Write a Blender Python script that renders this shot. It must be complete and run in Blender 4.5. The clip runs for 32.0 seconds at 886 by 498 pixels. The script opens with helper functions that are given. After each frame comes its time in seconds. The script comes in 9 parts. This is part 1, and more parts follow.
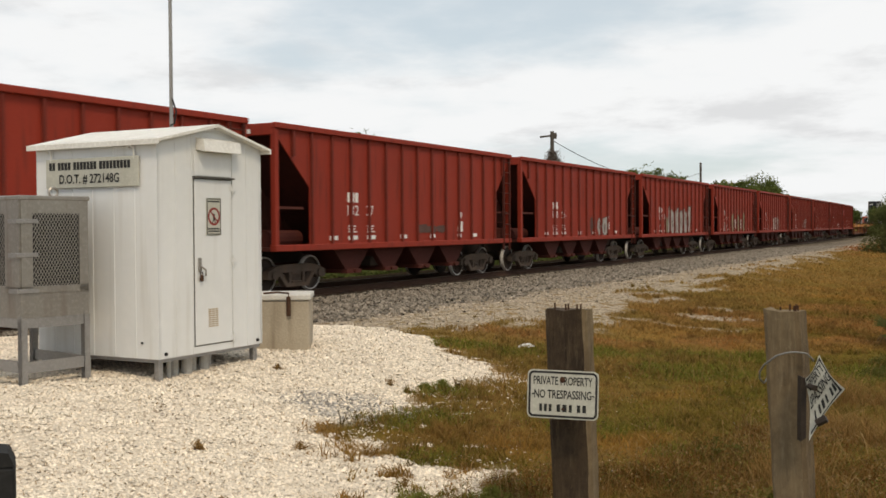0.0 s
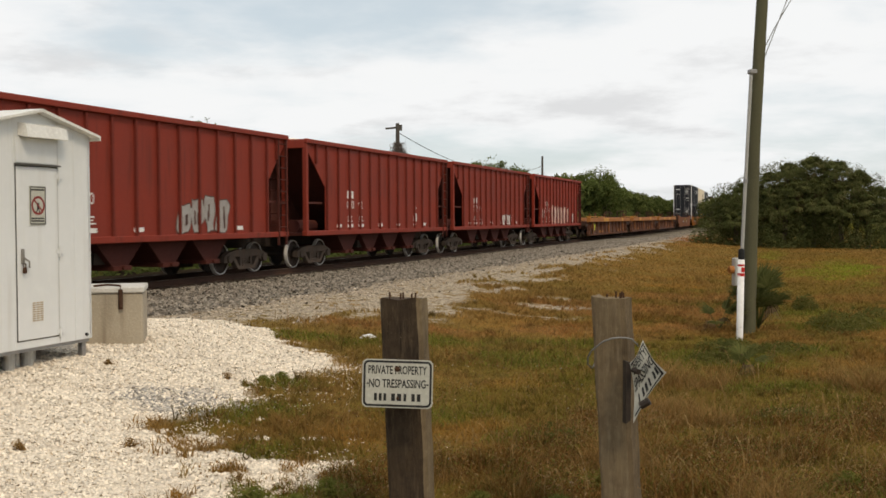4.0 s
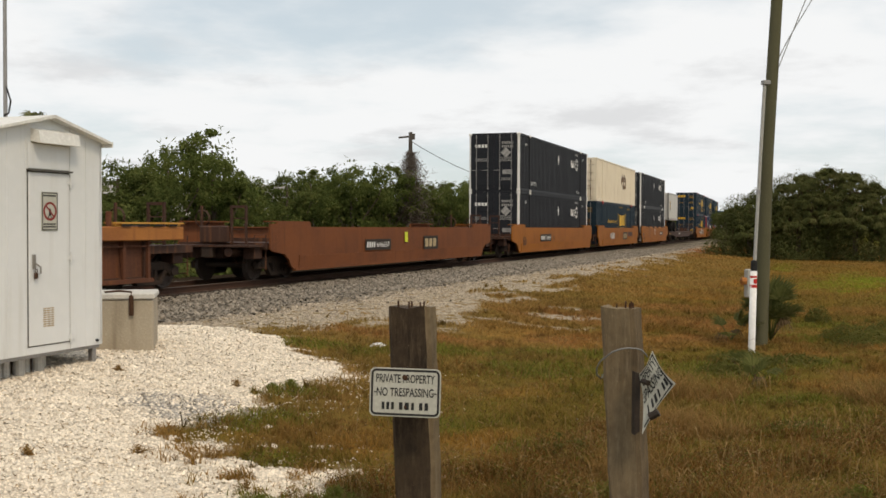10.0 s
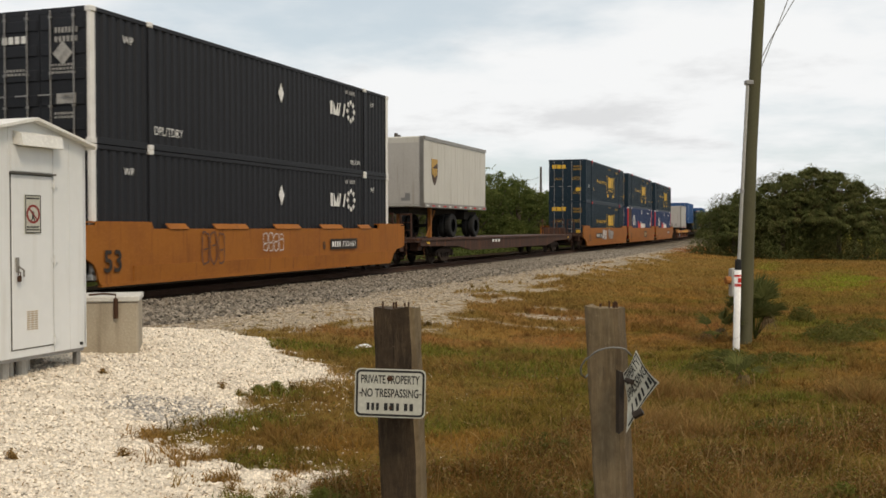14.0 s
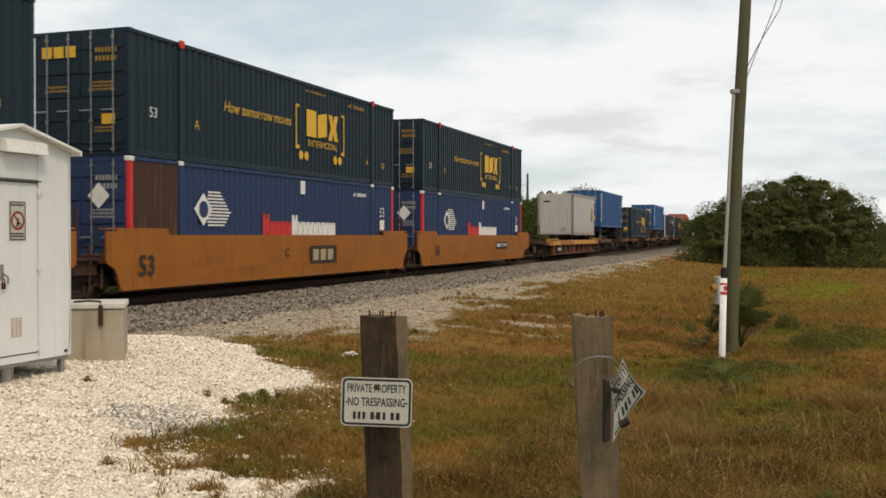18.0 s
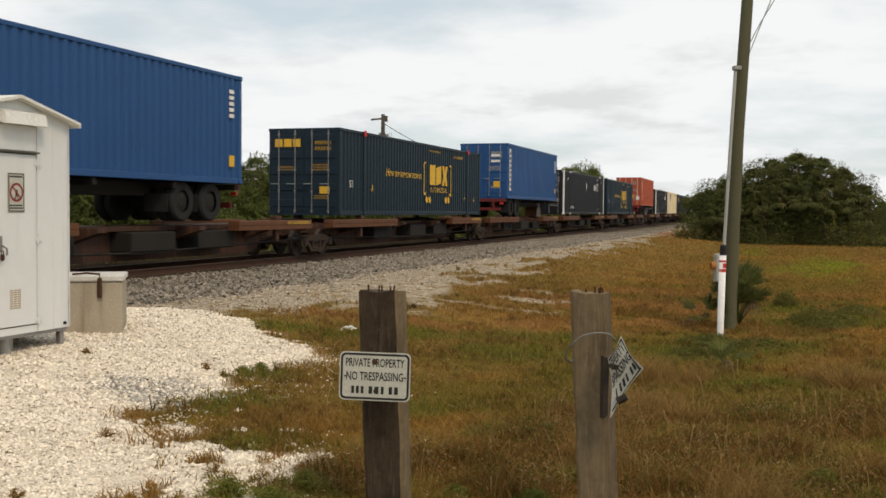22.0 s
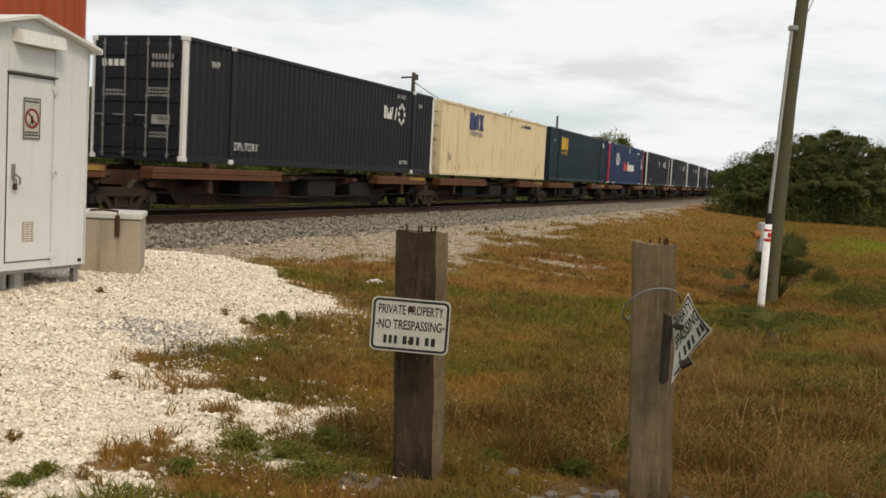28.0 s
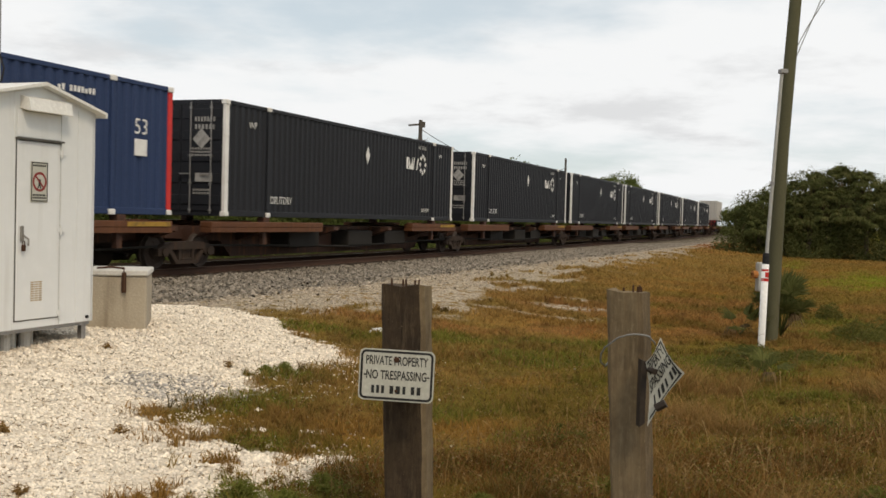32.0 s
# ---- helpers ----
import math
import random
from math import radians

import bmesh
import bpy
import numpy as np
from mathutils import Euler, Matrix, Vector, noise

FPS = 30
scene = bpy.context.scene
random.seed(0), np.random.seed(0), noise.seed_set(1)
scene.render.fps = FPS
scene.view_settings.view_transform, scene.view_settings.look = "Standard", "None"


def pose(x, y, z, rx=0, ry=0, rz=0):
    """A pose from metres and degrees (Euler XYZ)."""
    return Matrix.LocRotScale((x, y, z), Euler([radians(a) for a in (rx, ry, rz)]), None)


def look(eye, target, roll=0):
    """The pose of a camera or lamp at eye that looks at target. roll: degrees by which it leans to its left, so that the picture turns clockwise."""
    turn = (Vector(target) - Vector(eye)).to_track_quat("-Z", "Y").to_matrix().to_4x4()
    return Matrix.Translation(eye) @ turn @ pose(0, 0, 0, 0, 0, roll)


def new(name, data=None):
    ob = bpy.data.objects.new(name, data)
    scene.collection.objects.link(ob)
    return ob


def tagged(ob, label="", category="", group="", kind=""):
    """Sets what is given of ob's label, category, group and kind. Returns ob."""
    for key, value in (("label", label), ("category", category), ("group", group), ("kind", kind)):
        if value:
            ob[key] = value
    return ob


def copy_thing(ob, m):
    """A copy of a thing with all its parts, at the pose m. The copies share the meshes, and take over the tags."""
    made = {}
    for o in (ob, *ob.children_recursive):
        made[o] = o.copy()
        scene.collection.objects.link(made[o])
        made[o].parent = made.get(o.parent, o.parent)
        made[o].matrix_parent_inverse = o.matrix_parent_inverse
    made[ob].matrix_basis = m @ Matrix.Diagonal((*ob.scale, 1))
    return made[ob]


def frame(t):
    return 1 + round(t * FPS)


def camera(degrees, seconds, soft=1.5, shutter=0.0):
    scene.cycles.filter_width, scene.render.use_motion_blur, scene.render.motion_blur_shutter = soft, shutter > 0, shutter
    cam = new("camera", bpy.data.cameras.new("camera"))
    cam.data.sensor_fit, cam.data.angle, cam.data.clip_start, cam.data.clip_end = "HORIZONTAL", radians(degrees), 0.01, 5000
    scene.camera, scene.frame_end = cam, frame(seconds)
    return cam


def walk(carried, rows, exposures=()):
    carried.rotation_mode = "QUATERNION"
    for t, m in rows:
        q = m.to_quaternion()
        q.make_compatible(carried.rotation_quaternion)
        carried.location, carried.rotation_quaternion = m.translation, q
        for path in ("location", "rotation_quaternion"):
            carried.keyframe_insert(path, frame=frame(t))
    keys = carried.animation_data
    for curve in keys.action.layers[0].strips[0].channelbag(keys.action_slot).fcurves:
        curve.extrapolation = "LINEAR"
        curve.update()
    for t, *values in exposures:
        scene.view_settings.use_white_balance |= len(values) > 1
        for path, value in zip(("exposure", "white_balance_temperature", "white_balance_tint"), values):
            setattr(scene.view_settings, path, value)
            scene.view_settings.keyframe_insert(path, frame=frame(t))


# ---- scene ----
# ---------------------------------------------------------------- camera
# seconds, eye x y z (metres), yaw, pitch, roll (degrees)
PATH = [
    (0, 0.023, -0.114, 1.844, 0.84, -1.21, -0.37),
    (0.5, 0.056, -0.103, 1.842, -1.47, -0.91, -0.11),
    (1, 0.076, -0.099, 1.839, -3.69, -0.68, -0.13),
    (1.5, 0.084, -0.093, 1.837, -5.10, -1.14, 0.19),
    (2, 0.084, -0.085, 1.831, -6.20, -1.22, -0.54),
    (2.5, 0.096, -0.096, 1.831, -6.41, -1.39, -0.35),
    (3, 0.097, -0.093, 1.828, -7.21, -1.41, -0.23),
    (3.5, 0.095, -0.093, 1.828, -7.65, -1.75, -0.24),
    (5.5, 0.095, -0.056, 1.830, -7.52, -1.40, -0.37),
    (6, 0.094, -0.071, 1.823, -7.37, -1.34, -0.29),
    (6.5, 0.109, -0.068, 1.826, -7.53, -1.88, -0.71),
    (7, 0.113, -0.076, 1.820, -7.63, -2.01, -0.13),
    (7.5, 0.121, -0.067, 1.820, -6.47, -1.47, -0.55),
    (8, 0.127, -0.061, 1.832, -6.40, -1.34, -0.01),
    (8.5, 0.122, -0.057, 1.827, -7.18, -1.46, 0.12),
    (9, 0.112, -0.065, 1.815, -7.18, -1.40, 0.40),
    (9.5, 0.114, -0.074, 1.822, -7.26, -1.67, 0.19),
    (10, 0.116, -0.071, 1.824, -6.95, -1.20, 0.18),
    (10.5, 0.110, -0.079, 1.830, -6.53, -1.02, 0.41),
    (11, 0.110, -0.074, 1.826, -6.63, -1.52, 0.15),
    (11.5, 0.106, -0.071, 1.822, -6.62, -1.29, 0.06),
    (12, 0.128, -0.073, 1.821, -6.54, -1.46, 0.11),
    (12.5, 0.126, -0.077, 1.827, -6.40, -1.60, -0.18),
    (13, 0.130, -0.085, 1.838, -6.42, -1.68, -0.28),
    (13.5, 0.128, -0.083, 1.824, -6.72, -1.44, -0.17),
    (14, 0.127, -0.084, 1.823, -7.71, -1.15, -0.12),
    (14.5, 0.135, -0.074, 1.830, -8.34, -0.88, 0.10),
    (16.5, 0.129, -0.074, 1.832, -9.21, -1.08, -0.43),
    (17, 0.132, -0.087, 1.828, -9.25, -1.33, -0.32),
    (17.5, 0.122, -0.081, 1.826, -8.62, -0.83, -0.20),
    (18, 0.126, -0.078, 1.834, -8.45, -0.78, 0.04),
    (18.5, 0.120, -0.084, 1.824, -8.21, -1.30, 0.00),
    (19, 0.121, -0.079, 1.830, -8.35, -1.30, -0.25),
    (19.5, 0.123, -0.076, 1.832, -8.25, -1.25, -0.11),
    (20, 0.118, -0.064, 1.835, -9.10, -3.32, -1.26),
    (20.5, 0.119, -0.072, 1.831, -8.11, -2.32, -0.88),
    (21, 0.122, -0.062, 1.832, -8.43, -2.38, -1.30),
    (21.5, 0.115, -0.063, 1.829, -8.32, -2.87, 0.26),
    (22, 0.128, -0.068, 1.834, -8.49, -2.16, 0.49),
    (22.5, 0.111, -0.064, 1.826, -8.32, -3.41, 0.14),
    (23, 0.129, -0.074, 1.839, -7.96, -3.05, 0.38),
    (23.5, 0.124, -0.068, 1.837, -8.00, -3.78, 0.09),
    (24, 0.123, -0.072, 1.830, -7.56, -3.96, 0.06),
    (24.5, 0.143, -0.055, 1.837, -6.92, -3.19, -0.08),
    (26.5, 0.129, 0.192, 1.778, -6.69, -1.92, 0.24),
    (27, 0.189, 0.232, 1.748, -0.77, -1.43, 1.42),
    (27.5, 0.185, 0.391, 1.704, -6.76, -2.23, 2.60),
    (28, 0.092, 0.539, 1.669, -7.31, -4.16, 3.01),
    (28.5, 0.050, 0.618, 1.647, -6.44, -6.75, 4.51),
    (29, 0.041, 0.631, 1.648, -5.83, -6.83, 3.27),
    (29.5, 0.061, 0.602, 1.673, -7.33, -3.04, 4.35),
    (30, 0.119, 0.518, 1.710, -8.00, -0.32, 2.87),
    (30.5, 0.163, 0.431, 1.716, -7.73, -1.24, 1.71),
    (31, 0.197, 0.369, 1.723, -8.18, -2.37, 0.22),
    (31.5, 0.219, 0.312, 1.724, -6.84, -2.01, 0.01),
    (32, 0.220, 0.268, 1.736, -6.49, -1.73, 1.56),
]
cam = camera(46.4, 32.0, 1.6, 0.1)
walk(cam, [(t, pose(x, y, z, 90 + pitch, 0, yaw) @ pose(0, 0, 0, 0, 0, roll)) for t, x, y, z, yaw, pitch, roll in PATH],
     exposures=[(0, 0.09, 6950, 11), (28.2, 0.09, 6950, 11), (28.9, 0.24, 6900, 11), (29.3, 0.22, 6900, 11), (29.9, 0.10, 6950, 11), (32, 0.09, 6950, 11)])

# ---------------------------------------------------------------- light
SUN_EL, SUN_AZ = 50.0, 158.0          # degrees; azimuth clockwise from +y


def build_world():
    w = bpy.data.worlds.new("world")
    scene.world = w
    w.use_nodes = True
    nt = w.node_tree
    nt.nodes.clear()
    N, Lk = nt.nodes.new, nt.links.new
    out, bg = N("ShaderNodeOutputWorld"), N("ShaderNodeBackground")
    sky = N("ShaderNodeTexSky")
    sky.sky_type, sky.sun_disc = "NISHITA", False
    sky.sun_elevation, sky.sun_rotation = radians(SUN_EL), radians(SUN_AZ)
    tc, sep = N("ShaderNodeTexCoord"), N("ShaderNodeSeparateXYZ")
    Lk(tc.outputs["Generated"], sep.inputs[0])
    up = N("ShaderNodeMath"); up.operation = "ADD"; up.inputs[1].default_value = 0.16
    mx = N("ShaderNodeMath"); mx.operation = "MAXIMUM"; mx.inputs[1].default_value = 0.03
    Lk(sep.outputs[2], up.inputs[0]); Lk(up.outputs[0], mx.inputs[0])
    dx, dy = N("ShaderNodeMath"), N("ShaderNodeMath")
    for n, i in ((dx, 0), (dy, 1)):
        n.operation = "DIVIDE"
        Lk(sep.outputs[i], n.inputs[0]); Lk(mx.outputs[0], n.inputs[1])
    comb = N("ShaderNodeCombineXYZ")
    Lk(dx.outputs[0], comb.inputs[0]); Lk(dy.outputs[0], comb.inputs[1])

    def cloud(scale, detail, rough, lo, hi, off):
        m = N("ShaderNodeMapping"); m.inputs["Location"].default_value = (off, off * 0.7, 0)
        n = N("ShaderNodeTexNoise"); n.inputs["Scale"].default_value = scale
        n.inputs["Detail"].default_value, n.inputs["Roughness"].default_value = detail, rough
        r = N("ShaderNodeMapRange"); r.interpolation_type = "SMOOTHSTEP"
        r.inputs["From Min"].default_value, r.inputs["From Max"].default_value = lo, hi
        Lk(comb.outputs[0], m.inputs[0]); Lk(m.outputs[0], n.inputs["Vector"]); Lk(n.outputs["Fac"], r.inputs["Value"])
        return r.outputs[0]
    cover = cloud(0.8, 6, 0.55, 0.36, 0.58, 3.1)
    grey = cloud(1.5, 7, 0.58, 0.50, 0.68, 11.3)
    skyc = N("ShaderNodeVectorMath"); skyc.operation = "SCALE"; skyc.inputs["Scale"].default_value = 0.085
    Lk(sky.outputs[0], skyc.inputs[0])
    haze = N("ShaderNodeMixRGB"); haze.inputs[0].default_value = 0.62
    haze.inputs[2].default_value = (0.80, 0.92, 1.0, 1)
    Lk(skyc.outputs[0], haze.inputs[1])
    cl = N("ShaderNodeMixRGB"); cl.inputs[1].default_value = (0.905, 0.955, 1.01, 1); cl.inputs[2].default_value = (0.73, 0.77, 0.82, 1)
    Lk(grey, cl.inputs[0])
    mix = N("ShaderNodeMixRGB")
    Lk(cover, mix.inputs[0]); Lk(haze.outputs[0], mix.inputs[1]); Lk(cl.outputs[0], mix.inputs[2])
    bg.inputs["Strength"].default_value = 0.92
    Lk(mix.outputs[0], bg.inputs["Color"]); Lk(bg.outputs[0], out.inputs[0])


build_world()
sun = new("sun", bpy.data.lights.new("sun", "SUN"))
sun.data.energy, sun.data.angle, sun.data.color = 1.6, radians(12), (1.0, 0.86, 0.66)
_a, _e = radians(SUN_AZ), radians(SUN_EL)
_s = Vector((math.sin(_a) * math.cos(_e), math.cos(_a) * math.cos(_e), math.sin(_e)))
sun.matrix_world = look(_s * 60, (0, 0, 0))

# ---------------------------------------------------------------- materials


def mat(name, base, rough=0.6, metal=0.0, dark=None, light=None, fine=30.0, coarse=1.2, streak=None, bump=0.15, patch=0.5, island=0.0, spec=0.22):
    """A worn surface: coarse patches of `dark`, fine grain of `light`, and optional drips of `streak` running down."""
    m = bpy.data.materials.new(name)
    m.use_nodes = True
    nt = m.node_tree
    N, Lk = nt.nodes.new, nt.links.new
    b = nt.nodes["Principled BSDF"]
    b.inputs["Roughness"].default_value, b.inputs["Metallic"].default_value = rough, metal
    b.inputs["Specular IOR Level"].default_value = spec
    tc = N("ShaderNodeTexCoord")
    dark = dark or tuple(c * 0.62 for c in base)
    light = light or tuple(min(1, c * 1.25 + 0.01) for c in base)

    def noise_of(scale, detail, vec=None):
        n = N("ShaderNodeTexNoise")
        n.inputs["Scale"].default_value, n.inputs["Detail"].default_value = scale, detail
        Lk(vec or tc.outputs["Object"], n.inputs["Vector"])
        return n.outputs["Fac"]

    def ranged(sock, lo, hi, top=1.0):
        r = N("ShaderNodeMapRange")
        for k, v in (("From Min", lo), ("From Max", hi), ("To Max", top)):
            r.inputs[k].default_value = v
        Lk(sock, r.inputs["Value"])
        return r.outputs[0]

    def mixed(fac, a, col):
        x = N("ShaderNodeMixRGB")
        Lk(fac, x.inputs[0])
        if isinstance(a, tuple):
            x.inputs[1].default_value = (*a, 1)
        else:
            Lk(a, x.inputs[1])
        x.inputs[2].default_value = (*col, 1)
        return x.outputs[0]
    c = mixed(ranged(noise_of(coarse, 5), 0.42, 0.72, patch), base, dark)
    grain = noise_of(fine, 6)
    c = mixed(ranged(grain, 0.48, 0.75, 0.6), c, light)
    if streak:
        mp = N("ShaderNodeMapping")
        mp.inputs["Scale"].default_value = (5.0, 5.0, 0.35)
        Lk(tc.outputs["Object"], mp.inputs[0])
        c = mixed(ranged(noise_of(1.6, 6, mp.outputs[0]), 0.55, 0.74, 0.75), c, streak)
    if island:
        g = N("ShaderNodeNewGeometry")
        hsv = N("ShaderNodeHueSaturation")
        Lk(c, hsv.inputs["Color"])
        v = N("ShaderNodeMath"); v.operation = "MULTIPLY_ADD"
        v.inputs[1].default_value, v.inputs[2].default_value = 2 * island, 1 - island
        Lk(g.outputs["Random Per Island"], v.inputs[0])
        Lk(v.outputs[0], hsv.inputs["Value"])
        c = hsv.outputs[0]
    Lk(c, b.inputs["Base Color"])
    if bump:
        bp = N("ShaderNodeBump")
        bp.inputs["Strength"].default_value, bp.inputs["Distance"].default_value = bump, 0.02
        Lk(grain, bp.inputs["Height"]); Lk(bp.outputs[0], b.inputs["Normal"])
    return m


RUST = (0.065, 0.032, 0.018)
M = {
    "hopper": mat("hopper_red_paint", (0.245, 0.027, 0.013), 0.65, streak=(0.11, 0.020, 0.012), light=(0.27, 0.036, 0.018), dark=(0.19, 0.024, 0.014), coarse=0.6),
    "hopper2": mat("hopper_brown_red_paint", (0.22, 0.030, 0.016), 0.65, light=(0.26, 0.042, 0.022), streak=(0.11, 0.024, 0.015), dark=(0.16, 0.03, 0.022), coarse=0.7),
    # red-brown steel with the shade of the end recess mixed into its colour
    "hopper_in": mat("hopper_slope_shaded_steel", (0.085, 0.026, 0.018), 0.85, streak=(0.050, 0.018, 0.013), dark=(0.045, 0.018, 0.013)),
    # side red darkened, so the ribs' shadow lines are in the paint
    "hopper_rib": mat("hopper_rib_shaded_paint", (0.15, 0.022, 0.013), 0.7, dark=(0.08, 0.016, 0.011), light=(0.18, 0.03, 0.018), coarse=1.5, patch=0.8),
    "hopper_dk": mat("hopper_grimy_ironwork", (0.075, 0.018, 0.012), 0.8, dark=(0.04, 0.013, 0.01)),
    "orange": mat("well_orange_paint", (0.300, 0.108, 0.019), 0.6, streak=(0.165, 0.058, 0.018), dark=(0.225, 0.078, 0.018), coarse=0.9, patch=0.9, spec=0.12),
    "orange2": mat("well_rusty_orange_paint", (0.175, 0.060, 0.022), 0.65, streak=(0.10, 0.037, 0.018), dark=(0.115, 0.042, 0.020), coarse=0.9, patch=0.9, spec=0.12),
    "brown": mat("well_brown_paint", (0.118, 0.043, 0.021), 0.75, streak=(0.20, 0.075, 0.026), dark=(0.060, 0.028, 0.018), coarse=0.9, patch=0.9),
    "chord": mat("chord_orange_paint", (0.37, 0.145, 0.036), 0.65, streak=(0.20, 0.075, 0.028), dark=(0.25, 0.092, 0.030), coarse=0.5, patch=0.9),
    "rib_o": mat("rib_orange_paint", (0.255, 0.098, 0.033), 0.7, streak=(0.13, 0.05, 0.024), dark=(0.16, 0.06, 0.024), coarse=1.2, patch=0.9),
    "chord_y": mat("chord_fresh_yellow_paint", (0.56, 0.285, 0.055), 0.6, streak=(0.36, 0.16, 0.04), dark=(0.46, 0.22, 0.045), coarse=0.8),
    "rust_o": mat("rust_orange_patch", (0.33, 0.135, 0.036), 0.75, dark=(0.18, 0.07, 0.028), coarse=2.5, patch=0.9),
    "rust_run": mat("rust_run_stain", (0.36, 0.22, 0.10), 0.8, dark=(0.20, 0.10, 0.045), coarse=6, patch=0.9),
    "spine": mat("spine_rust_brown", (0.055, 0.027, 0.018), 0.7, streak=(0.19, 0.075, 0.03), coarse=1.0),
    "spine_o": mat("spine_orange_paint", (0.115, 0.045, 0.019), 0.6, streak=(0.17, 0.07, 0.03), coarse=0.9, patch=0.8),
    "truck": mat("truck_cast_steel", (0.042, 0.030, 0.023), 0.88, dark=(0.024, 0.018, 0.015), streak=(0.075, 0.04, 0.024), spec=0.12),
    "truck_p": mat("truck_rusty_grey_steel", (0.105, 0.078, 0.060), 0.85, dark=(0.055, 0.040, 0.031), streak=(0.14, 0.08, 0.05), coarse=3, spec=0.12),
    "wheel": mat("wheel_steel", (0.055, 0.038, 0.029), 0.75, 0.0, dark=(0.02, 0.017, 0.015), spec=0.25),
    "tread": mat("wheel_polished_rim", (0.60, 0.57, 0.53), 0.4),
    "tread_d": mat("wheel_dull_rim", (0.055, 0.042, 0.034), 0.6, 0.2),
    "black": mat("container_black_paint", (0.015, 0.016, 0.020), 0.55, dark=(0.011, 0.012, 0.015), light=(0.025, 0.026, 0.03), coarse=0.5),
    "navy": mat("container_navy_paint", (0.012, 0.024, 0.036), 0.5, dark=(0.009, 0.019, 0.028), light=(0.017, 0.034, 0.046), coarse=0.5, spec=0.16),
    "teal": mat("container_teal_blue_paint", (0.011, 0.025, 0.036), 0.5, light=(0.016, 0.034, 0.047), dark=(0.009, 0.019, 0.028), coarse=0.5),
    "pblue": mat("container_royal_blue_paint", (0.025, 0.043, 0.103), 0.55, dark=(0.019, 0.034, 0.082), streak=(0.022, 0.040, 0.10), coarse=0.5, spec=0.16),
    "sblue": mat("container_bright_blue_paint", (0.016, 0.070, 0.20), 0.5, dark=(0.013, 0.055, 0.16), streak=(0.014, 0.06, 0.18), coarse=0.5),
    "cream": mat("container_cream_paint", (0.70, 0.58, 0.38), 0.55, streak=(0.50, 0.36, 0.19), dark=(0.62, 0.50, 0.32), coarse=0.7),
    "cream2": mat("container_pale_cream_paint", (0.70, 0.62, 0.48), 0.55, streak=(0.50, 0.40, 0.28), dark=(0.62, 0.54, 0.41), coarse=0.7),
    "torange": mat("container_red_orange_paint", (0.36, 0.078, 0.034), 0.55, streak=(0.25, 0.052, 0.028), dark=(0.28, 0.058, 0.029), coarse=0.8, spec=0.15),
    "grey": mat("trailer_grey_paint", (0.42, 0.40, 0.37), 0.45, dark=(0.34, 0.32, 0.29), streak=(0.30, 0.27, 0.23), coarse=0.6),
    "greyl": mat("trailer_pale_grey_paint", (0.52, 0.50, 0.45), 0.45, dark=(0.42, 0.40, 0.35), streak=(0.36, 0.32, 0.26), coarse=0.6),
    "galv": mat("galvanised_steel", (0.30, 0.29, 0.28), 0.5, 0.6, dark=(0.2, 0.19, 0.18), coarse=2.5),
    "dark": mat("undercarriage_grime", (0.02, 0.017, 0.014), 0.8),
    "rubber": mat("tyre_rubber", (0.018, 0.018, 0.018), 0.85),
    "white": mat("white_lettering", (0.72, 0.71, 0.68), 0.6, dark=(0.55, 0.53, 0.5), fine=60, coarse=4),
    "white_dim": mat("worn_white_lettering", (0.36, 0.35, 0.33), 0.7, dark=(0.16, 0.155, 0.15), fine=60, coarse=6, patch=0.9),
    "yellow_dim": mat("worn_yellow_lettering", (0.34, 0.20, 0.035), 0.7, dark=(0.14, 0.09, 0.03), fine=60, coarse=6, patch=0.9),
    "tan_ink": mat("worn_tan_lettering", (0.42, 0.33, 0.19), 0.7, dark=(0.22, 0.16, 0.09), fine=60, coarse=5, patch=0.8),
    "red_dk": mat("bumper_dark_red_paint", (0.13, 0.018, 0.016), 0.6, coarse=3),
    "yellow": mat("yellow_lettering", (0.66, 0.40, 0.04), 0.6, dark=(0.55, 0.32, 0.04), fine=60, coarse=4),
    "blue_ink": mat("blue_lettering", (0.045, 0.06, 0.16), 0.6, fine=60, coarse=4),
    "red": mat("red_paint", (0.55, 0.035, 0.03), 0.5, fine=60, coarse=3),
    "gold": mat("shield_gold_paint", (0.45, 0.27, 0.06), 0.5),
    "umber": mat("shield_brown_paint", (0.055, 0.026, 0.012), 0.5),
    "plate": mat("stencil_black_plate", (0.035, 0.026, 0.02), 0.6),
    "neon": mat("reflective_yellow_label", (0.62, 0.68, 0.05), 0.5),
    "graf_w": mat("spray_white", (0.60, 0.56, 0.52), 0.7, dark=(0.38, 0.30, 0.27), coarse=3.5, patch=0.9),
    "graf_p": mat("spray_pink", (0.55, 0.33, 0.27), 0.7, dark=(0.62, 0.55, 0.50), coarse=3.0, patch=1.0),
    "graf_g": mat("spray_olive", (0.20, 0.17, 0.10), 0.7, dark=(0.32, 0.28, 0.20), coarse=3.0, patch=0.9),
    "graf_s": mat("spray_silver", (0.33, 0.315, 0.295), 0.65, dark=(0.24, 0.20, 0.18), coarse=3.0, patch=0.9),
    "graf_k": mat("spray_dark", (0.10, 0.055, 0.045), 0.7, coarse=3.0),
    "rail": mat("rail_rusty_steel", (0.060, 0.030, 0.018), 0.8, 0.0, dark=(0.038, 0.02, 0.014), coarse=3),
    "railhead": mat("rail_worn_head", (0.15, 0.115, 0.09), 0.5, 0.4),
    "tie": mat("tie_creosote_wood", (0.045, 0.032, 0.023), 0.9, dark=(0.028, 0.021, 0.016), coarse=4),
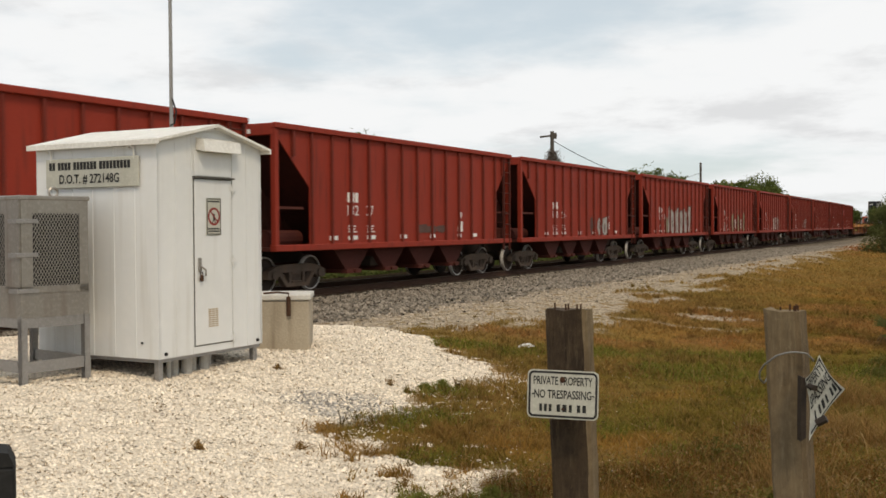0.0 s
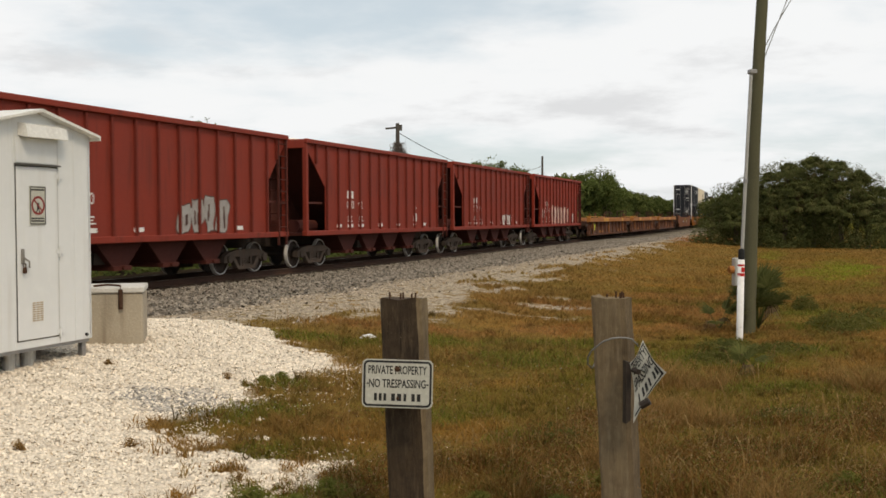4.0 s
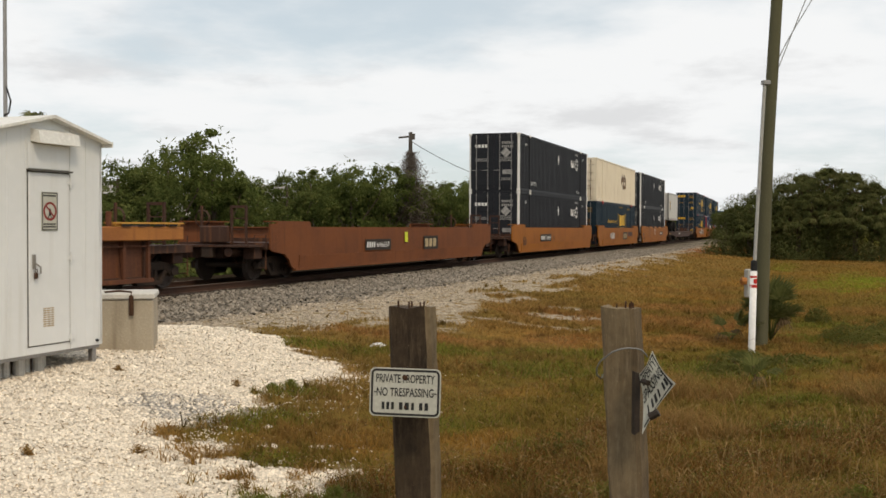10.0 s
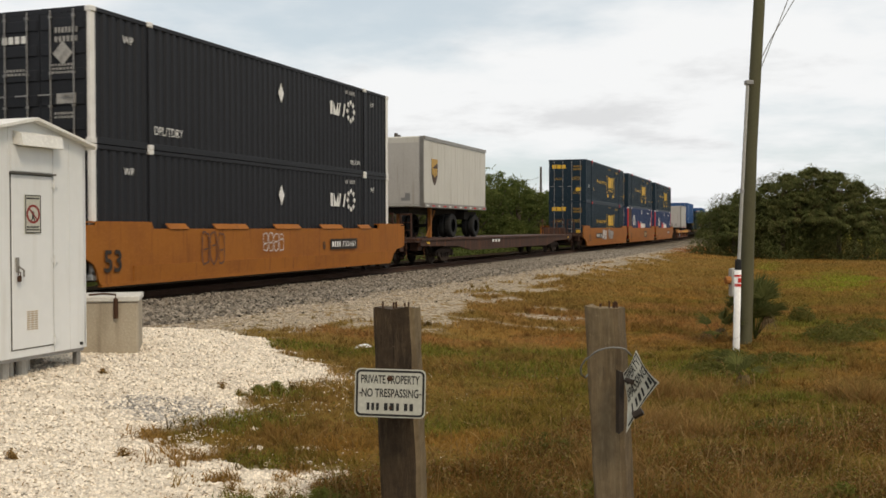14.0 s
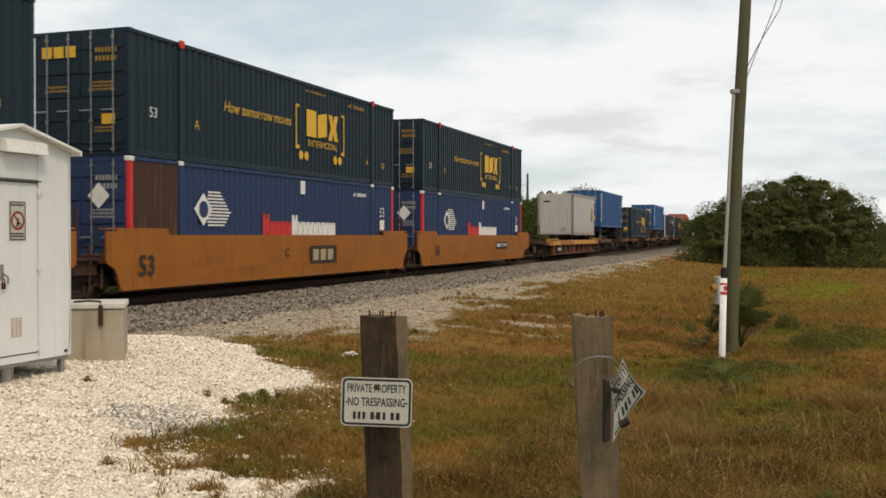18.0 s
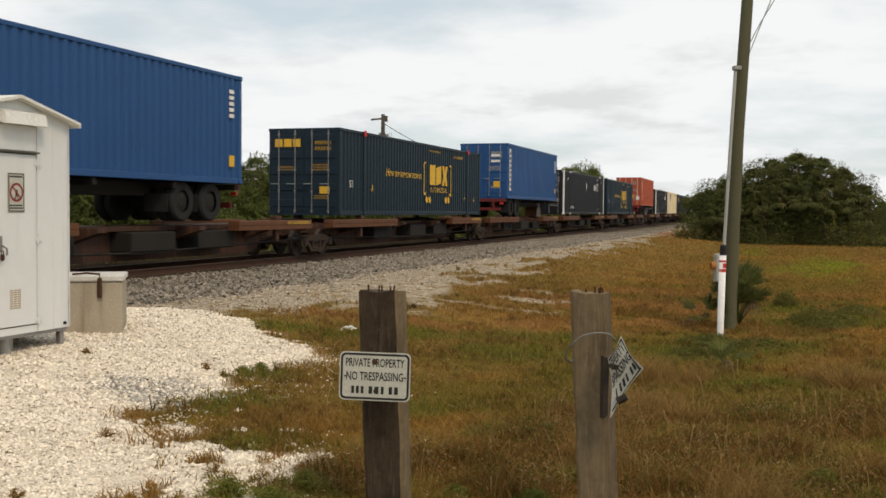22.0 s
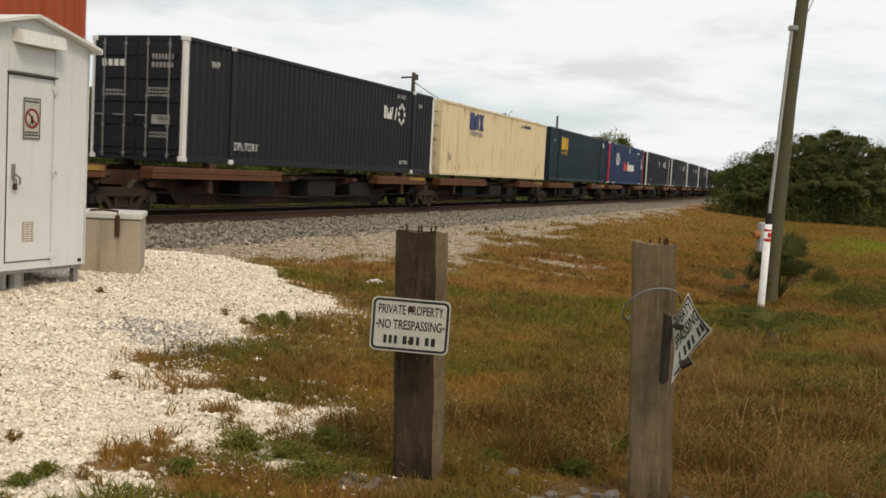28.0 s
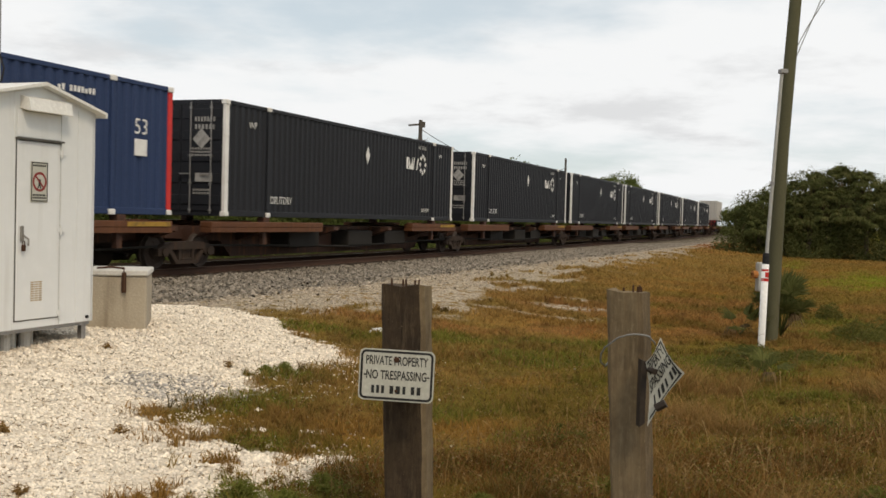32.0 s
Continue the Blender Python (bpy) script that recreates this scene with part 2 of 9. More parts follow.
    "ballast": mat("ballast_stone", (0.205, 0.175, 0.138), 0.9, dark=(0.12, 0.10, 0.078), island=0.62, coarse=1.5, fine=18),
    "ballast_p": mat("pale_ballast_stone", (0.36, 0.30, 0.23), 0.9, dark=(0.26, 0.22, 0.17), island=0.5, coarse=1.5, fine=18),
    "shell": mat("white_rock", (0.73, 0.645, 0.525), 0.9, dark=(0.58, 0.49, 0.39), island=0.26, coarse=2, fine=22),
    "pebble": mat("grey_rock", (0.38, 0.35, 0.31), 0.9, island=0.45, fine=22),
    "rubble": mat("dirty_rubble", (0.20, 0.18, 0.155), 0.9, dark=(0.08, 0.07, 0.055), light=(0.42, 0.39, 0.35), fine=40, coarse=9, patch=0.9, bump=0.5),
    "shelter": mat("shelter_white_paint", (0.675, 0.685, 0.68), 0.45, dark=(0.59, 0.595, 0.58), light=(0.71, 0.715, 0.705), streak=(0.57, 0.565, 0.54), fine=9, coarse=1.0, bump=0.02),
    "shelter_roof": mat("shelter_roof_paint", (0.70, 0.69, 0.65), 0.5, dark=(0.50, 0.47, 0.42), coarse=3, bump=0.05),
    "seam": mat("dark_gap_seal", (0.10, 0.095, 0.085), 0.8),
    "conc": mat("concrete", (0.36, 0.31, 0.235), 0.85, dark=(0.24, 0.20, 0.15), streak=(0.22, 0.18, 0.13), fine=40, coarse=2.5, bump=0.3),
    "conc_l": mat("concrete_lid", (0.52, 0.50, 0.46), 0.85, dark=(0.36, 0.34, 0.31), fine=40, coarse=3, bump=0.3),
    "alum": mat("bare_aluminium", (0.30, 0.28, 0.25), 0.42, 0.7, dark=(0.20, 0.175, 0.155), streak=(0.22, 0.18, 0.155), coarse=2),
    "cabinet_shade": mat("cabinet_dark_inside", (0.012, 0.012, 0.012), 0.8),
    "sign": mat("sign_white_sheet", (0.45, 0.445, 0.385), 0.5, dark=(0.36, 0.35, 0.295), fine=50, coarse=7, bump=0.05),
    "sign_red": mat("sign_dull_red", (0.24, 0.035, 0.03), 0.6),
    "vent_tan": mat("vent_slot_shade", (0.46, 0.345, 0.20), 0.7),
    "ink": mat("sign_black_paint", (0.022, 0.022, 0.022), 0.55),
    "rusty": mat("rusty_iron", RUST, 0.8, 0.2, dark=(0.05, 0.026, 0.017), coarse=12, fine=90),
    "wire": mat("grey_cable", (0.20, 0.20, 0.19), 0.6),
    "pole": mat("treated_pole_wood", (0.090, 0.086, 0.048), 0.9, dark=(0.065, 0.06, 0.036), streak=(0.12, 0.10, 0.062), fine=60, coarse=1.4),
    "pole_far": mat("grey_pole_wood", (0.09, 0.078, 0.066), 0.85),
    "pvc": mat("marker_white_plastic", (0.75, 0.74, 0.72), 0.4, dark=(0.62, 0.6, 0.56), fine=20, coarse=4, bump=0.03),
    "conduit": mat("grey_conduit", (0.40, 0.39, 0.36), 0.5, 0.3),
    "bark": mat("bark", (0.11, 0.085, 0.062), 0.9, fine=25, coarse=4, bump=0.5),
    "plaster": mat("far_house_wall", (0.62, 0.58, 0.52), 0.8),
    "roofing": mat("far_house_roof", (0.35, 0.33, 0.31), 0.8),
    "glass": mat("dark_window_glass", (0.02, 0.025, 0.03), 0.1, spec=0.8),
    "litter": mat("white_litter", (0.78, 0.77, 0.75), 0.6),
}


def wood_post(name, base, dark, pale):
    """Old sawn timber: upright grain, drying cracks and blotches of grime."""
    m = bpy.data.materials.new(name)
    m.use_nodes = True
    nt = m.node_tree
    N, Lk = nt.nodes.new, nt.links.new
    b = nt.nodes["Principled BSDF"]
    b.inputs["Roughness"].default_value, b.inputs["Specular IOR Level"].default_value = 0.92, 0.2
    tc = N("ShaderNodeTexCoord")

    def grain(scale, stretch, lo, hi, top=1.0):
        mp, n, r = N("ShaderNodeMapping"), N("ShaderNodeTexNoise"), N("ShaderNodeMapRange")
        mp.inputs["Scale"].default_value = (1, 1, stretch)
        n.inputs["Scale"].default_value, n.inputs["Detail"].default_value, n.inputs["Roughness"].default_value = scale, 7, 0.65
        for k, v in (("From Min", lo), ("From Max", hi), ("To Max", top)):
            r.inputs[k].default_value = v
        Lk(tc.outputs["Object"], mp.inputs[0]); Lk(mp.outputs[0], n.inputs["Vector"]); Lk(n.outputs["Fac"], r.inputs["Value"])
        return r.outputs[0]

    def over(fac, a, col):
        x = N("ShaderNodeMixRGB")
        Lk(fac, x.inputs[0])
        if isinstance(a, tuple):
            x.inputs[1].default_value = (*a, 1)
        else:
            Lk(a, x.inputs[1])
        x.inputs[2].default_value = (*col, 1)
        return x.outputs[0]
    fib = grain(55, 0.06, 0.40, 0.62)
    c = over(grain(4.5, 0.7, 0.42, 0.62, 0.9), base, dark)
    c = over(grain(38, 0.08, 0.52, 0.70, 0.65), c, pale)
    crack = grain(26, 0.05, 0.62, 0.68, 0.7)
    c = over(crack, c, tuple(v * 0.3 for v in dark))
    c = over(grain(45, 0.6, 0.66, 0.74, 0.7), c, tuple(min(1, v * 1.7) for v in pale))
    c = over(grain(20, 0.8, 0.50, 0.68, 0.5), c, dark)
    c = over(grain(90, 0.8, 0.60, 0.72, 0.45), c, tuple(min(1, v * 1.5) for v in pale))
    Lk(c, b.inputs["Base Color"])
    bp = N("ShaderNodeBump"); bp.inputs["Strength"].default_value, bp.inputs["Distance"].default_value = 0.45, 0.012
    Lk(fib, bp.inputs["Height"]); Lk(bp.outputs[0], b.inputs["Normal"])
    return m


# three wood tones, shared out between the faces of the posts
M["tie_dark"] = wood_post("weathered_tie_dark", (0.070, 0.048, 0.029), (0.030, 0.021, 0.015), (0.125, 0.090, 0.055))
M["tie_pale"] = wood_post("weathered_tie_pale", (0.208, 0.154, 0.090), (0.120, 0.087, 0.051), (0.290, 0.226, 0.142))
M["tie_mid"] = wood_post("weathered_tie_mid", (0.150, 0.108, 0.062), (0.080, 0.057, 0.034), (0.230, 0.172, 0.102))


def leaf_mat(name, a, b, c, transl=0.25):
    """Leaves: each its own shade between three colours."""
    m = bpy.data.materials.new(name)
    m.use_nodes = True
    nt = m.node_tree
    N, Lk = nt.nodes.new, nt.links.new
    p = nt.nodes["Principled BSDF"]
    p.inputs["Roughness"].default_value = 0.9
    p.inputs["Specular IOR Level"].default_value = 0.06
    g, r = N("ShaderNodeNewGeometry"), N("ShaderNodeValToRGB")
    r.color_ramp.elements[0].color, r.color_ramp.elements[1].color = (*a, 1), (*c, 1)
    r.color_ramp.elements.new(0.55).color = (*b, 1)
    tc, n, mx = N("ShaderNodeTexCoord"), N("ShaderNodeTexNoise"), N("ShaderNodeMath")
    n.inputs["Scale"].default_value = 0.7
    Lk(tc.outputs["Object"], n.inputs["Vector"])
    mx.operation = "MULTIPLY_ADD"; mx.inputs[1].default_value = 0.65
    sc = N("ShaderNodeMath"); sc.operation = "MULTIPLY_ADD"; sc.inputs[1].default_value = 1.3; sc.inputs[2].default_value = -0.45
    Lk(n.outputs["Fac"], sc.inputs[0]); Lk(sc.outputs[0], mx.inputs[2])
    Lk(g.outputs["Random Per Island"], mx.inputs[0]); Lk(mx.outputs[0], r.inputs[0])
    Lk(r.outputs[0], p.inputs["Base Color"])
    tr, ms, out = N("ShaderNodeBsdfTranslucent"), N("ShaderNodeMixShader"), nt.nodes["Material Output"]
    Lk(r.outputs[0], tr.inputs["Color"]); ms.inputs[0].default_value = transl
    Lk(p.outputs[0], ms.inputs[1]); Lk(tr.outputs[0], ms.inputs[2]); Lk(ms.outputs[0], out.inputs["Surface"])
    return m


M["leaf"] = leaf_mat("tree_leaves", (0.060, 0.080, 0.022), (0.108, 0.136, 0.036), (0.195, 0.205, 0.064), 0.45)
M["leaf2"] = leaf_mat("tree_leaves_deep", (0.052, 0.068, 0.020), (0.092, 0.116, 0.032), (0.170, 0.176, 0.056), 0.45)
M["leaf_dry"] = leaf_mat("dry_fronds", (0.080, 0.056, 0.030), (0.125, 0.088, 0.048), (0.190, 0.135, 0.075), 0.3)
M["leaf_bush"] = leaf_mat("palm_thicket_leaves", (0.052, 0.062, 0.020), (0.088, 0.098, 0.032), (0.155, 0.142, 0.058), 0.35)
M["frond"] = leaf_mat("palmetto_fronds", (0.072, 0.082, 0.024), (0.118, 0.124, 0.038), (0.195, 0.190, 0.070), 0.4)
M["twig"] = leaf_mat("bare_vine_twigs", (0.10, 0.08, 0.065), (0.14, 0.115, 0.095), (0.19, 0.16, 0.135), 0.05)
M["weed"] = leaf_mat("weed_leaves", (0.125, 0.145, 0.028), (0.180, 0.190, 0.042), (0.260, 0.245, 0.075), 0.5)


def tint_mat(name, transl=0.4):
    """Grass: the colour stored with each blade."""
    m = bpy.data.materials.new(name)
    m.use_nodes = True
    nt = m.node_tree
    N, Lk = nt.nodes.new, nt.links.new
    p = nt.nodes["Principled BSDF"]
    p.inputs["Roughness"].default_value, p.inputs["Specular IOR Level"].default_value = 0.85, 0.08
    at = N("ShaderNodeAttribute")
    at.attribute_name = "tint"
    tr, ms, out = N("ShaderNodeBsdfTranslucent"), N("ShaderNodeMixShader"), nt.nodes["Material Output"]
    ms.inputs[0].default_value = transl
    Lk(at.outputs["Color"], p.inputs["Base Color"]); Lk(at.outputs["Color"], tr.inputs["Color"])
    Lk(p.outputs[0], ms.inputs[1]); Lk(tr.outputs[0], ms.inputs[2]); Lk(ms.outputs[0], out.inputs["Surface"])
    return m


M["blade"] = tint_mat("grass_blades")
M["straw"] = leaf_mat("dead_straw", (0.17, 0.100, 0.036), (0.25, 0.155, 0.060), (0.36, 0.245, 0.11), 0.4)
M["weed_dk"] = leaf_mat("dark_weed_leaves", (0.075, 0.082, 0.020), (0.120, 0.118, 0.030), (0.190, 0.165, 0.055), 0.5)

# ---------------------------------------------------------------- mesh helpers


class Build:
    """Collects vertices and faces of one part."""

    def __init__(self):
        self.v, self.f = [], []

    def add(self, verts, faces):
        n = len(self.v)
        self.v += [tuple(p) for p in verts]
        self.f += [tuple(i + n for i in f) for f in faces]
        return self

    def box(self, x0, x1, y0, y1, z0, z1, c=0.0):
        if c:
            return self.chamfered(x0, x1, y0, y1, z0, z1, c)
        return self.add([(x, y, z) for z in (z0, z1) for y in (y0, y1) for x in (x0, x1)],
                        [(0, 2, 3, 1), (4, 5, 7, 6), (0, 1, 5, 4), (2, 6, 7, 3), (0, 4, 6, 2), (1, 3, 7, 5)])

    def chamfered(self, x0, x1, y0, y1, z0, z1, c):
        """A box with its long upright and level edges broken by c."""
        v, f = [], []
        ring = [(x0 + c, y0), (x1 - c, y0), (x1, y0 + c), (x1, y1 - c), (x1 - c, y1), (x0 + c, y1), (x0, y1 - c), (x0, y0 + c)]
        cx, cy = (x0 + x1) / 2, (y0 + y1) / 2
        kx, ky = 1 - 2 * c / (x1 - x0), 1 - 2 * c / (y1 - y0)
        for z, k in ((z0, 1), (z0 + c, 0), (z1 - c, 0), (z1, 1)):
            v += [(cx + (x - cx) * (kx if k else 1), cy + (y - cy) * (ky if k else 1), z) for x, y in ring]
        for r in range(3):
            f += [(8 * r + i, 8 * r + (i + 1) % 8, 8 * r + 8 + (i + 1) % 8, 8 * r + 8 + i) for i in range(8)]
        f += [tuple(range(7, -1, -1)), tuple(range(24, 32))]
        return self.add(v, f)

    def prism(self, pts, axis, a, b):
        """A polygon (in the other two axes, in order) drawn out along axis from a to b."""
        n = len(pts)

        def put(p, t):
            return {"x": (t, p[0], p[1]), "y": (p[0], t, p[1]), "z": (p[0], p[1], t)}[axis]
        return self.add([put(p, a) for p in pts] + [put(p, b) for p in pts],
                        [tuple(range(n - 1, -1, -1)), tuple(range(n, 2 * n))] + [(i, (i + 1) % n, n + (i + 1) % n, n + i) for i in range(n)])

    def tube(self, path, radii, n=8, caps=True):
        path = [Vector(p) for p in path]
        if not isinstance(radii, (list, tuple)):
            radii = [radii] * len(path)
        v, f, side = [], [], None
        for i, p in enumerate(path):
            d = (path[min(i + 1, len(path) - 1)] - path[max(i - 1, 0)]).normalized()
            side = (side - d * side.dot(d)).normalized() if side else d.orthogonal().normalized()
            up = d.cross(side)
            v += [p + (side * math.cos(2 * math.pi * k / n) + up * math.sin(2 * math.pi * k / n)) * radii[i] for k in range(n)]
        for i in range(len(path) - 1):
            f += [(n * i + k, n * i + (k + 1) % n, n * i + n + (k + 1) % n, n * i + n + k) for k in range(n)]
        if caps:
            f += [tuple(range(n - 1, -1, -1)), tuple(range(n * (len(path) - 1), n * len(path)))]
        return self.add(v, f)

    def lathe(self, prof, centre, axis="y", n=20):
        """Profile of (distance along axis, radius) turned round an axis through centre."""
        v, f = [], []
        for a, r in prof:
            for k in range(n):
                c, s = r * math.cos(2 * math.pi * k / n), r * math.sin(2 * math.pi * k / n)
                o = {"x": (a, c, s), "y": (c, a, s), "z": (c, s, a)}[axis]
                v.append(tuple(centre[i] + o[i] for i in range(3)))
        for i in range(len(prof) - 1):
            f += [(n * i + k, n * i + (k + 1) % n, n * i + n + (k + 1) % n, n * i + n + k) for k in range(n)]
        return self.add(v, f)

    def mesh(self, name, smooth=False):
        me = bpy.data.meshes.new(name)
        me.from_pydata(self.v, [], self.f)
        bm = bmesh.new()
        bm.from_mesh(me)
        bmesh.ops.recalc_face_normals(bm, faces=bm.faces)
        bm.to_mesh(me)
        bm.free()
        if smooth:
            me.polygons.foreach_set("use_smooth", [True] * len(me.polygons))
        return me


def part(name, build, material, parent, label="", at=None, smooth=False, kind=""):
    me = build.mesh(name, smooth) if isinstance(build, Build) else build
    if material:
        me.materials.clear()
        me.materials.append(material)
    ob = new(name, me)
    ob.parent = parent
    if at is not None:
        ob.matrix_basis = at
    return tagged(ob, label, kind=kind)


def thing(name, label, category, group="", m=None, build=None, material=None, kind="", smooth=False):
    ob = new(name, build.mesh(name, smooth) if build else None)
    if material:
        ob.data.materials.append(material)
    if m is not None:
        ob.matrix_basis = m
    return tagged(ob, label, category, group, kind)


_texts = {}


def lettering(text, height, width=None, weight=0.0):
    """A flat mesh of the words, baseline at the origin, in the x-z plane, facing -y, of the given capital height."""
    key = (text, round(height, 4), width, weight)
    if key not in _texts:
        cu = bpy.data.curves.new("lettering", "FONT")
        cu.body, cu.size, cu.resolution_u, cu.offset = text, height / 0.70, 3, weight * height
        ob = bpy.data.objects.new("lettering", cu)
        scene.collection.objects.link(ob)
        bpy.context.view_layer.update()
        me = bpy.data.meshes.new_from_object(ob.evaluated_get(bpy.context.evaluated_depsgraph_get()))
        bpy.data.objects.remove(ob)
        co = np.empty(len(me.vertices) * 3)
        me.vertices.foreach_get("co", co)
        co = co.reshape(-1, 3)
        co[:, 0] -= co[:, 0].min()
        if width:
            co[:, 0] *= width / max(co[:, 0].max(), 1e-6)
        co = np.stack([co[:, 0], co[:, 2] * 0, co[:, 1]], 1)
        me.vertices.foreach_set("co", co.ravel())
        me.update()
        _texts[key] = me
    return _texts[key].copy()


# ---------------------------------------------------------------- the line
RAIL = 0.35                                  # top of rail
TH, OFF, BEND, BEND_AT = 0.5034, 15.19, 0.000329, -50.0
LEAD = (277.196, -3.6199, 1.5998)            # how far the train has gone, in sixteenths of the half clip


def track(s):
    """The centreline s metres along, and its heading (radians right of +y)."""
    d0, n0 = Vector((math.sin(TH), math.cos(TH))), Vector((-math.cos(TH), math.sin(TH)))
    u = max(0.0, s - BEND_AT)
    p = n0 * OFF + d0 * (min(s, BEND_AT) + math.sin(BEND * u) / BEND) + n0 * ((1 - math.cos(BEND * u)) / BEND)
    return p, TH - BEND * u


def on_track(s, z=RAIL):
    p, h = track(s)
    return pose(p.x, p.y, z, 0, 0, 90 - math.degrees(h))


def gone(t):
    q = (t - 16) / 16
    return LEAD[0] * q + LEAD[1] * q * q + LEAD[2] * q ** 3


def beside(s, d, z=0.0):
    """A place s along the line and d metres from it on the camera's side."""
    p, h = track(s)
    return Vector((p.x + math.cos(h) * d, p.y - math.sin(h) * d, z))


def from_line(x, y):
    """Distance from the line (camera's side positive), and the place along it, of numpy arrays."""
    n0, d0 = (-math.cos(TH), math.sin(TH)), (math.sin(TH), math.cos(TH))
    along, side = x * d0[0] + y * d0[1], x * n0[0] + y * n0[1] - OFF
    R = 1 / BEND
    a0 = along - BEND_AT
    rad = np.hypot(a0, R - side)
    ang = np.arctan2(a0, R - side)
    curved = along > BEND_AT
    return np.where(curved, rad - R, -side), np.where(curved, ang * R + BEND_AT, along)


# ---------------------------------------------------------------- ground
_rng = np.random.default_rng(7)
_lat = _rng.random((256, 256))


def vnoise(x, y, scale, octaves=3):
    x, y = np.asarray(x, float) / scale, np.asarray(y, float) / scale
    out, amp, tot = 0.0, 1.0, 0.0
    for o in range(octaves):
        xi, yi = np.floor(x).astype(int), np.floor(y).astype(int)
        fx, fy = x - xi, y - yi
        fx, fy = fx * fx * (3 - 2 * fx), fy * fy * (3 - 2 * fy)
        g = lambda a, b: _lat[(xi + a + 17 * o) % 256, (yi + b + 31 * o) % 256]  # noqa: E731
        out = out + amp * ((g(0, 0) * (1 - fx) + g(1, 0) * fx) * (1 - fy) + (g(0, 1) * (1 - fx) + g(1, 1) * fx) * fy)
        tot += amp
        amp, x, y = amp * 0.5, x * 2.03, y * 2.03
    return out / tot


def inside(poly, x, y):
    """Signed distance to a polygon's edge: positive inside."""
    x, y = np.asarray(x, float), np.asarray(y, float)
    best, odd = np.full(x.shape, 1e9), np.zeros(x.shape, bool)
    for (ax, ay), (bx, by) in zip(poly, poly[1:] + poly[:1]):
        ex, ey = bx - ax, by - ay
        t = np.clip(((x - ax) * ex + (y - ay) * ey) / (ex * ex + ey * ey), 0, 1)
        best = np.minimum(best, np.hypot(x - ax - t * ex, y - ay - t * ey))
        odd ^= ((ay > y) != (by > y)) & (x < ex * (y - ay) / (ey if abs(ey) > 1e-9 else 1e-9) + ax)
    return np.where(odd, best, -best)


def step(v, lo, hi):
    t = np.clip((v - lo) / (hi - lo), 0, 1)
    return t * t * (3 - 2 * t)


PAD = [(-14, 15.5), (-3.2, 15.6), (-1.4, 14.75), (-0.4, 13.6), (0.35, 12.0), (0.55, 11.2), (-0.12, 10.4), (-0.68, 9.2), (-1.1, 8.2), (-1.45, 7.4), (-2.2, 6.9), (-14, 4)]
APRON = [(-14, 8.4), (-2.5, 8.5), (-1.5, 8.15), (-0.75, 7.85), (-0.45, 7.7), (-0.25, 7.4), (-0.1, 6.9), (-0.15, 6.4), (-0.45, 6.1), (-0.7, 6.0), (-0.85, 5.5), (-1.1, 5.0), (-1.4, 4.5), (-1.8, 4.0), (-14, 1)]
ZD = [(-60, 0), (-6, 0.0), (-2.6, 0.17), (2.2, 0.17), (3.4, 0.22), (6, 0.36), (8, 0.43), (9, 0.36), (10, 0.25), (11.5, 0.11), (13, 0.03), (15, 0.0), (4000, 0)]


def masks(x, y):
    d, s = from_line(x, y)
    n1, n2 = vnoise(x, y, 0.9, 4) - 0.5, vnoise(x + 40, y + 9, 0.28, 3) - 0.5
    pad = step(inside(PAD, x, y) + n1 * 0.6 + n2 * 0.55, -0.06, 0.14)
    n3 = vnoise(x + 13, y + 2, 0.12, 2) - 0.5
    apron = step(inside(APRON, x, y) * 0.55 + n1 * 0.9 + n2 * 1.3 + n3 * 0.9 + 0.03 + 0.44 * step(-x, 0.8, 1.4), -0.06, 0.12) * step(y, 3.2, 4.0)
    wide = np.interp(s, [8, 10.8, 12.2, 13.4, 14.6, 18, 21.8, 28, 38.5, 52, 79, 120, 181], [8.4, 8.7, 8.95, 9.2, 10.0, 9.95, 9.5, 9.35, 9.0, 8.75, 8.3, 6.2, 3.6])
    # the shoulder frays in streaks that run along the line
    st = vnoise(s * 0.45 + 9, d * 1.6, 0.8, 4) - 0.5
    edge = n1 * 0.9 + n2 * 0.9 + st * 2.2
    sand = step(wide - d + edge, -0.25, 0.35) * step(d, 2.0, 2.2)
    tuft = step(vnoise(s * 0.6 + 3, d * 1.3 + 8, 0.9, 3), 0.56, 0.66) * step(d, wide - 1.7, wide - 0.9)
    sand = sand * (1 - 0.85 * tuft)
    stray = np.zeros(np.shape(x))
    for cx, cy, rx, ry in ((3.9, 17.2, 0.75, 0.30), (4.5, 18.9, 0.85, 0.38), (3.0, 17.6, 0.5, 0.25), (5.2, 20.3, 0.5, 0.3)):
        stray = np.maximum(stray, step(1 - np.hypot((x - cx) / rx, (y - cy) / ry) + 1.6 * n1 + 1.6 * n2, 0.0, 0.5))
    sand = np.maximum(sand, stray * 0.9)
    ball = step(6.7 + n1 * 1.4 - d, -0.5, 0.9)
    far = step(-d, 2.0, 3.0)
    ball, sand = ball * (1 - far), sand * (1 - far)
    # grey stones at the mouth of the pad
    grey = step(0.75 - np.hypot((x + 1.0) / 0.95, (y - 9.15) / 0.75) + n1 * 0.8 + n2 * 0.6, -0.1, 0.35)
    green = np.clip(0.5 + 1.5 * (vnoise(x + 3, y + 70, 2.6, 3) - 0.5) + 1.6 * n2 + 0.9 * n1, 0, 1)
    return d, s, np.maximum(pad, apron), ball, sand, grey, green


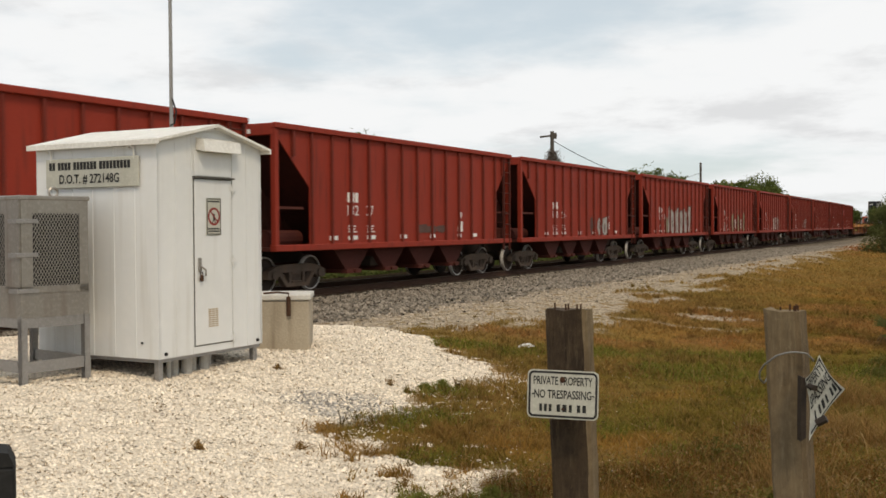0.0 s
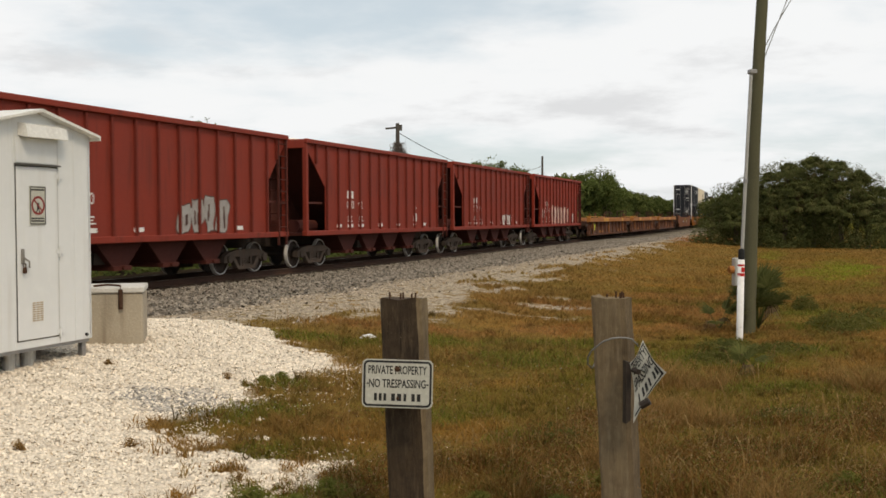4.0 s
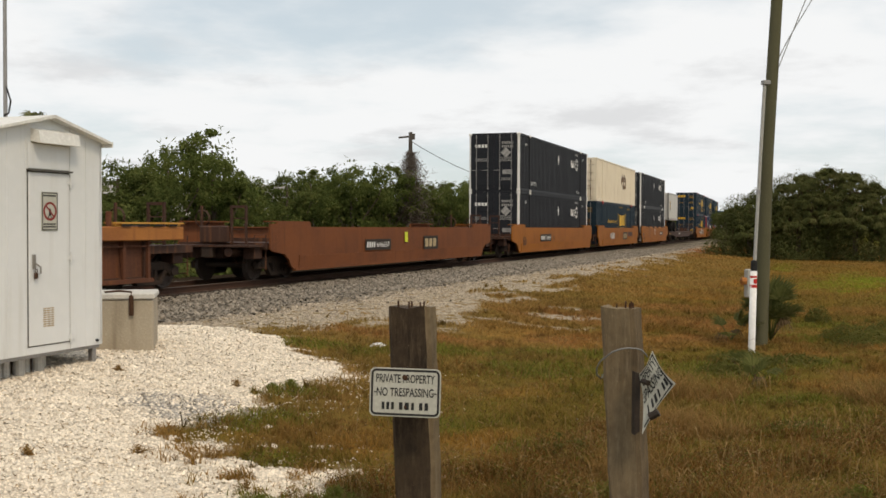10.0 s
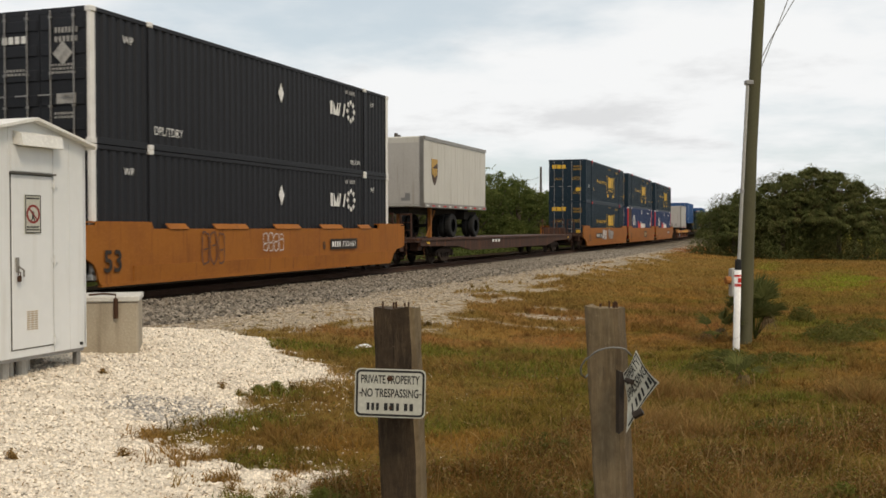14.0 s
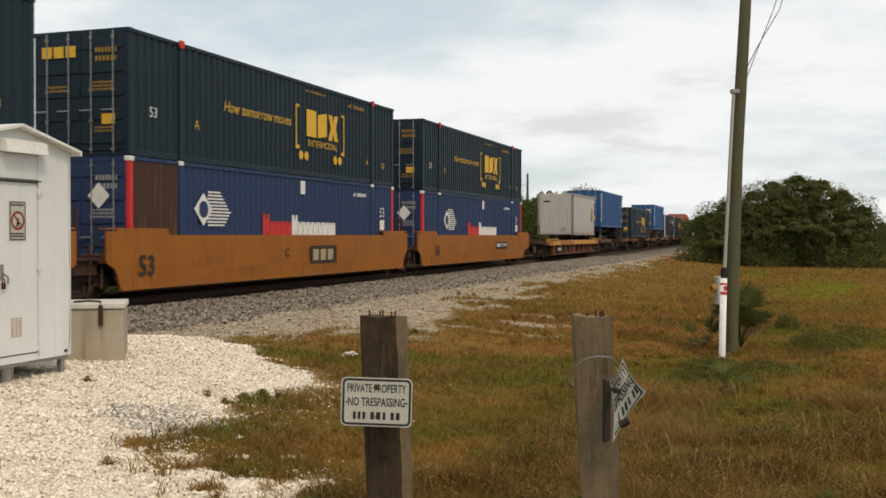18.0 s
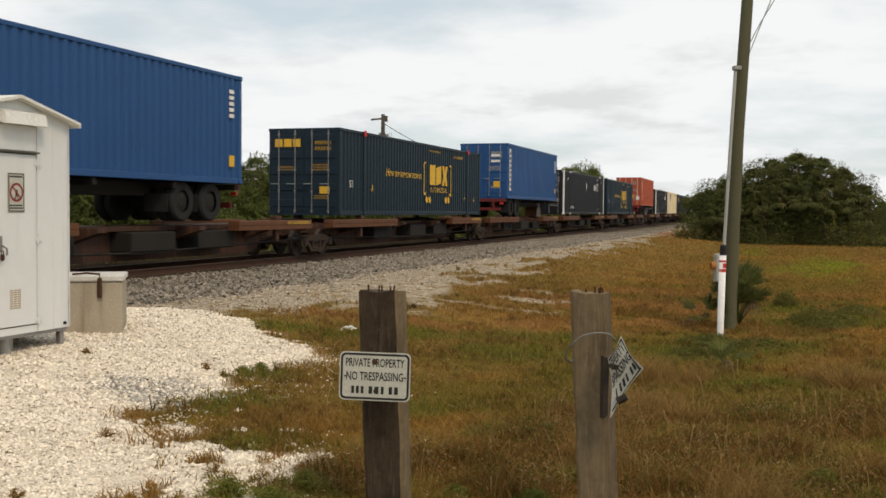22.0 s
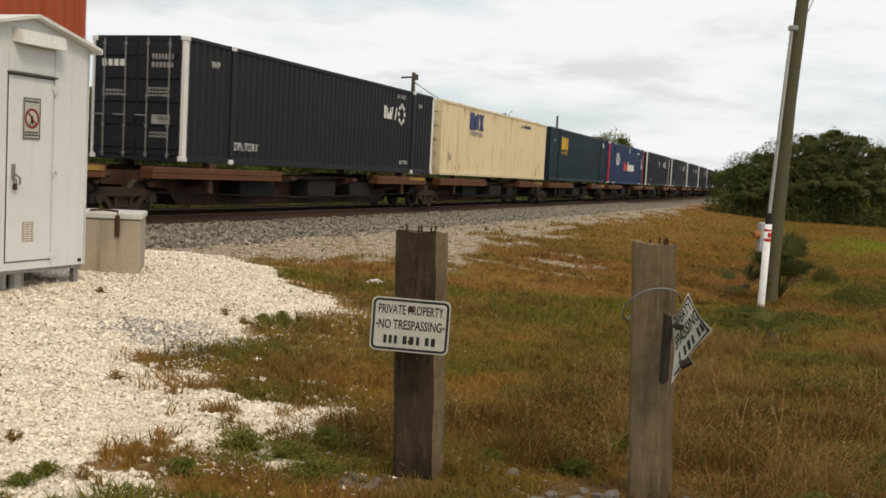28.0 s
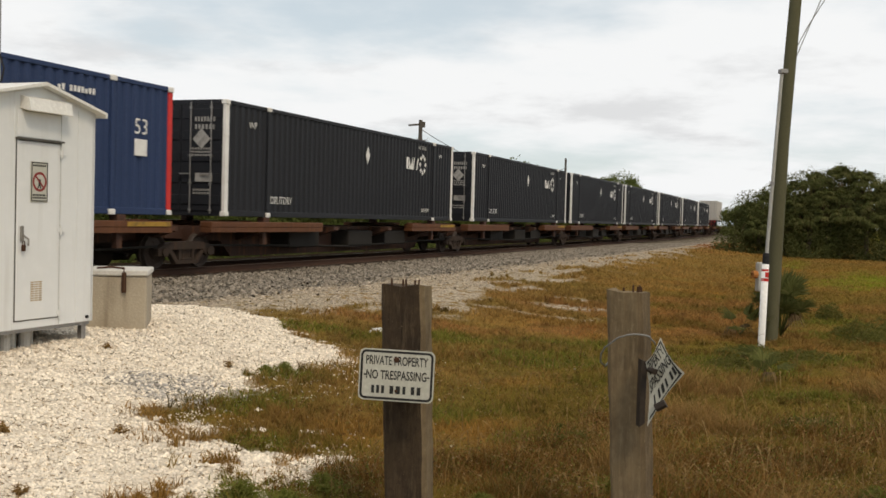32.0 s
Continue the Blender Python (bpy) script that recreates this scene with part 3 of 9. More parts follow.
def bare_soil(x, y):
    """Trodden earth at the feet of the posts."""
    n = (vnoise(x + 9, y, 0.5, 3) - 0.5) * 1.7
    a = step(1.0 - np.hypot((x - 1.75) / 1.35, (y - 5.62) / 0.42) + n, 0.0, 0.45)
    return np.maximum(a, step(1.0 - np.hypot((x - 0.55) / 0.42, (y - 5.85) / 0.35) + n, 0.0, 0.4))


def spot(x, y, cx, cy, rx, ry, turn=0.0):
    c, q = math.cos(turn), math.sin(turn)
    u, v = (x - cx) * c + (y - cy) * q, -(x - cx) * q + (y - cy) * c
    return np.exp(-(u / rx) ** 2 - (v / ry) ** 2)


GREEN = [(0.1, 13.35, 0.7, 0.28), (0.7, 13.1, 0.5, 0.3), (3.0, 12.5, 1.1, 0.65), (3.9, 13.9, 0.9, 0.5), (1.2, 9.0, 0.5, 0.45), (2.1, 8.0, 0.6, 0.4), (4.3, 8.65, 0.9, 0.4), (5.3, 12.6, 0.9, 0.8),
         (6.4, 13.0, 1.2, 0.7), (9.0, 16.0, 1.4, 0.8), (9.5, 18.2, 0.8, 0.6), (0.15, 6.2, 0.45, 0.5), (-0.2, 10.3, 0.45, 0.28), (3.6, 6.2, 0.7, 0.3), (0.75, 5.15, 0.5, 0.22), (-0.45, 5.2, 0.8, 0.3), (0.15, 5.0, 0.7, 0.25), (-0.3, 6.6, 0.3, 0.35), (-0.1, 7.6, 0.3, 0.25), (4.9, 7.2, 0.6, 0.3),
         (-0.5, 8.95, 0.5, 0.4), (7.8, 11.2, 1.0, 0.5), (5.2, 10.3, 0.7, 0.35), (1.9, 13.6, 0.8, 0.4)]
RUSTY = [(3.9, 15.4, 1.0, 0.7), (5.2, 18.6, 1.5, 1.3), (7.2, 18.6, 1.6, 1.3), (6.0, 15.9, 0.8, 0.6), (0.7, 14.8, 0.7, 0.4), (2.0, 14.6, 0.9, 0.5), (8.2, 21.5, 1.6, 1.4)]
BRUSH = [(1.25, 7.35, 0.75, 0.6), (2.1, 7.6, 0.7, 0.6), (1.75, 6.55, 0.8, 0.35), (2.75, 6.6, 0.8, 0.45), (3.5, 7.4, 0.8, 0.5), (4.2, 6.4, 1.2, 0.5), (0.35, 6.75, 0.4, 0.4), (3.0, 5.6, 0.9, 0.3), (5.2, 8.2, 1.4, 0.7), (2.7, 8.6, 0.6, 0.5)]
STRAW = [(3.42, 9.2, 0.38, 0.30), (3.2, 8.9, 0.3, 0.25), (3.55, 8.65, 0.3, 0.25), (4.1, 10.6, 0.5, 0.3), (2.35, 7.1, 0.3, 0.25), (6.2, 10.2, 0.6, 0.4), (2.9, 6.0, 0.3, 0.2)]


def zone(spots, x, y, top=1.0):
    w = np.zeros(np.shape(x))
    for p in spots:
        w = np.maximum(w, spot(x, y, *p))
    n = (vnoise(x * 1.3 + 21, y * 1.3 + 4, 0.5, 3) - 0.5) * 1.1
    return step(w + n * np.minimum(1, w * 4), 0.22, 0.72) * top


def turf_rgb(x, y):
    """Base colour of the turf over the plan: mown tan and ochre, olive and green patches, rusty and brown stands."""
    x, y = np.asarray(x, float), np.asarray(y, float)
    d, s = from_line(x, y)
    big, mid, fine = vnoise(x + 3, y + 70, 2.6, 3), vnoise(x + 8, y + 1, 0.8, 3), vnoise(x, y + 50, 0.22, 2)
    run = vnoise(d * 1.3 + 5, s * 0.25, 1.2, 3)

    def over(c, w, col):
        return c + (np.array(col) - c) * np.clip(w, 0, 1)[..., None]
    c = np.zeros((*x.shape, 3)) + np.array((0.186, 0.107, 0.031))
    c = over(c, step(run, 0.42, 0.62), (0.220, 0.120, 0.029))
    c = over(c, step(big, 0.47, 0.62) * 0.8 * (1 - 0.6 * step(s, 20, 34)), (0.122, 0.098, 0.019))
    c = over(c, step(mid, 0.56, 0.72) * 0.6 * (1 - 0.5 * step(s, 20, 34)), (0.095, 0.092, 0.016))
    # the trodden strip beside the shoulder is paler
    c = over(c, step(12.6 - d + 3 * (mid - 0.5), 0, 1.4) * step(y, 8.5, 10.5) * 0.55, (0.235, 0.142, 0.045))
    c = over(c, zone(RUSTY, x, y, 0.65), (0.240, 0.112, 0.042))
    c = over(c, zone(GREEN, x, y, 0.75), (0.118, 0.116, 0.020))
    c = over(c, zone(BRUSH, x, y, 0.8), (0.135, 0.072, 0.026))
    c = over(c, zone(STRAW, x, y, 0.8), (0.300, 0.185, 0.080))
    # rusty tongue by the thicket, lush strip in the far field
    c = over(c, step(1.0 - np.hypot((d - 8.3) / 3.4, (s - 82) / 24) + 1.2 * (big - 0.5), 0, 0.4) * 0.9, (0.262, 0.098, 0.034))
    lush = step(1.0 - np.hypot((d - 16.3 - 2 * (big - 0.5)) / 1.7, (s - 37) / 9.5) + 1.0 * (mid - 0.5), 0, 0.7)
    lush = np.maximum(lush, step(d + 5 * (big - 0.5), 19, 24) * 0.8)
    lush = np.maximum(lush, step(1.0 - np.hypot((d - 13.8) / 1.0, (s - 50) / 8) + (mid - 0.5), 0.2, 0.8) * 0.6)
    c = over(c, lush * 0.9, (0.150, 0.178, 0.018))
    c = over(c, step(fine, 0.60, 0.78) * 0.5 * step(-s, -30, -18), (0.062, 0.044, 0.014))
    return over(c, step(vnoise(x, y + 9, 3.2, 4), 0.46, 0.62) * step(s, 22, 32) * 0.35, (0.150, 0.095, 0.022))


def grease_and_shade(x, y, d, s):
    """Greasy bed along the line, and dark far soil with the trees' shade painted in."""
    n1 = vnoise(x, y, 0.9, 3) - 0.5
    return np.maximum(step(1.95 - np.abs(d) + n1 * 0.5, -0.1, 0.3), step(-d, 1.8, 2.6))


def height(x, y):
    x, y = np.asarray(x, float), np.asarray(y, float)
    d, s = from_line(x, y)
    z = np.interp(d, [a for a, _ in ZD], [b for _, b in ZD])
    pad = step(inside(PAD, x, y), -0.25, 0.9)
    near = step(-np.hypot(x - 0, y - 10), -60, -25)
    return z + pad * 0.05 + near * ((vnoise(x, y, 1.1, 3) - 0.5) * 0.09 + (vnoise(x, y, 0.25, 2) - 0.5) * 0.025 * step(d, 2.5, 3.5))


def spread(lo, hi, stepm, far):
    mid = list(np.arange(lo, hi, stepm))
    a, b, w = [], [], stepm
    x = lo
    while x > -far:
        w *= 1.07
        x -= w
        a.append(x)
    x, w = mid[-1], stepm
    while x < far:
        w *= 1.07
        x += w
        b.append(x)
    return np.array(a[::-1] + mid + b)


def ground_mat():
    m = bpy.data.materials.new("ground_turf_and_rock")
    m.use_nodes = True
    nt = m.node_tree
    N, Lk = nt.nodes.new, nt.links.new
    p = nt.nodes["Principled BSDF"]
    p.inputs["Roughness"].default_value = 1.0
    p.inputs["Specular IOR Level"].default_value = 0.0
    tc, seps = N("ShaderNodeTexCoord"), []
    for layer in ("cover", "cover_b"):
        at, sp = N("ShaderNodeAttribute"), N("ShaderNodeSeparateColor")
        at.attribute_name = layer
        Lk(at.outputs["Color"], sp.inputs[0])
        seps.append(sp)
    sep, sep2 = seps
    turf = N("ShaderNodeAttribute")
    turf.attribute_name = "turf"

    def nz(scale, detail=6, rough=0.6):
        n = N("ShaderNodeTexNoise")
        n.inputs["Scale"].default_value, n.inputs["Detail"].default_value, n.inputs["Roughness"].default_value = scale, detail, rough
        Lk(tc.outputs["Object"], n.inputs["Vector"])
        return n.outputs["Fac"]

    def rng(s, lo, hi, top=1.0):
        r = N("ShaderNodeMapRange")
        for k, v in (("From Min", lo), ("From Max", hi), ("To Max", top)):
            r.inputs[k].default_value = v
        Lk(s, r.inputs["Value"])
        return r.outputs[0]

    def mx(fac, a, b):
        x = N("ShaderNodeMixRGB")
        Lk(fac, x.inputs[0]) if not isinstance(fac, float) else setattr(x.inputs[0], "default_value", fac)
        for i, c in ((1, a), (2, b)):
            if isinstance(c, tuple):
                x.inputs[i].default_value = (*c, 1)
            else:
                Lk(c, x.inputs[i])
        return x.outputs[0]

    def mul(a, b):
        n = N("ShaderNodeMath"); n.operation = "MULTIPLY"
        Lk(a, n.inputs[0]); Lk(b, n.inputs[1])
        return n.outputs[0]
    fine, mid, big = nz(26), nz(4.5), nz(0.55)
    c = mx(rng(nz(11), 0.46, 0.68, 0.55), turf.outputs["Color"], (0.060, 0.043, 0.014))
    c = mx(rng(nz(30), 0.54, 0.74, 0.35), c, (0.270, 0.165, 0.055))
    c = mx(rng(nz(2.6), 0.50, 0.70, 0.35), c, (0.105, 0.084, 0.020))
    soilc = mx(rng(fine, 0.35, 0.65), (0.075, 0.046, 0.026), (0.150, 0.105, 0.068))
    c = mx(mul(sep2.outputs[2], rng(mid, 0.25, 0.5, 0.9)), c, soilc)
    stone = N("ShaderNodeTexVoronoi"); stone.inputs["Scale"].default_value = 34.0
    Lk(tc.outputs["Object"], stone.inputs["Vector"])
    shade = N("ShaderNodeSeparateColor"); Lk(stone.outputs["Color"], shade.inputs[0])
    sandc = mx(rng(shade.outputs[1], 0.1, 0.9), (0.50, 0.42, 0.315), (0.185, 0.148, 0.108))
    sandc = mx(rng(mid, 0.45, 0.65, 0.7), sandc, (0.27, 0.225, 0.165))
    c = mx(mul(sep.outputs[2], rng(nz(5), 0.36, 0.48)), c, sandc)
    ballc = mx(shade.outputs[0], (0.050, 0.042, 0.033), (0.27, 0.228, 0.176))
    c = mx(sep.outputs[1], c, ballc)
    # bed grease, and the far side's tree shade put into the ground colour
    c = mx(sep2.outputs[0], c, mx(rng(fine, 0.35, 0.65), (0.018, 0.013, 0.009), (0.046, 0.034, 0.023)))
    padc = mx(shade.outputs[1], (0.58, 0.49, 0.38), (0.76, 0.68, 0.56))
    padc = mx(rng(stone.outputs["Distance"], 0.35, 0.75, 0.4), padc, (0.50, 0.42, 0.34))
    c = mx(sep.outputs[0], c, padc)
    greyc = mx(shade.outputs[2], (0.15, 0.14, 0.125), (0.46, 0.43, 0.39))
    c = mx(mul(sep2.outputs[1], rng(nz(9), 0.35, 0.5)), c, greyc)
    Lk(c, p.inputs["Base Color"])
    bp = N("ShaderNodeBump"); bp.inputs["Strength"].default_value, bp.inputs["Distance"].default_value = 0.6, 0.04
    Lk(fine, bp.inputs["Height"]); Lk(bp.outputs[0], p.inputs["Normal"])
    return m


def build_ground():
    xs, ys = spread(-12, 16, 0.16, 3200), spread(2.5, 27, 0.16, 3200)
    X, Y = np.meshgrid(xs, ys)
    x, y = X.ravel(), Y.ravel()
    z = height(x, y)
    d, s, pad, ball, sand, grey, green = masks(x, y)
    w, h = len(xs), len(ys)
    i = (np.arange(h - 1)[:, None] * w + np.arange(w - 1)[None]).ravel()
    quads = np.stack([i, i + 1, i + w + 1, i + w], 1)
    me = bpy.data.meshes.new("ground")
    me.vertices.add(len(x)); me.loops.add(quads.size); me.polygons.add(len(quads))
    me.vertices.foreach_set("co", np.stack([x, y, z], 1).ravel())
    me.loops.foreach_set("vertex_index", quads.ravel())
    me.polygons.foreach_set("loop_start", np.arange(len(quads)) * 4)
    me.update(calc_edges=True)
    me.polygons.foreach_set("use_smooth", [True] * len(me.polygons))
    for name, cols in (("cover", (pad, ball, sand)), ("cover_b", (grease_and_shade(x, y, d, s), grey, bare_soil(x, y))), ("turf", tuple(turf_rgb(x, y).T))):
        a = me.attributes.new(name, "FLOAT_COLOR", "POINT")
        a.data.foreach_set("color", np.stack([*cols, np.ones(len(x))], 1).ravel())
    me.materials.append(ground_mat())
    tagged(new("ground", me), "patchy green and brown turf with white rock and grey gravel", "ground", kind="structure")


build_ground()


# ---------------------------------------------------------------- rails and ties
def build_track():
    line = thing("railway_track", "rusty steel rails on dark wooden ties", "track", kind="structure")
    prof = [(-0.07, -0.17), (0.07, -0.17), (0.07, -0.155), (0.012, -0.14), (0.012, -0.045), (0.036, -0.035), (0.036, -0.004), (-0.036, -0.004), (-0.036, -0.035), (-0.012, -0.045), (-0.012, -0.14), (-0.07, -0.155)]
    ss = list(np.arange(-30, 120, 6.0)) + list(np.arange(120, 700, 20.0))
    for side in (0.755, -0.755):
        b, hd = Build(), Build()
        n = len(prof)
        for dst, pr, m in ((b, prof, n), (hd, [(-0.034, -0.004), (0.034, -0.004), (0.030, 0.0), (-0.030, 0.0)], 4)):
            v, f = [], []
            for s in ss:
                v += [beside(s, side + y, RAIL + z) for y, z in pr]
            for k in range(len(ss) - 1):
                f += [(m * k + i, m * k + (i + 1) % m, m * k + m + (i + 1) % m, m * k + m + i) for i in range(m)]
            dst.add(v, f)
        r = part("rail", b, M["rail"], line)
        part("rail_head", hd, M["railhead"], r, "bright worn running surface")
    me = Build().box(-0.115, 0.115, -1.3, 1.3, -0.15, 0.02, 0.02).mesh("tie")
    me.materials.append(M["tie"])
    for k in range(220):
        s = -8 + 0.5 * k
        o = new("tie", me)
        o.parent = line
        o.matrix_basis = on_track(s + 0.04 * math.sin(k * 7.3), RAIL - 0.175) @ pose(0, 0.03 * math.sin(k * 3.1), 0, 0, 0, math.sin(k * 5.7) * 0.7)


build_track()

# ---------------------------------------------------------------- the train: shared parts
_shared = {}
KEYED = []          # (thing, place in the train)
WHEELS = []         # wheelsets that roll


def shared(key, make, material, smooth=False):
    k = (key, material.name if material else "")
    if k not in _shared:
        me = make().mesh(key[0] if isinstance(key, tuple) else key, smooth)
        if material:
            me.materials.append(material)
        _shared[k] = me
    return _shared[k]


def piece(name, key, make, material, parent, label="", at=None, smooth=False):
    ob = new(name, shared(key, make, material, smooth))
    ob.parent = parent
    if at is not None:
        ob.matrix_basis = at
    return tagged(ob, label)


WR = 0.42


def wheel_mesh(bright):
    key = "wheelset" + bright
    if key in _shared:
        return _shared[key]
    b, rim = Build(), Build()
    for sgn in (1, -1):
        b.lathe([(sgn * 0.69, 0.05), (sgn * 0.69, 0.44), (sgn * 0.715, 0.45), (sgn * 0.725, WR)], (0, 0, 0), "y", 22)
        b.lathe([(sgn * 0.808, WR - 0.032), (sgn * 0.795, WR - 0.05), (sgn * 0.755, 0.34), (sgn * 0.765, 0.16), (sgn * 0.80, 0.13), (sgn * 0.80, 0.0)], (0, 0, 0), "y", 22)
        rim.lathe([(sgn * 0.725, WR), (sgn * 0.815, WR - 0.006), (sgn * 0.82, WR - 0.012), (sgn * 0.818, WR - 0.030), (sgn * 0.808, WR - 0.032)], (0, 0, 0), "y", 22)
        for k in range(4):
            c, s = math.cos(k * math.pi / 2), math.sin(k * math.pi / 2)
            b.box(0.22 * c - 0.025, 0.22 * c + 0.025, sgn * 0.77 - 0.012, sgn * 0.77 + 0.012, 0.22 * s - 0.025, 0.22 * s + 0.025)
    b.lathe([(-1.08, 0.0), (-1.08, 0.075), (1.08, 0.075), (1.08, 0.0)], (0, 0, 0), "y", 10)
    nb = len(b.f)
    b.add(rim.v, rim.f)
    me = b.mesh("wheelset")
    me.materials.append(M["wheel"])
    me.materials.append(M[bright])
    me.polygons.foreach_set("material_index", [0] * nb + [1] * (len(me.polygons) - nb))
    _shared[key] = me
    return me


def truck_frame():
    b = Build()
    for y in (-1.08, 0.92):
        # side frame as upper beam, lower arch and columns, with openings between them
        b.prism([(-1.12, 0.50), (-1.12, 0.33), (-0.78, 0.32), (-0.62, 0.47), (0.62, 0.47), (0.78, 0.32), (1.12, 0.33), (1.12, 0.50), (0.86, 0.60), (0.48, 0.66), (-0.48, 0.66), (-0.86, 0.60)], "y", y, y + 0.16)
        b.prism([(-0.70, 0.42), (-0.42, 0.13), (0.42, 0.13), (0.70, 0.42), (0.58, 0.47), (0.36, 0.22), (-0.36, 0.22), (-0.58, 0.47)], "y", y + 0.01, y + 0.15)
        for x in (-0.30, 0.22):
            b.box(x, x + 0.08, y + 0.02, y + 0.14, 0.20, 0.5)
        for x in (-0.89, 0.89):
            b.lathe([(-0.02, 0.0), (-0.02, 0.11), (0.16, 0.12)], (x, y - 0.03 if y < 0 else y + 0.05, 0.42), "y", 10)
        for k in range(5):
            b.lathe([(0.2, 0.07), (0.225, 0.085), (0.25, 0.07)], (-0.14 + 0.07 * k, y + 0.08, 0.02 + 0.0), "z", 6)
            b.tube([(-0.16 + 0.08 * k, y + 0.08, 0.22), (-0.16 + 0.08 * k, y + 0.08, 0.42)], 0.035, 6)
    b.box(-0.17, 0.17, -1.05, 1.05, 0.42, 0.62)
    b.box(-0.75, 0.75, -0.62, -0.54, 0.34, 0.42).box(-0.75, 0.75, 0.54, 0.62, 0.34, 0.42)
    return b


def truck(parent, x, bright="tread_d"):
    t = piece("truck", "truck", truck_frame, M["truck_p" if bright == "tread" else "truck"], parent, at=pose(x, 0, 0))
    for dx in (-0.89, 0.89):
        w = new("wheelset", wheel_mesh(bright))
        w.parent = t
        w.matrix_basis = pose(dx, 0, WR)
        if bright == "tread":
            WHEELS.append((w, dx))
    return t


def coupler(parent, x, sgn):
    piece("coupler", ("coupler", sgn), lambda: Build().box(min(0, sgn * 0.55), max(0, sgn * 0.55), -0.09, 0.09, 0.72, 0.90).box(min(sgn * 0.45, sgn * 0.62), max(sgn * 0.45, sgn * 0.62), -0.17, 0.17, 0.66, 0.96), M["truck"], parent, at=pose(x, 0, 0))


def mark(parent, name, x, z, w, h, m, y, label="", key=None):
    """A flat painted bar, a few millimetres proud of a side."""
    return part(name, Build().box(0, w, -0.003, 0.003, 0, h), m, parent, label, pose(x, y, z))


def words(parent, text, x, z, h, m, y, width=None, name="lettering"):
    return part(name, lettering(text, h, width), m, parent, "", pose(x, y, z))


def chars(parent, x, z, w, h, n, m, y, name="stencil"):
    """A line of small stencilled characters too worn to read, as a row of plain bars in one mesh."""
    b, p = Build(), w / n
    for k in range(n):
        if (k * 7) % 11 != 3:
            b.box(p * k, p * (k + 0.62), -0.003, 0.003, 0, h * (1.0 if (k * 5) % 7 else 0.8))
    return part(name, b, m, parent, "", pose(x, y, z), kind="stuff")


def outline_tag(parent, x, z, w, h, m, y, seed):
    """Thin sprayed letter outlines."""
    r = random.Random(seed)
    n = max(3, int(w / 0.3))
    for i in range(n):
        cx, ww, k = x + w * (i + 0.5) / n, w / n * 0.9, 16
        ring = []
        for j in range(k):
            a = 2 * math.pi * j / k
            sx, sz = math.copysign(abs(math.cos(a)) ** 0.55, math.cos(a)), math.copysign(abs(math.sin(a)) ** 0.55, math.sin(a))
            q = 1 + 0.12 * r.uniform(-1, 1)
            ring.append((sx * ww * 0.5 * q, h / 2 + sz * h * 0.5 * q))
        inner = [(px * 0.82, h / 2 + (pz - h / 2) * 0.90) for px, pz in ring]
        b = Build().add([(px, 0, pz) for px, pz in ring + inner], [(j, (j + 1) % k, k + (j + 1) % k, k + j) for j in range(k)])
        q = h * r.uniform(0.35, 0.6)
        b.add([(-ww * 0.25, 0, q), (ww * 0.25, 0, q + 0.02), (ww * 0.25, 0, q + 0.06), (-ww * 0.25, 0, q + 0.04)], [(0, 1, 2, 3)])
        part("graffiti", b, m, parent, "thin sprayed outline", pose(cx, y, z))


def scrawl(parent, x, z, w, h, m, y, seed, name="graffiti", label=""):
    """Sprayed letters: fat shapes with uneven edges, each with dark strokes inside it."""
    r = random.Random(seed)
    n = max(2, int(w / 0.5))
    for i in range(n):
        cx, ww, hh = x + w * (i + 0.5) / n, w / n * r.uniform(0.85, 1.12), h * r.uniform(0.75, 1.0)
        kind, k, ring = r.randint(0, 2), 18, []
        for j in range(k):
            a = 2 * math.pi * j / k
            rr = 1 + 0.15 * r.uniform(-1, 1)
            sx, sz = math.copysign(abs(math.cos(a)) ** 0.5, math.cos(a)), math.copysign(abs(math.sin(a)) ** 0.5, math.sin(a))
            if kind == 1 and math.sin(a) < -0.2:
                sx *= 0.62
            if kind == 2:
                sx += 0.25 * sz
            ring.append((sx * ww * 0.5 * rr, hh / 2 + sz * hh * 0.5 * rr))
        rim = part(name, Build().add([(px * 1.10, 0, (pz - hh / 2) * 1.08 + hh / 2) for px, pz in ring], [tuple(range(k))]), M["graf_k"], parent, "dark sprayed outline", pose(cx, y - 0.0007 * (i % 3), z))
        part("graffiti_fill", Build().add([(px, 0, pz) for px, pz in ring], [tuple(range(k))]), m, rim, at=pose(0, -0.003, 0))
        for q in range(2):
            hx, hz, a, c = r.uniform(-0.22, 0.22) * ww, hh * r.uniform(0.3, 0.65), ww * 0.07, hh * r.uniform(0.14, 0.26)
            part("graffiti_stroke", Build().prism([(hx - a, hz - c), (hx + a, hz - c * 0.8), (hx + a * 0.8, hz + c), (hx - a * 0.9, hz + c * 0.9)], "y", -0.006, -0.005), M["graf_k"], rim)




def car(name, label, category, u0, u1, group):
    t = thing(name, label, category, group)
    KEYED.append((t, (u0 + u1) / 2))
    return t, (u1 - u0) / 2


# ---------------------------------------------------------------- hopper wagons
def hopper_side(y):
    b = Build()
    b.prism([(-6.2, 3.80), (-6.2, 3.64), (-4.85, 2.42), (-4.85, 1.10), (5.10, 1.10), (5.10, 2.42), (6.2, 3.64), (6.2, 3.80)], "y", y - 0.012, y + 0.012)
    return b


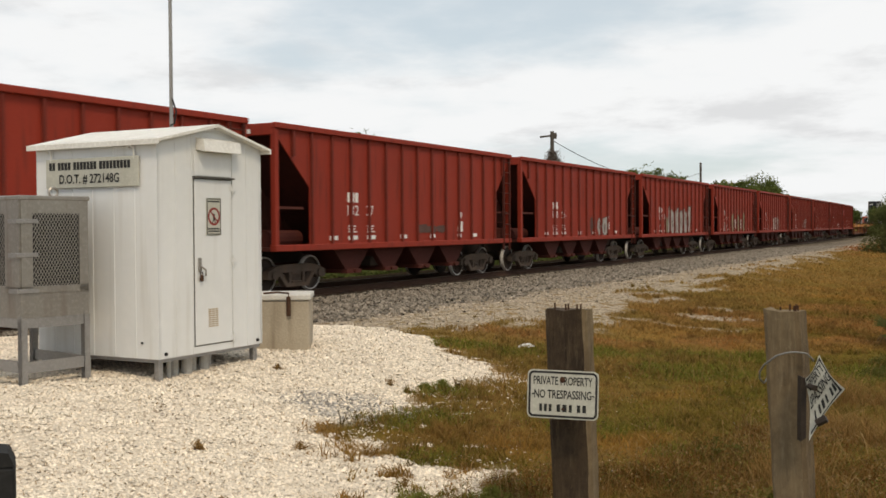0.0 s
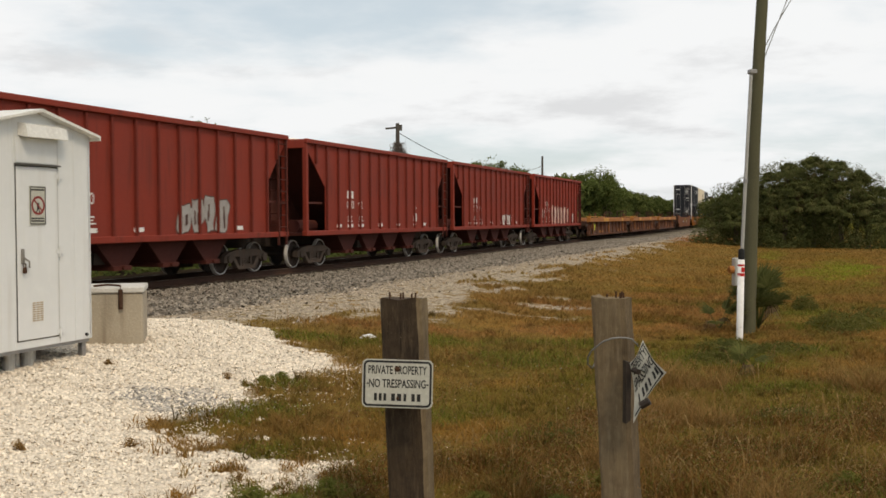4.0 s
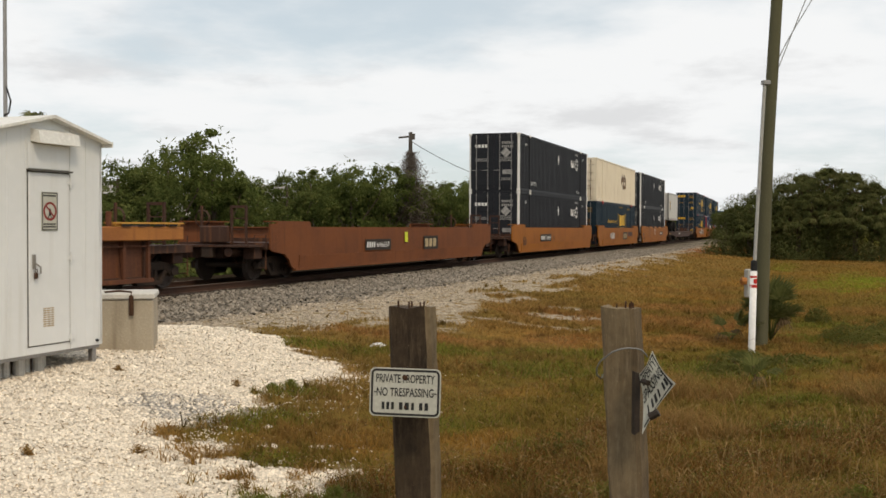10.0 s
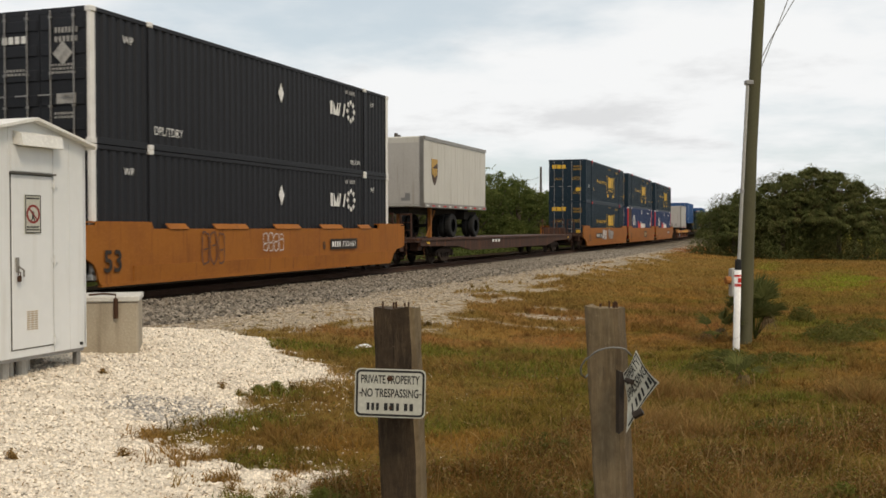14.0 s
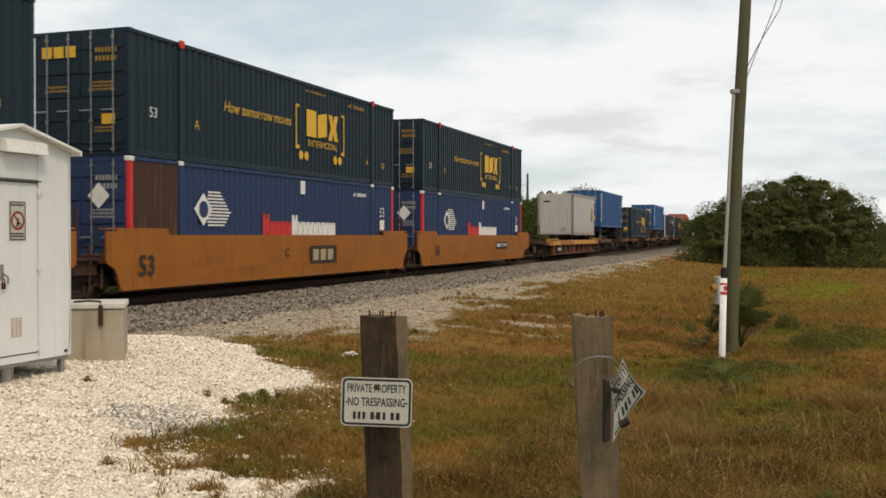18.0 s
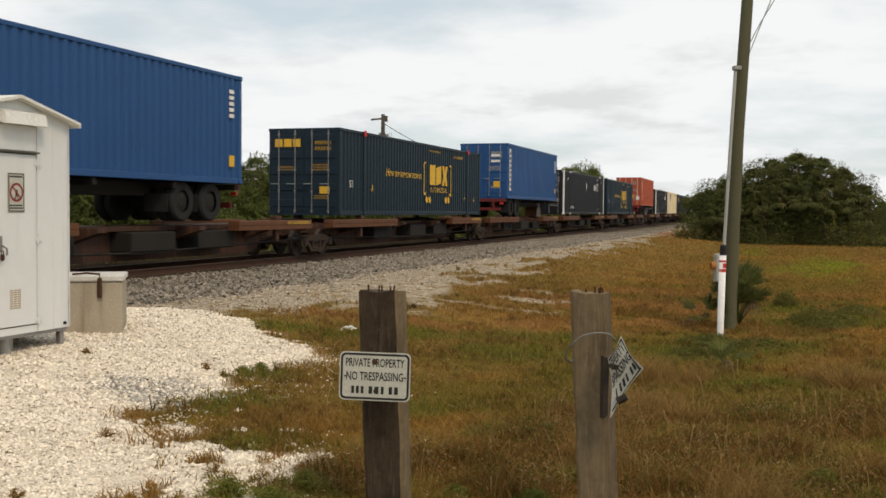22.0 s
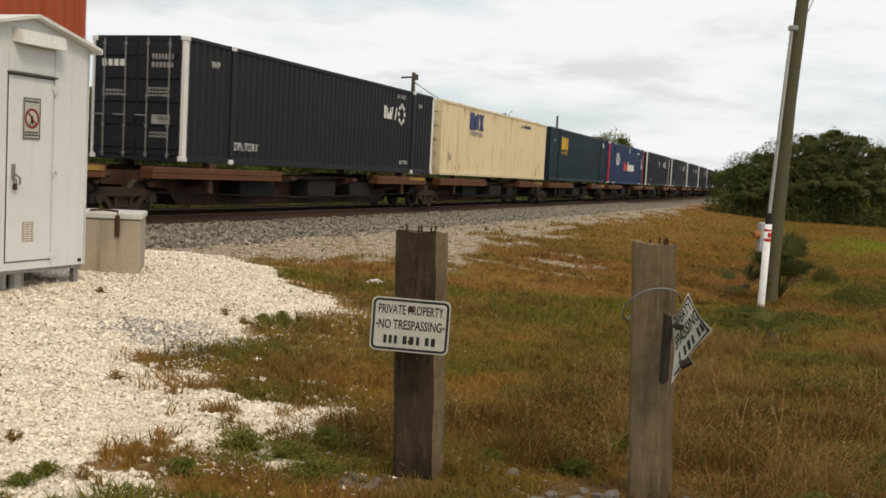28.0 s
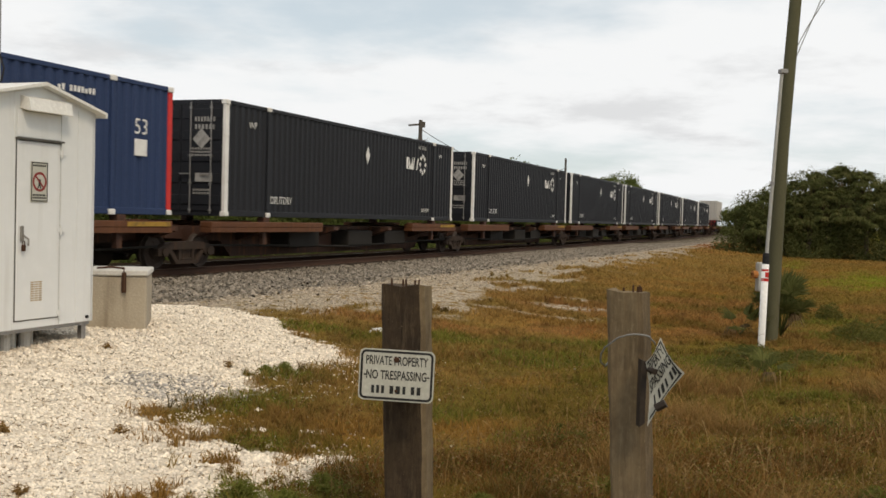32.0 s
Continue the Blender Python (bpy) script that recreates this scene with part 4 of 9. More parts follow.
def hopper(u0, u1, num, paint, load=False, dress=None):
    h, a = car("hopper_wagon", "weathered red open-top hopper wagon with ribbed sides", "hopper wagon", u0, u1, "hopper wagons of the train")
    for y in (-1.5, 1.5):
        sd = piece("side_sheet", ("hopper_side", y), lambda: hopper_side(y), paint, h)
        sgn = 1 if y > 0 else -1
        for k in range(13):
            x = -4.80 + 0.8225 * k
            piece("rib", ("hopper_rib", sgn), lambda: Build().box(-0.03, 0.03, min(0, sgn * 0.085), max(0, sgn * 0.085), 1.10, 3.70, 0.012), M["hopper_rib"], sd, at=pose(x, y, 0))
        for x in (-5.52, 5.62):
            piece("rib", ("hopper_rib_s", sgn), lambda: Build().box(-0.045, 0.045, min(0, sgn * 0.085), max(0, sgn * 0.085), 3.12, 3.70), M["hopper_rib"], sd, at=pose(x, y, 0))
        piece("top_chord", ("hopper_chord", sgn), lambda: Build().box(-6.22, 6.22, -0.02 - 0.09 * (sgn < 0), 0.02 + 0.09 * (sgn > 0), 3.70, 3.83, 0.015), paint, h, at=pose(0, y, 0))
        piece("side_sill", ("hopper_sill", sgn), lambda: Build().box(-6.22, 6.22, -0.09, 0.09, 0.97, 1.12, 0.015), paint, h, at=pose(0, y, 0))
        for x in (-6.14, 6.14):
            piece("corner_post", "hopper_post", lambda: Build().box(-0.07, 0.07, -0.07, 0.07, 1.10, 3.72, 0.015), paint, h, at=pose(x, y, 0))
            piece("grab_bar", "hopper_bar", lambda: Build().box(-0.5, 0.5, -0.025, 0.025, -0.03, 0.03), M["hopper_dk"], h, at=pose(x - math.copysign(0.53, x), y, 1.95))
    for sgn in (-1, 1):
        piece("slope_sheet", ("hopper_slope", sgn), lambda: Build().prism([(sgn * 6.15, 3.72), (sgn * 3.0, 1.05), (sgn * 2.95, 1.09), (sgn * 6.10, 3.80)], "y", -1.47, 1.47), M["hopper_in"], h)
        # upright sheet added to stop daylight showing through the end opening
        piece("end_screen", ("hopper_screen", sgn), lambda: Build().prism([(sgn * 6.0, 1.06), (sgn * 6.0, 3.5), (sgn * 3.4, 1.3), (sgn * 3.3, 1.06)], "y", -0.03, 0.03), M["hopper_in"], h)
        piece("end_chord", "hopper_endchord", lambda: Build().box(-0.06, 0.06, -1.5, 1.5, 3.55, 3.82, 0.015), paint, h, at=pose(sgn * 6.16, 0, 0))
        piece("end_platform", "hopper_platform", lambda: Build().box(-1.0, 1.0, -1.45, 1.45, 0.98, 1.06).box(-0.5, 0.2, -0.5, 0.5, 1.06, 1.45, 0.02).tube([(-0.6, -0.9, 1.25), (0.6, -0.9, 1.25)], 0.2, 12), M["hopper_dk"], h, at=pose(sgn * 5.15, 0, 0))

        def ladder():
            b = Build()
            for yy in (-0.24, 0.24):
                b.box(-0.02, 0.02, yy - 0.025, yy + 0.025, 1.12, 3.78)
            for k in range(8):
                b.tube([(0, -0.24, 1.3 + 0.33 * k), (0, 0.24, 1.3 + 0.33 * k)], 0.016, 6)
            return b
        piece("ladder", "hopper_ladder", ladder, M["hopper_dk"], h, at=pose(sgn * 6.27, -1.2 if sgn > 0 else 1.2, 0))

        def side_ladder():
            b = Build()
            for xx in (-0.22, 0.22):
                b.box(xx - 0.02, xx + 0.02, -0.03, 0.03, 0.75, 3.7)
            for k in range(8):
                b.tube([(-0.22, 0, 1.25 + 0.33 * k), (0.22, 0, 1.25 + 0.33 * k)], 0.016, 6)
            return b
        piece("side_ladder", "hopper_sladder", side_ladder, M["hopper_dk"], h, at=pose(sgn * 5.85, -1.585 * sgn, 0))
        coupler(h, sgn * 6.2, sgn)
        truck(h, sgn * 4.75, "tread")

    def chute():
        return Build().prism([(-0.95, 1.10), (-0.24, 0.42), (0.24, 0.42), (0.95, 1.10)], "y", -1.25, 1.25).box(-0.32, 0.32, -1.32, 1.32, 0.36, 0.46).tube([(0, -1.38, 0.42), (0, 1.38, 0.42)], 0.05, 8)
    for x in (-2.7, -0.9, 0.9, 2.7):
        piece("chute", "hopper_chute", chute, M["hopper_dk"], h, at=pose(x, 0, 0))
    piece("centre_sill", "hopper_centre", lambda: Build().box(-6.3, 6.3, -0.24, 0.24, 0.66, 0.98).box(-1.6, -0.6, -1.1, -0.5, 0.5, 0.75), M["truck"], h)
    if load:
        def heap():
            b, n = Build(), 24
            v, f = [], []
            for i in range(n + 1):
                for j in range(7):
                    x, y = -5.9 + 11.8 * i / n, -1.42 + 2.84 * j / 6
                    edge = min(1, (1.42 - abs(y)) / 0.8) * min(1, (5.95 - abs(x)) / 0.9)
                    v.append((x, y, 3.62 + 0.34 * edge + 0.06 * noise.noise((x, y, 2))))
            for i in range(n):
                f += [(7 * i + j, 7 * i + j + 1, 7 * i + 7 + j + 1, 7 * i + 7 + j) for j in range(6)]
            return b.add(v, f)
        piece("stone_load", "hopper_heap", heap, M["shell"], h, "pale crushed stone heaped to the top chord", smooth=True)
    y = -1.5 - 0.016
    mark(h, "lettering", -3.28, 2.12, 0.13, 0.24, M["white"], y)
    mark(h, "lettering", -3.11, 2.12, 0.13, 0.24, M["white"], y)
    mark(h, "lettering", -2.94, 2.12, 0.13, 0.24, M["white"], y)
    words(h, num[:3], -3.28, 1.80, 0.25, M["white"], y, 0.5)
    words(h, num[3:], -2.42, 1.80, 0.25, M["white"], y, 0.34)
    for k, (x, w) in enumerate(((-4.05, 0.34), (-3.25, 0.42), (-2.4, 0.4), (-0.75, 0.35), (0.9, 0.3), (2.55, 0.25), (3.5, 0.34))):
        mark(h, "stencil", x, 1.20, w, 0.10, M["white"], y)
        if k in (1, 2, 5):
            for q in range(3):
                mark(h, "stencil", x, 1.38 + 0.07 * q, w * (0.9, 0.7, 0.8)[q], 0.028, M["white"], y)
    mark(h, "label_panel", 2.62, 1.36, 0.26, 0.30, M["white"], y)
    part("target_disc", Build().lathe([(-0.003, 0.0), (-0.003, 0.09), (0.003, 0.09)], (0, 0, 0), "y", 14), M["white"], h, at=pose(2.75, y, 1.85))
    for args in dress or ():
        scrawl(h, *args[:5], y - 0.004, args[5])
    # reporting marks high on the end
    for sgn in (-1,):
        part("end_lettering", Build().box(-0.004, 0.004, -0.9, -0.2, 3.6, 3.70), M["white"], h, at=pose(sgn * 6.23, 0, 0))
    return h


GW, GP, GG, GS, GK = M["graf_w"], M["graf_p"], M["graf_g"], M["graf_s"], M["graf_k"]
HOPPERS = [(-271.75, "13088", "hopper", False, ()),
           (-258.4, "13227", "hopper", False, ((0.2, 1.35, 1.6, 0.22, GK, 2),)),
           (-245.15, "16058", "hopper", False, ((0.6, 1.15, 0.6, 0.75, GK, 3), (1.4, 1.15, 1.3, 0.8, GS, 4))),
           (-231.75, "16114", "hopper", False, ((-1.75, 1.12, 4.2, 1.35, GS, 5), (-2.4, 1.2, 0.6, 0.7, GG, 6))),
           (-218.1, "13102", "hopper", True, ((-1.6, 1.12, 0.95, 1.2, GG, 7), (0.1, 1.12, 0.95, 1.3, GG, 8), (1.75, 1.12, 0.8, 1.25, GG, 9), (-0.6, 1.25, 0.5, 0.7, GW, 10), (1.1, 1.25, 0.5, 0.7, GW, 11), (-3.3, 1.15, 0.5, 0.6, GW, 12))),
           (-204.7, "13128", "hopper", False, ((-0.35, 1.15, 0.55, 0.95, GW, 13), (0.35, 1.12, 1.9, 1.05, GS, 14))),
           (-191.15, "16040", "hopper2", True, ((0.9, 1.15, 2.2, 0.9, GS, 15),)),
           (-177.6, "16092", "hopper2", True, ()),
           (-164.4, "13061", "hopper2", False, ((1.2, 1.15, 1.6, 0.5, GW, 17),)),
           (-151.0, "13113", "hopper", False, ((-1.9, 1.12, 3.9, 1.15, GP, 18), (-4.1, 1.5, 0.5, 0.5, GW, 19), (2.2, 1.2, 0.5, 0.9, GP, 20), (3.4, 1.2, 0.6, 0.7, GW, 21)))]
for _c, _n, _p, _l, _d in HOPPERS:
    hopper(_c - 6.25, _c + 6.25, _n, M[_p], _l, _d)


# ---------------------------------------------------------------- well wagons
def well_side(a, y, c0, c1):
    b = Build()
    b.prism([(-a, 1.56), (-a, 0.86), (-a + 0.12, 0.80), (-a + 0.55 * c0, 0.72), (-a + 0.75 * c0, 0.56), (-a + 0.85 * c0, 0.38), (-a + c0, 0.27), (a - c1, 0.27), (a - 0.85 * c1, 0.38), (a - 0.75 * c1, 0.56), (a - 0.55 * c1, 0.72), (a - 0.12, 0.80), (a, 0.86), (a, 1.56), (a - 0.35, 1.56), (a - 0.38, 1.62), (a - 2.3, 1.62), (a - 2.35, 1.46), (-a + 2.35, 1.46), (-a + 2.3, 1.62), (-a + 0.38, 1.62), (-a + 0.35, 1.56)], "y", y - 0.03, y + 0.03)
    sg = 1 if y > 0 else -1
    b.box(-a + 2.3, a - 2.3, min(y, y - sg * 0.16), max(y, y - sg * 0.16), 1.44, 1.475)
    for s in (-1, 1):
        b.box(min(s * a, s * (a - 2.3)), max(s * a, s * (a - 2.3)), min(y, y - sg * 0.2), max(y, y - sg * 0.2), 1.60, 1.635)
    b.box(-a + c0, a - c1, y - 0.06, y + 0.05, 0.24, 0.31)
    return b


def well_inside(a):
    b = Build()
    b.box(-a + 1.7, a - 1.7, -1.38, 1.38, 0.27, 0.36)
    for s in (-1, 1):
        x0, x1 = sorted((s * (a - 1.7), s * (a + 0.1)))
        b.box(x0, x1, -1.38, 1.38, 0.86, 1.04)
        x0, x1 = sorted((s * (a - 1.76), s * (a - 1.66)))
        b.box(x0, x1, -1.38, 1.38, 0.3, 1.15)
        x0, x1 = sorted((s * (a - 0.9), s * (a + 0.5)))
        b.box(x0, x1, -0.3, 0.3, 0.62, 0.95)
    return b


def well_end_gear(s):
    b = Build()
    for y in (-0.9, -0.45, 0.5):
        b.box(-0.03, 0.03, y - 0.03, y + 0.03, 1.0, 2.05)
    b.box(-0.03, 0.03, -0.9, -0.45, 1.98, 2.05).box(-0.35, 0.15, -0.3, 0.35, 1.04, 1.5, 0.03)
    for k in range(5):
        b.tube([(0, -0.9, 0.5 + 0.3 * k), (0, -0.45, 0.5 + 0.3 * k)], 0.015, 6)
    b.lathe([(-0.02, 0.22), (0.02, 0.25), (0.04, 0.22)], (0.1, 0.55, 1.7), "x", 14)
    # platform, hose, cylinder and bracing under the end
    b.box(-0.55, 0.45, -1.32, 1.32, 0.93, 0.985).box(-0.1, 0.3, -1.22, -0.86, 0.60, 0.93, 0.02).box(-0.05, 0.25, 0.5, 1.2, 0.62, 0.93, 0.02)
    b.lathe([(-0.45, 0.0), (-0.45, 0.13), (0.2, 0.13), (0.2, 0.0)], (0, -0.62, 0.80), "x", 12)
    b.tube([(0.2, -0.3, 0.8), (0.45, -0.34, 0.45), (0.7, -0.3, 0.42), (0.85, -0.2, 0.7)], 0.028, 6)
    b.tube([(0.35, -1.30, 0.30), (0.35, -1.30, 1.25), (0.35, -0.95, 1.25), (0.35, -0.95, 0.30)], 0.016, 6)
    for k in range(3):
        b.tube([(0.35, -1.30, 0.36 + 0.26 * k), (0.35, -0.95, 0.36 + 0.26 * k)], 0.014, 6)
    return b


def well(u0, u1, paint, shade_label, trucks, marks=(), gear=(-1, 1)):
    h, a = car("well_wagon", shade_label, "well wagon", u0, u1, "well wagons of the train")
    a2 = round(a, 2)
    for y in (-1.45, 1.45):
        c0, c1 = 1.35 if min(trucks) < -1 else 0.50, 1.35 if max(trucks) < a2 else 0.50
        piece("side_beam", ("well_side", a2, y, c0, c1), lambda: well_side(a2, y, c0, c1), paint, h)
        for k in range(5):
            piece("stiffener", ("well_stiff", y), lambda: Build().box(-0.05, 0.05, -0.05, 0.05, 0.4, 1.42), paint, h, at=pose(-a2 + 2.6 + (2 * a2 - 5.2) * k / 4, y - math.copysign(0.09, y), 0))
    piece("lower_skirt", ("well_skirt", a2), lambda: Build().prism([(0.0, 0.66), (-0.030, 0.66), (-0.014, 0.31), (0.0, 0.31)], "x", -a2 + 1.6, a2 - 1.6), paint, h, at=pose(0, -1.48, 0))
    piece("well_floor", ("well_in", a2), lambda: well_inside(a2), M["spine"], h)
    for s in gear:
        piece("end_gear", ("well_gear", s), lambda: well_end_gear(s), M["spine"], h, "rusty ladder, brake wheel and posts", at=pose(s * (a2 + 0.30), 0, 0))
    for x in trucks:
        truck(h, x)
        if abs(x) < a2:
            coupler(h, math.copysign(a2 + 0.2, x), math.copysign(1, x))
    for m in marks:
        m(h, -1.45 - 0.066)
    return h


def plate(x, z, w, hh, bars):
    def make(h, y):
        p = part("stencil_plate", Build().box(0, w, -0.004, 0.0, 0, hh), M["plate"], h, "black stencil panel", pose(x, y, z))
        n = bars
        for k in range(n):
            part("logo_bar", Build().box(0, w * 0.60 / n, -0.008, -0.0045, 0, hh * 0.62), M["tan_ink"], p, at=pose(w * (0.1 + 0.82 * k / n), 0, hh * 0.18))
    return make


def number_plate(x, z, w, hh, text):
    def make(h, y):
        p = part("stencil_plate", Build().box(0, w, -0.004, 0.0, 0, hh), M["plate"], h, "black stencil panel", pose(x, y, z))
        for k in range(4):
            part("mark_bar", Build().box(0, w * 0.05, -0.008, -0.0045, 0, hh * 0.5), M["white"], p, at=pose(w * (0.06 + 0.085 * k), 0, hh * 0.25))
        part("lettering", lettering(text, hh * 0.5, w * 0.5), M["white"], p, at=pose(w * 0.43, -0.006, hh * 0.25))
    return make


def black_words(text, x, z, hh, w=None):
    return lambda h, y: part("lettering", lettering(text, hh, w, 0.025), M["plate"], h, "", pose(x, y - 0.003, z))


def spray(x, z, w, hh, m, seed):
    return lambda h, y: scrawl(h, x, z, w, hh, m, y - 0.004, seed)


def outlines(x, z, w, hh, m, seed):
    return lambda h, y: outline_tag(h, x, z, w, hh, m, y - 0.004, seed)


def flaps(*xs):
    """Folded container guides standing along the top edge."""
    def make(h, y):
        for x, w in xs:
            part("guide_flap", Build().prism([(0.0, 1.46), (-0.03, 1.47), (0.09, 1.60), (0.11, 1.59)], "x", x, x + w), M["orange"], h, at=pose(0, y + 0.03, 0))
    return make


def neon(x, z):
    return lambda h, y: mark(h, "reflective_label", x, z, 0.28, 0.36, M["neon"], y - 0.003, "bright yellow reflective label")


ORANGE_L = "orange painted double-stack well wagon carrying containers"
well(-80.4, -60.9, M["orange2"], "empty rust-orange well wagon with worn lettering", (-8.6, 8.6), (number_plate(-3.7, 0.72, 2.1, 0.36, "646669"), neon(-0.35, 0.95), plate(1.5, 0.66, 1.5, 0.50, 3)))
well(-57.4, -38.9, M["orange"], ORANGE_L, (-8.2, 9.8), (number_plate(-4.0, 0.75, 2.3, 0.38, "732681"), black_words("A", -1.2, 0.8, 0.26), black_words("53", -7.4, 0.6, 0.4)))
well(-36.7, -19.7, M["orange"], ORANGE_L, (9.6,), (plate(1.1, 0.6, 1.8, 0.55, 3), black_words("C", -1.3, 0.8, 0.26), spray(3.2, 0.85, 2.2, 0.4, GK, 31), spray(-4.2, 0.7, 1.7, 0.5, GW, 32)))
well(-17.5, 0.2, M["orange"], ORANGE_L, (7.9,), (number_plate(2.6, 0.82, 2.0, 0.33, "732681"), black_words("B", 2.1, 0.85, 0.22), black_words("53", -8.3, 0.56, 0.46), flaps((-5.9, 0.8), (-3.9, 1.6), (-0.8, 1.5), (2.1, 1.5), (4.9, 0.9)), outlines(-4.6, 0.6, 1.1, 0.8, GK, 33), outlines(-1.6, 0.85, 1.2, 0.5, GW, 34)))
well(33.0, 52.0, M["orange"], ORANGE_L, (-8.5, 10.0), (number_plate(-4.9, 0.75, 2.4, 0.36, "733000"), black_words("53", -7.6, 0.6, 0.42), spray(-2.4, 0.65, 1.7, 0.75, GW, 35), spray(0.1, 0.65, 2.3, 0.75, GS, 36)))
well(53.0, 71.2, M["orange"], ORANGE_L, (9.6,), (plate(0.7, 0.6, 1.9, 0.55, 3), black_words("C", -0.9, 0.85, 0.24), black_words("53", -8.0, 0.56, 0.46)))
well(72.4, 90.6, M["orange"], ORANGE_L, (8.05,), (number_plate(2.2, 0.82, 2.1, 0.32, "733000"), black_words("53", -7.1, 0.62, 0.42)))


def ribbed_side(a, y, left):
    sg = 1 if y > 0 else -1
    b = Build()
    b.prism([(-a + left, 0.30), (a - 1.6, 0.30), (a - 1.6, 1.16), (-a + left, 1.16)], "y", y - sg * 0.12 - 0.02, y - sg * 0.12 + 0.02)
    b.box(-a + left, a - 1.6, y - 0.10, y + 0.10, 0.24, 0.33)
    # ledge under the chord
    b.box(-a + left, a - 1.6, min(y - sg * 0.10, y), max(y - sg * 0.10, y), 1.02, 1.05)
    return b


def ribbed_well(u0, u1, label, trucks, marks=(), cat_top=1.47, left=1.6, bright=(), rusty=()):
    h, a = car("ribbed_well_wagon", label, "well wagon", u0, u1, "well wagons of the train")
    a2, dz = round(a, 2), cat_top - 1.47
    for y in (-1.42, 1.42):
        sg = 1 if y > 0 else -1
        sd = piece("side_plate", ("rib_side", a2, y, left), lambda: ribbed_side(a2, y, left), M["brown"], h)
        posts = [-a2 + 2.3, -0.55, a2 - 3.35]
        xs = [(p, True) for p in posts] + [(posts[i] + (posts[i + 1] - posts[i]) * k / 4, False) for i in (0, 1) for k in (1, 2, 3)]
        xs += [(-a2 + left + 0.05, False), (a2 - 1.65, False), (a2 - 2.5, False)] + ([(-a2 + 1.2, False)] if left < 0.9 else [])
        for x, wide in xs:
            w = 0.13 if wide else 0.045
            piece("rib", ("wrib", wide, sg, dz), lambda: Build().prism([(0, 0.30), (sg * -0.02, 0.30), (sg * -0.12, 1.16 + dz), (0, 1.16 + dz)], "x", -w, w).box(-w, w, min(0, sg * 0.02), max(0, sg * 0.02), 0.30, 1.17 + dz), M["rib_o" if wide else "brown"], sd, at=pose(x, y, 0))
        piece("top_chord", ("rib_chord", a2, sg, dz), lambda: Build().box(-a2 + 0.5, a2 - 0.5, -0.13, 0.13, 1.16 + dz, 1.47 + dz, 0.02), M["chord"], h, "sun-faded orange top chord", at=pose(0, y, 0))
        for s in (-1, 1):
            wk = piece("walkway", "rib_walk", lambda: Build().box(-1.2, 1.2, -0.16, 0.16, 0.0, 0.035).box(-1.15, -0.95, -0.1, 0.1, -0.06, 0).box(0.95, 1.15, -0.1, 0.1, -0.06, 0), M["chord_y"], h, at=pose(s * (a2 - 1.75), y, 1.53 + dz))
            piece("walkway_post", "rib_walkpost", lambda: Build().box(-0.05, 0.05, -0.05, 0.05, -0.06, 0.26, 0.01), M["brown"], wk, at=pose(-s * 1.25, 0, 0))
            for k in range(4):
                piece("walkway_slot", "rib_walkslot", lambda: Build().box(-0.16, 0.16, -0.003, 0.003, -0.05, 0.0), M["dark"], wk, at=pose(-0.85 + 0.55 * k, sg * 0.162, -0.005))
    # repainted lengths of the chord and rusted lower panels
    for x0, x1 in bright:
        part("chord_patch", Build().box(x0, x1, -0.004, 0.0, 1.185 + dz, 1.452 + dz), M["chord_y"], h, "repainted yellow length", pose(0, -1.55, 0))
    for x0, x1, z0, z1 in rusty:
        part("rust_patch", Build().box(x0, x1, -0.004, 0.0, z0, z1), M["rust_o"], h, "bare rusty orange patch", pose(0, -1.32, 0))
    piece("well_floor", ("rib_in", a2), lambda: well_inside(a2), M["spine"], h)
    for s in (-1, 1):
        piece("end_gear", ("well_gear", s), lambda: well_end_gear(s), M["spine"], h, "rusty ladder, brake wheel and posts", at=pose(s * (a2 - 0.35), 0, 0))
    for x in trucks:
        truck(h, x)
    for m in marks:
        m(h, -1.42 - 0.14)
    return h


BROWN_L = "empty brown ribbed well wagon with yellow top edge"
ribbed_well(-142.0, -123.2, BROWN_L, (-8.2, 9.9), marks=(neon(-7.5, 0.62),), left=0.6, bright=((-3.6, -1.5), (4.6, 5.3)), rusty=((-4.3, -2.6, 0.36, 0.55), (-8.3, -7.2, 0.7, 0.95), (4.1, 5.4, 0.36, 0.6)))
ribbed_well(-121.9, -104.0, BROWN_L, (9.4,), left=0.05, bright=((-4.84, -3.5), (2.84, 3.5)), rusty=((-5.05, -3.75, 0.36, 0.56), (-8.5, -7.85, 0.72, 0.96), (2.6, 3.9, 0.36, 0.58)))
ribbed_well(-103.5, -84.0, BROWN_L, (8.6,), left=1.1, bright=((-4.1, -3.1), (1.0, 2.4)), rusty=((2.0, 3.1, 0.36, 0.6),))
ribbed_well(95.3, 113.8, "brown ribbed well wagon with yellow edge under a trailer", (-8.3, 8.3), marks=(number_plate(-6.6, 0.42, 1.5, 0.36, "54017"),), cat_top=1.14, bright=((-7.8, -5.6), (-1.0, 7.4)))


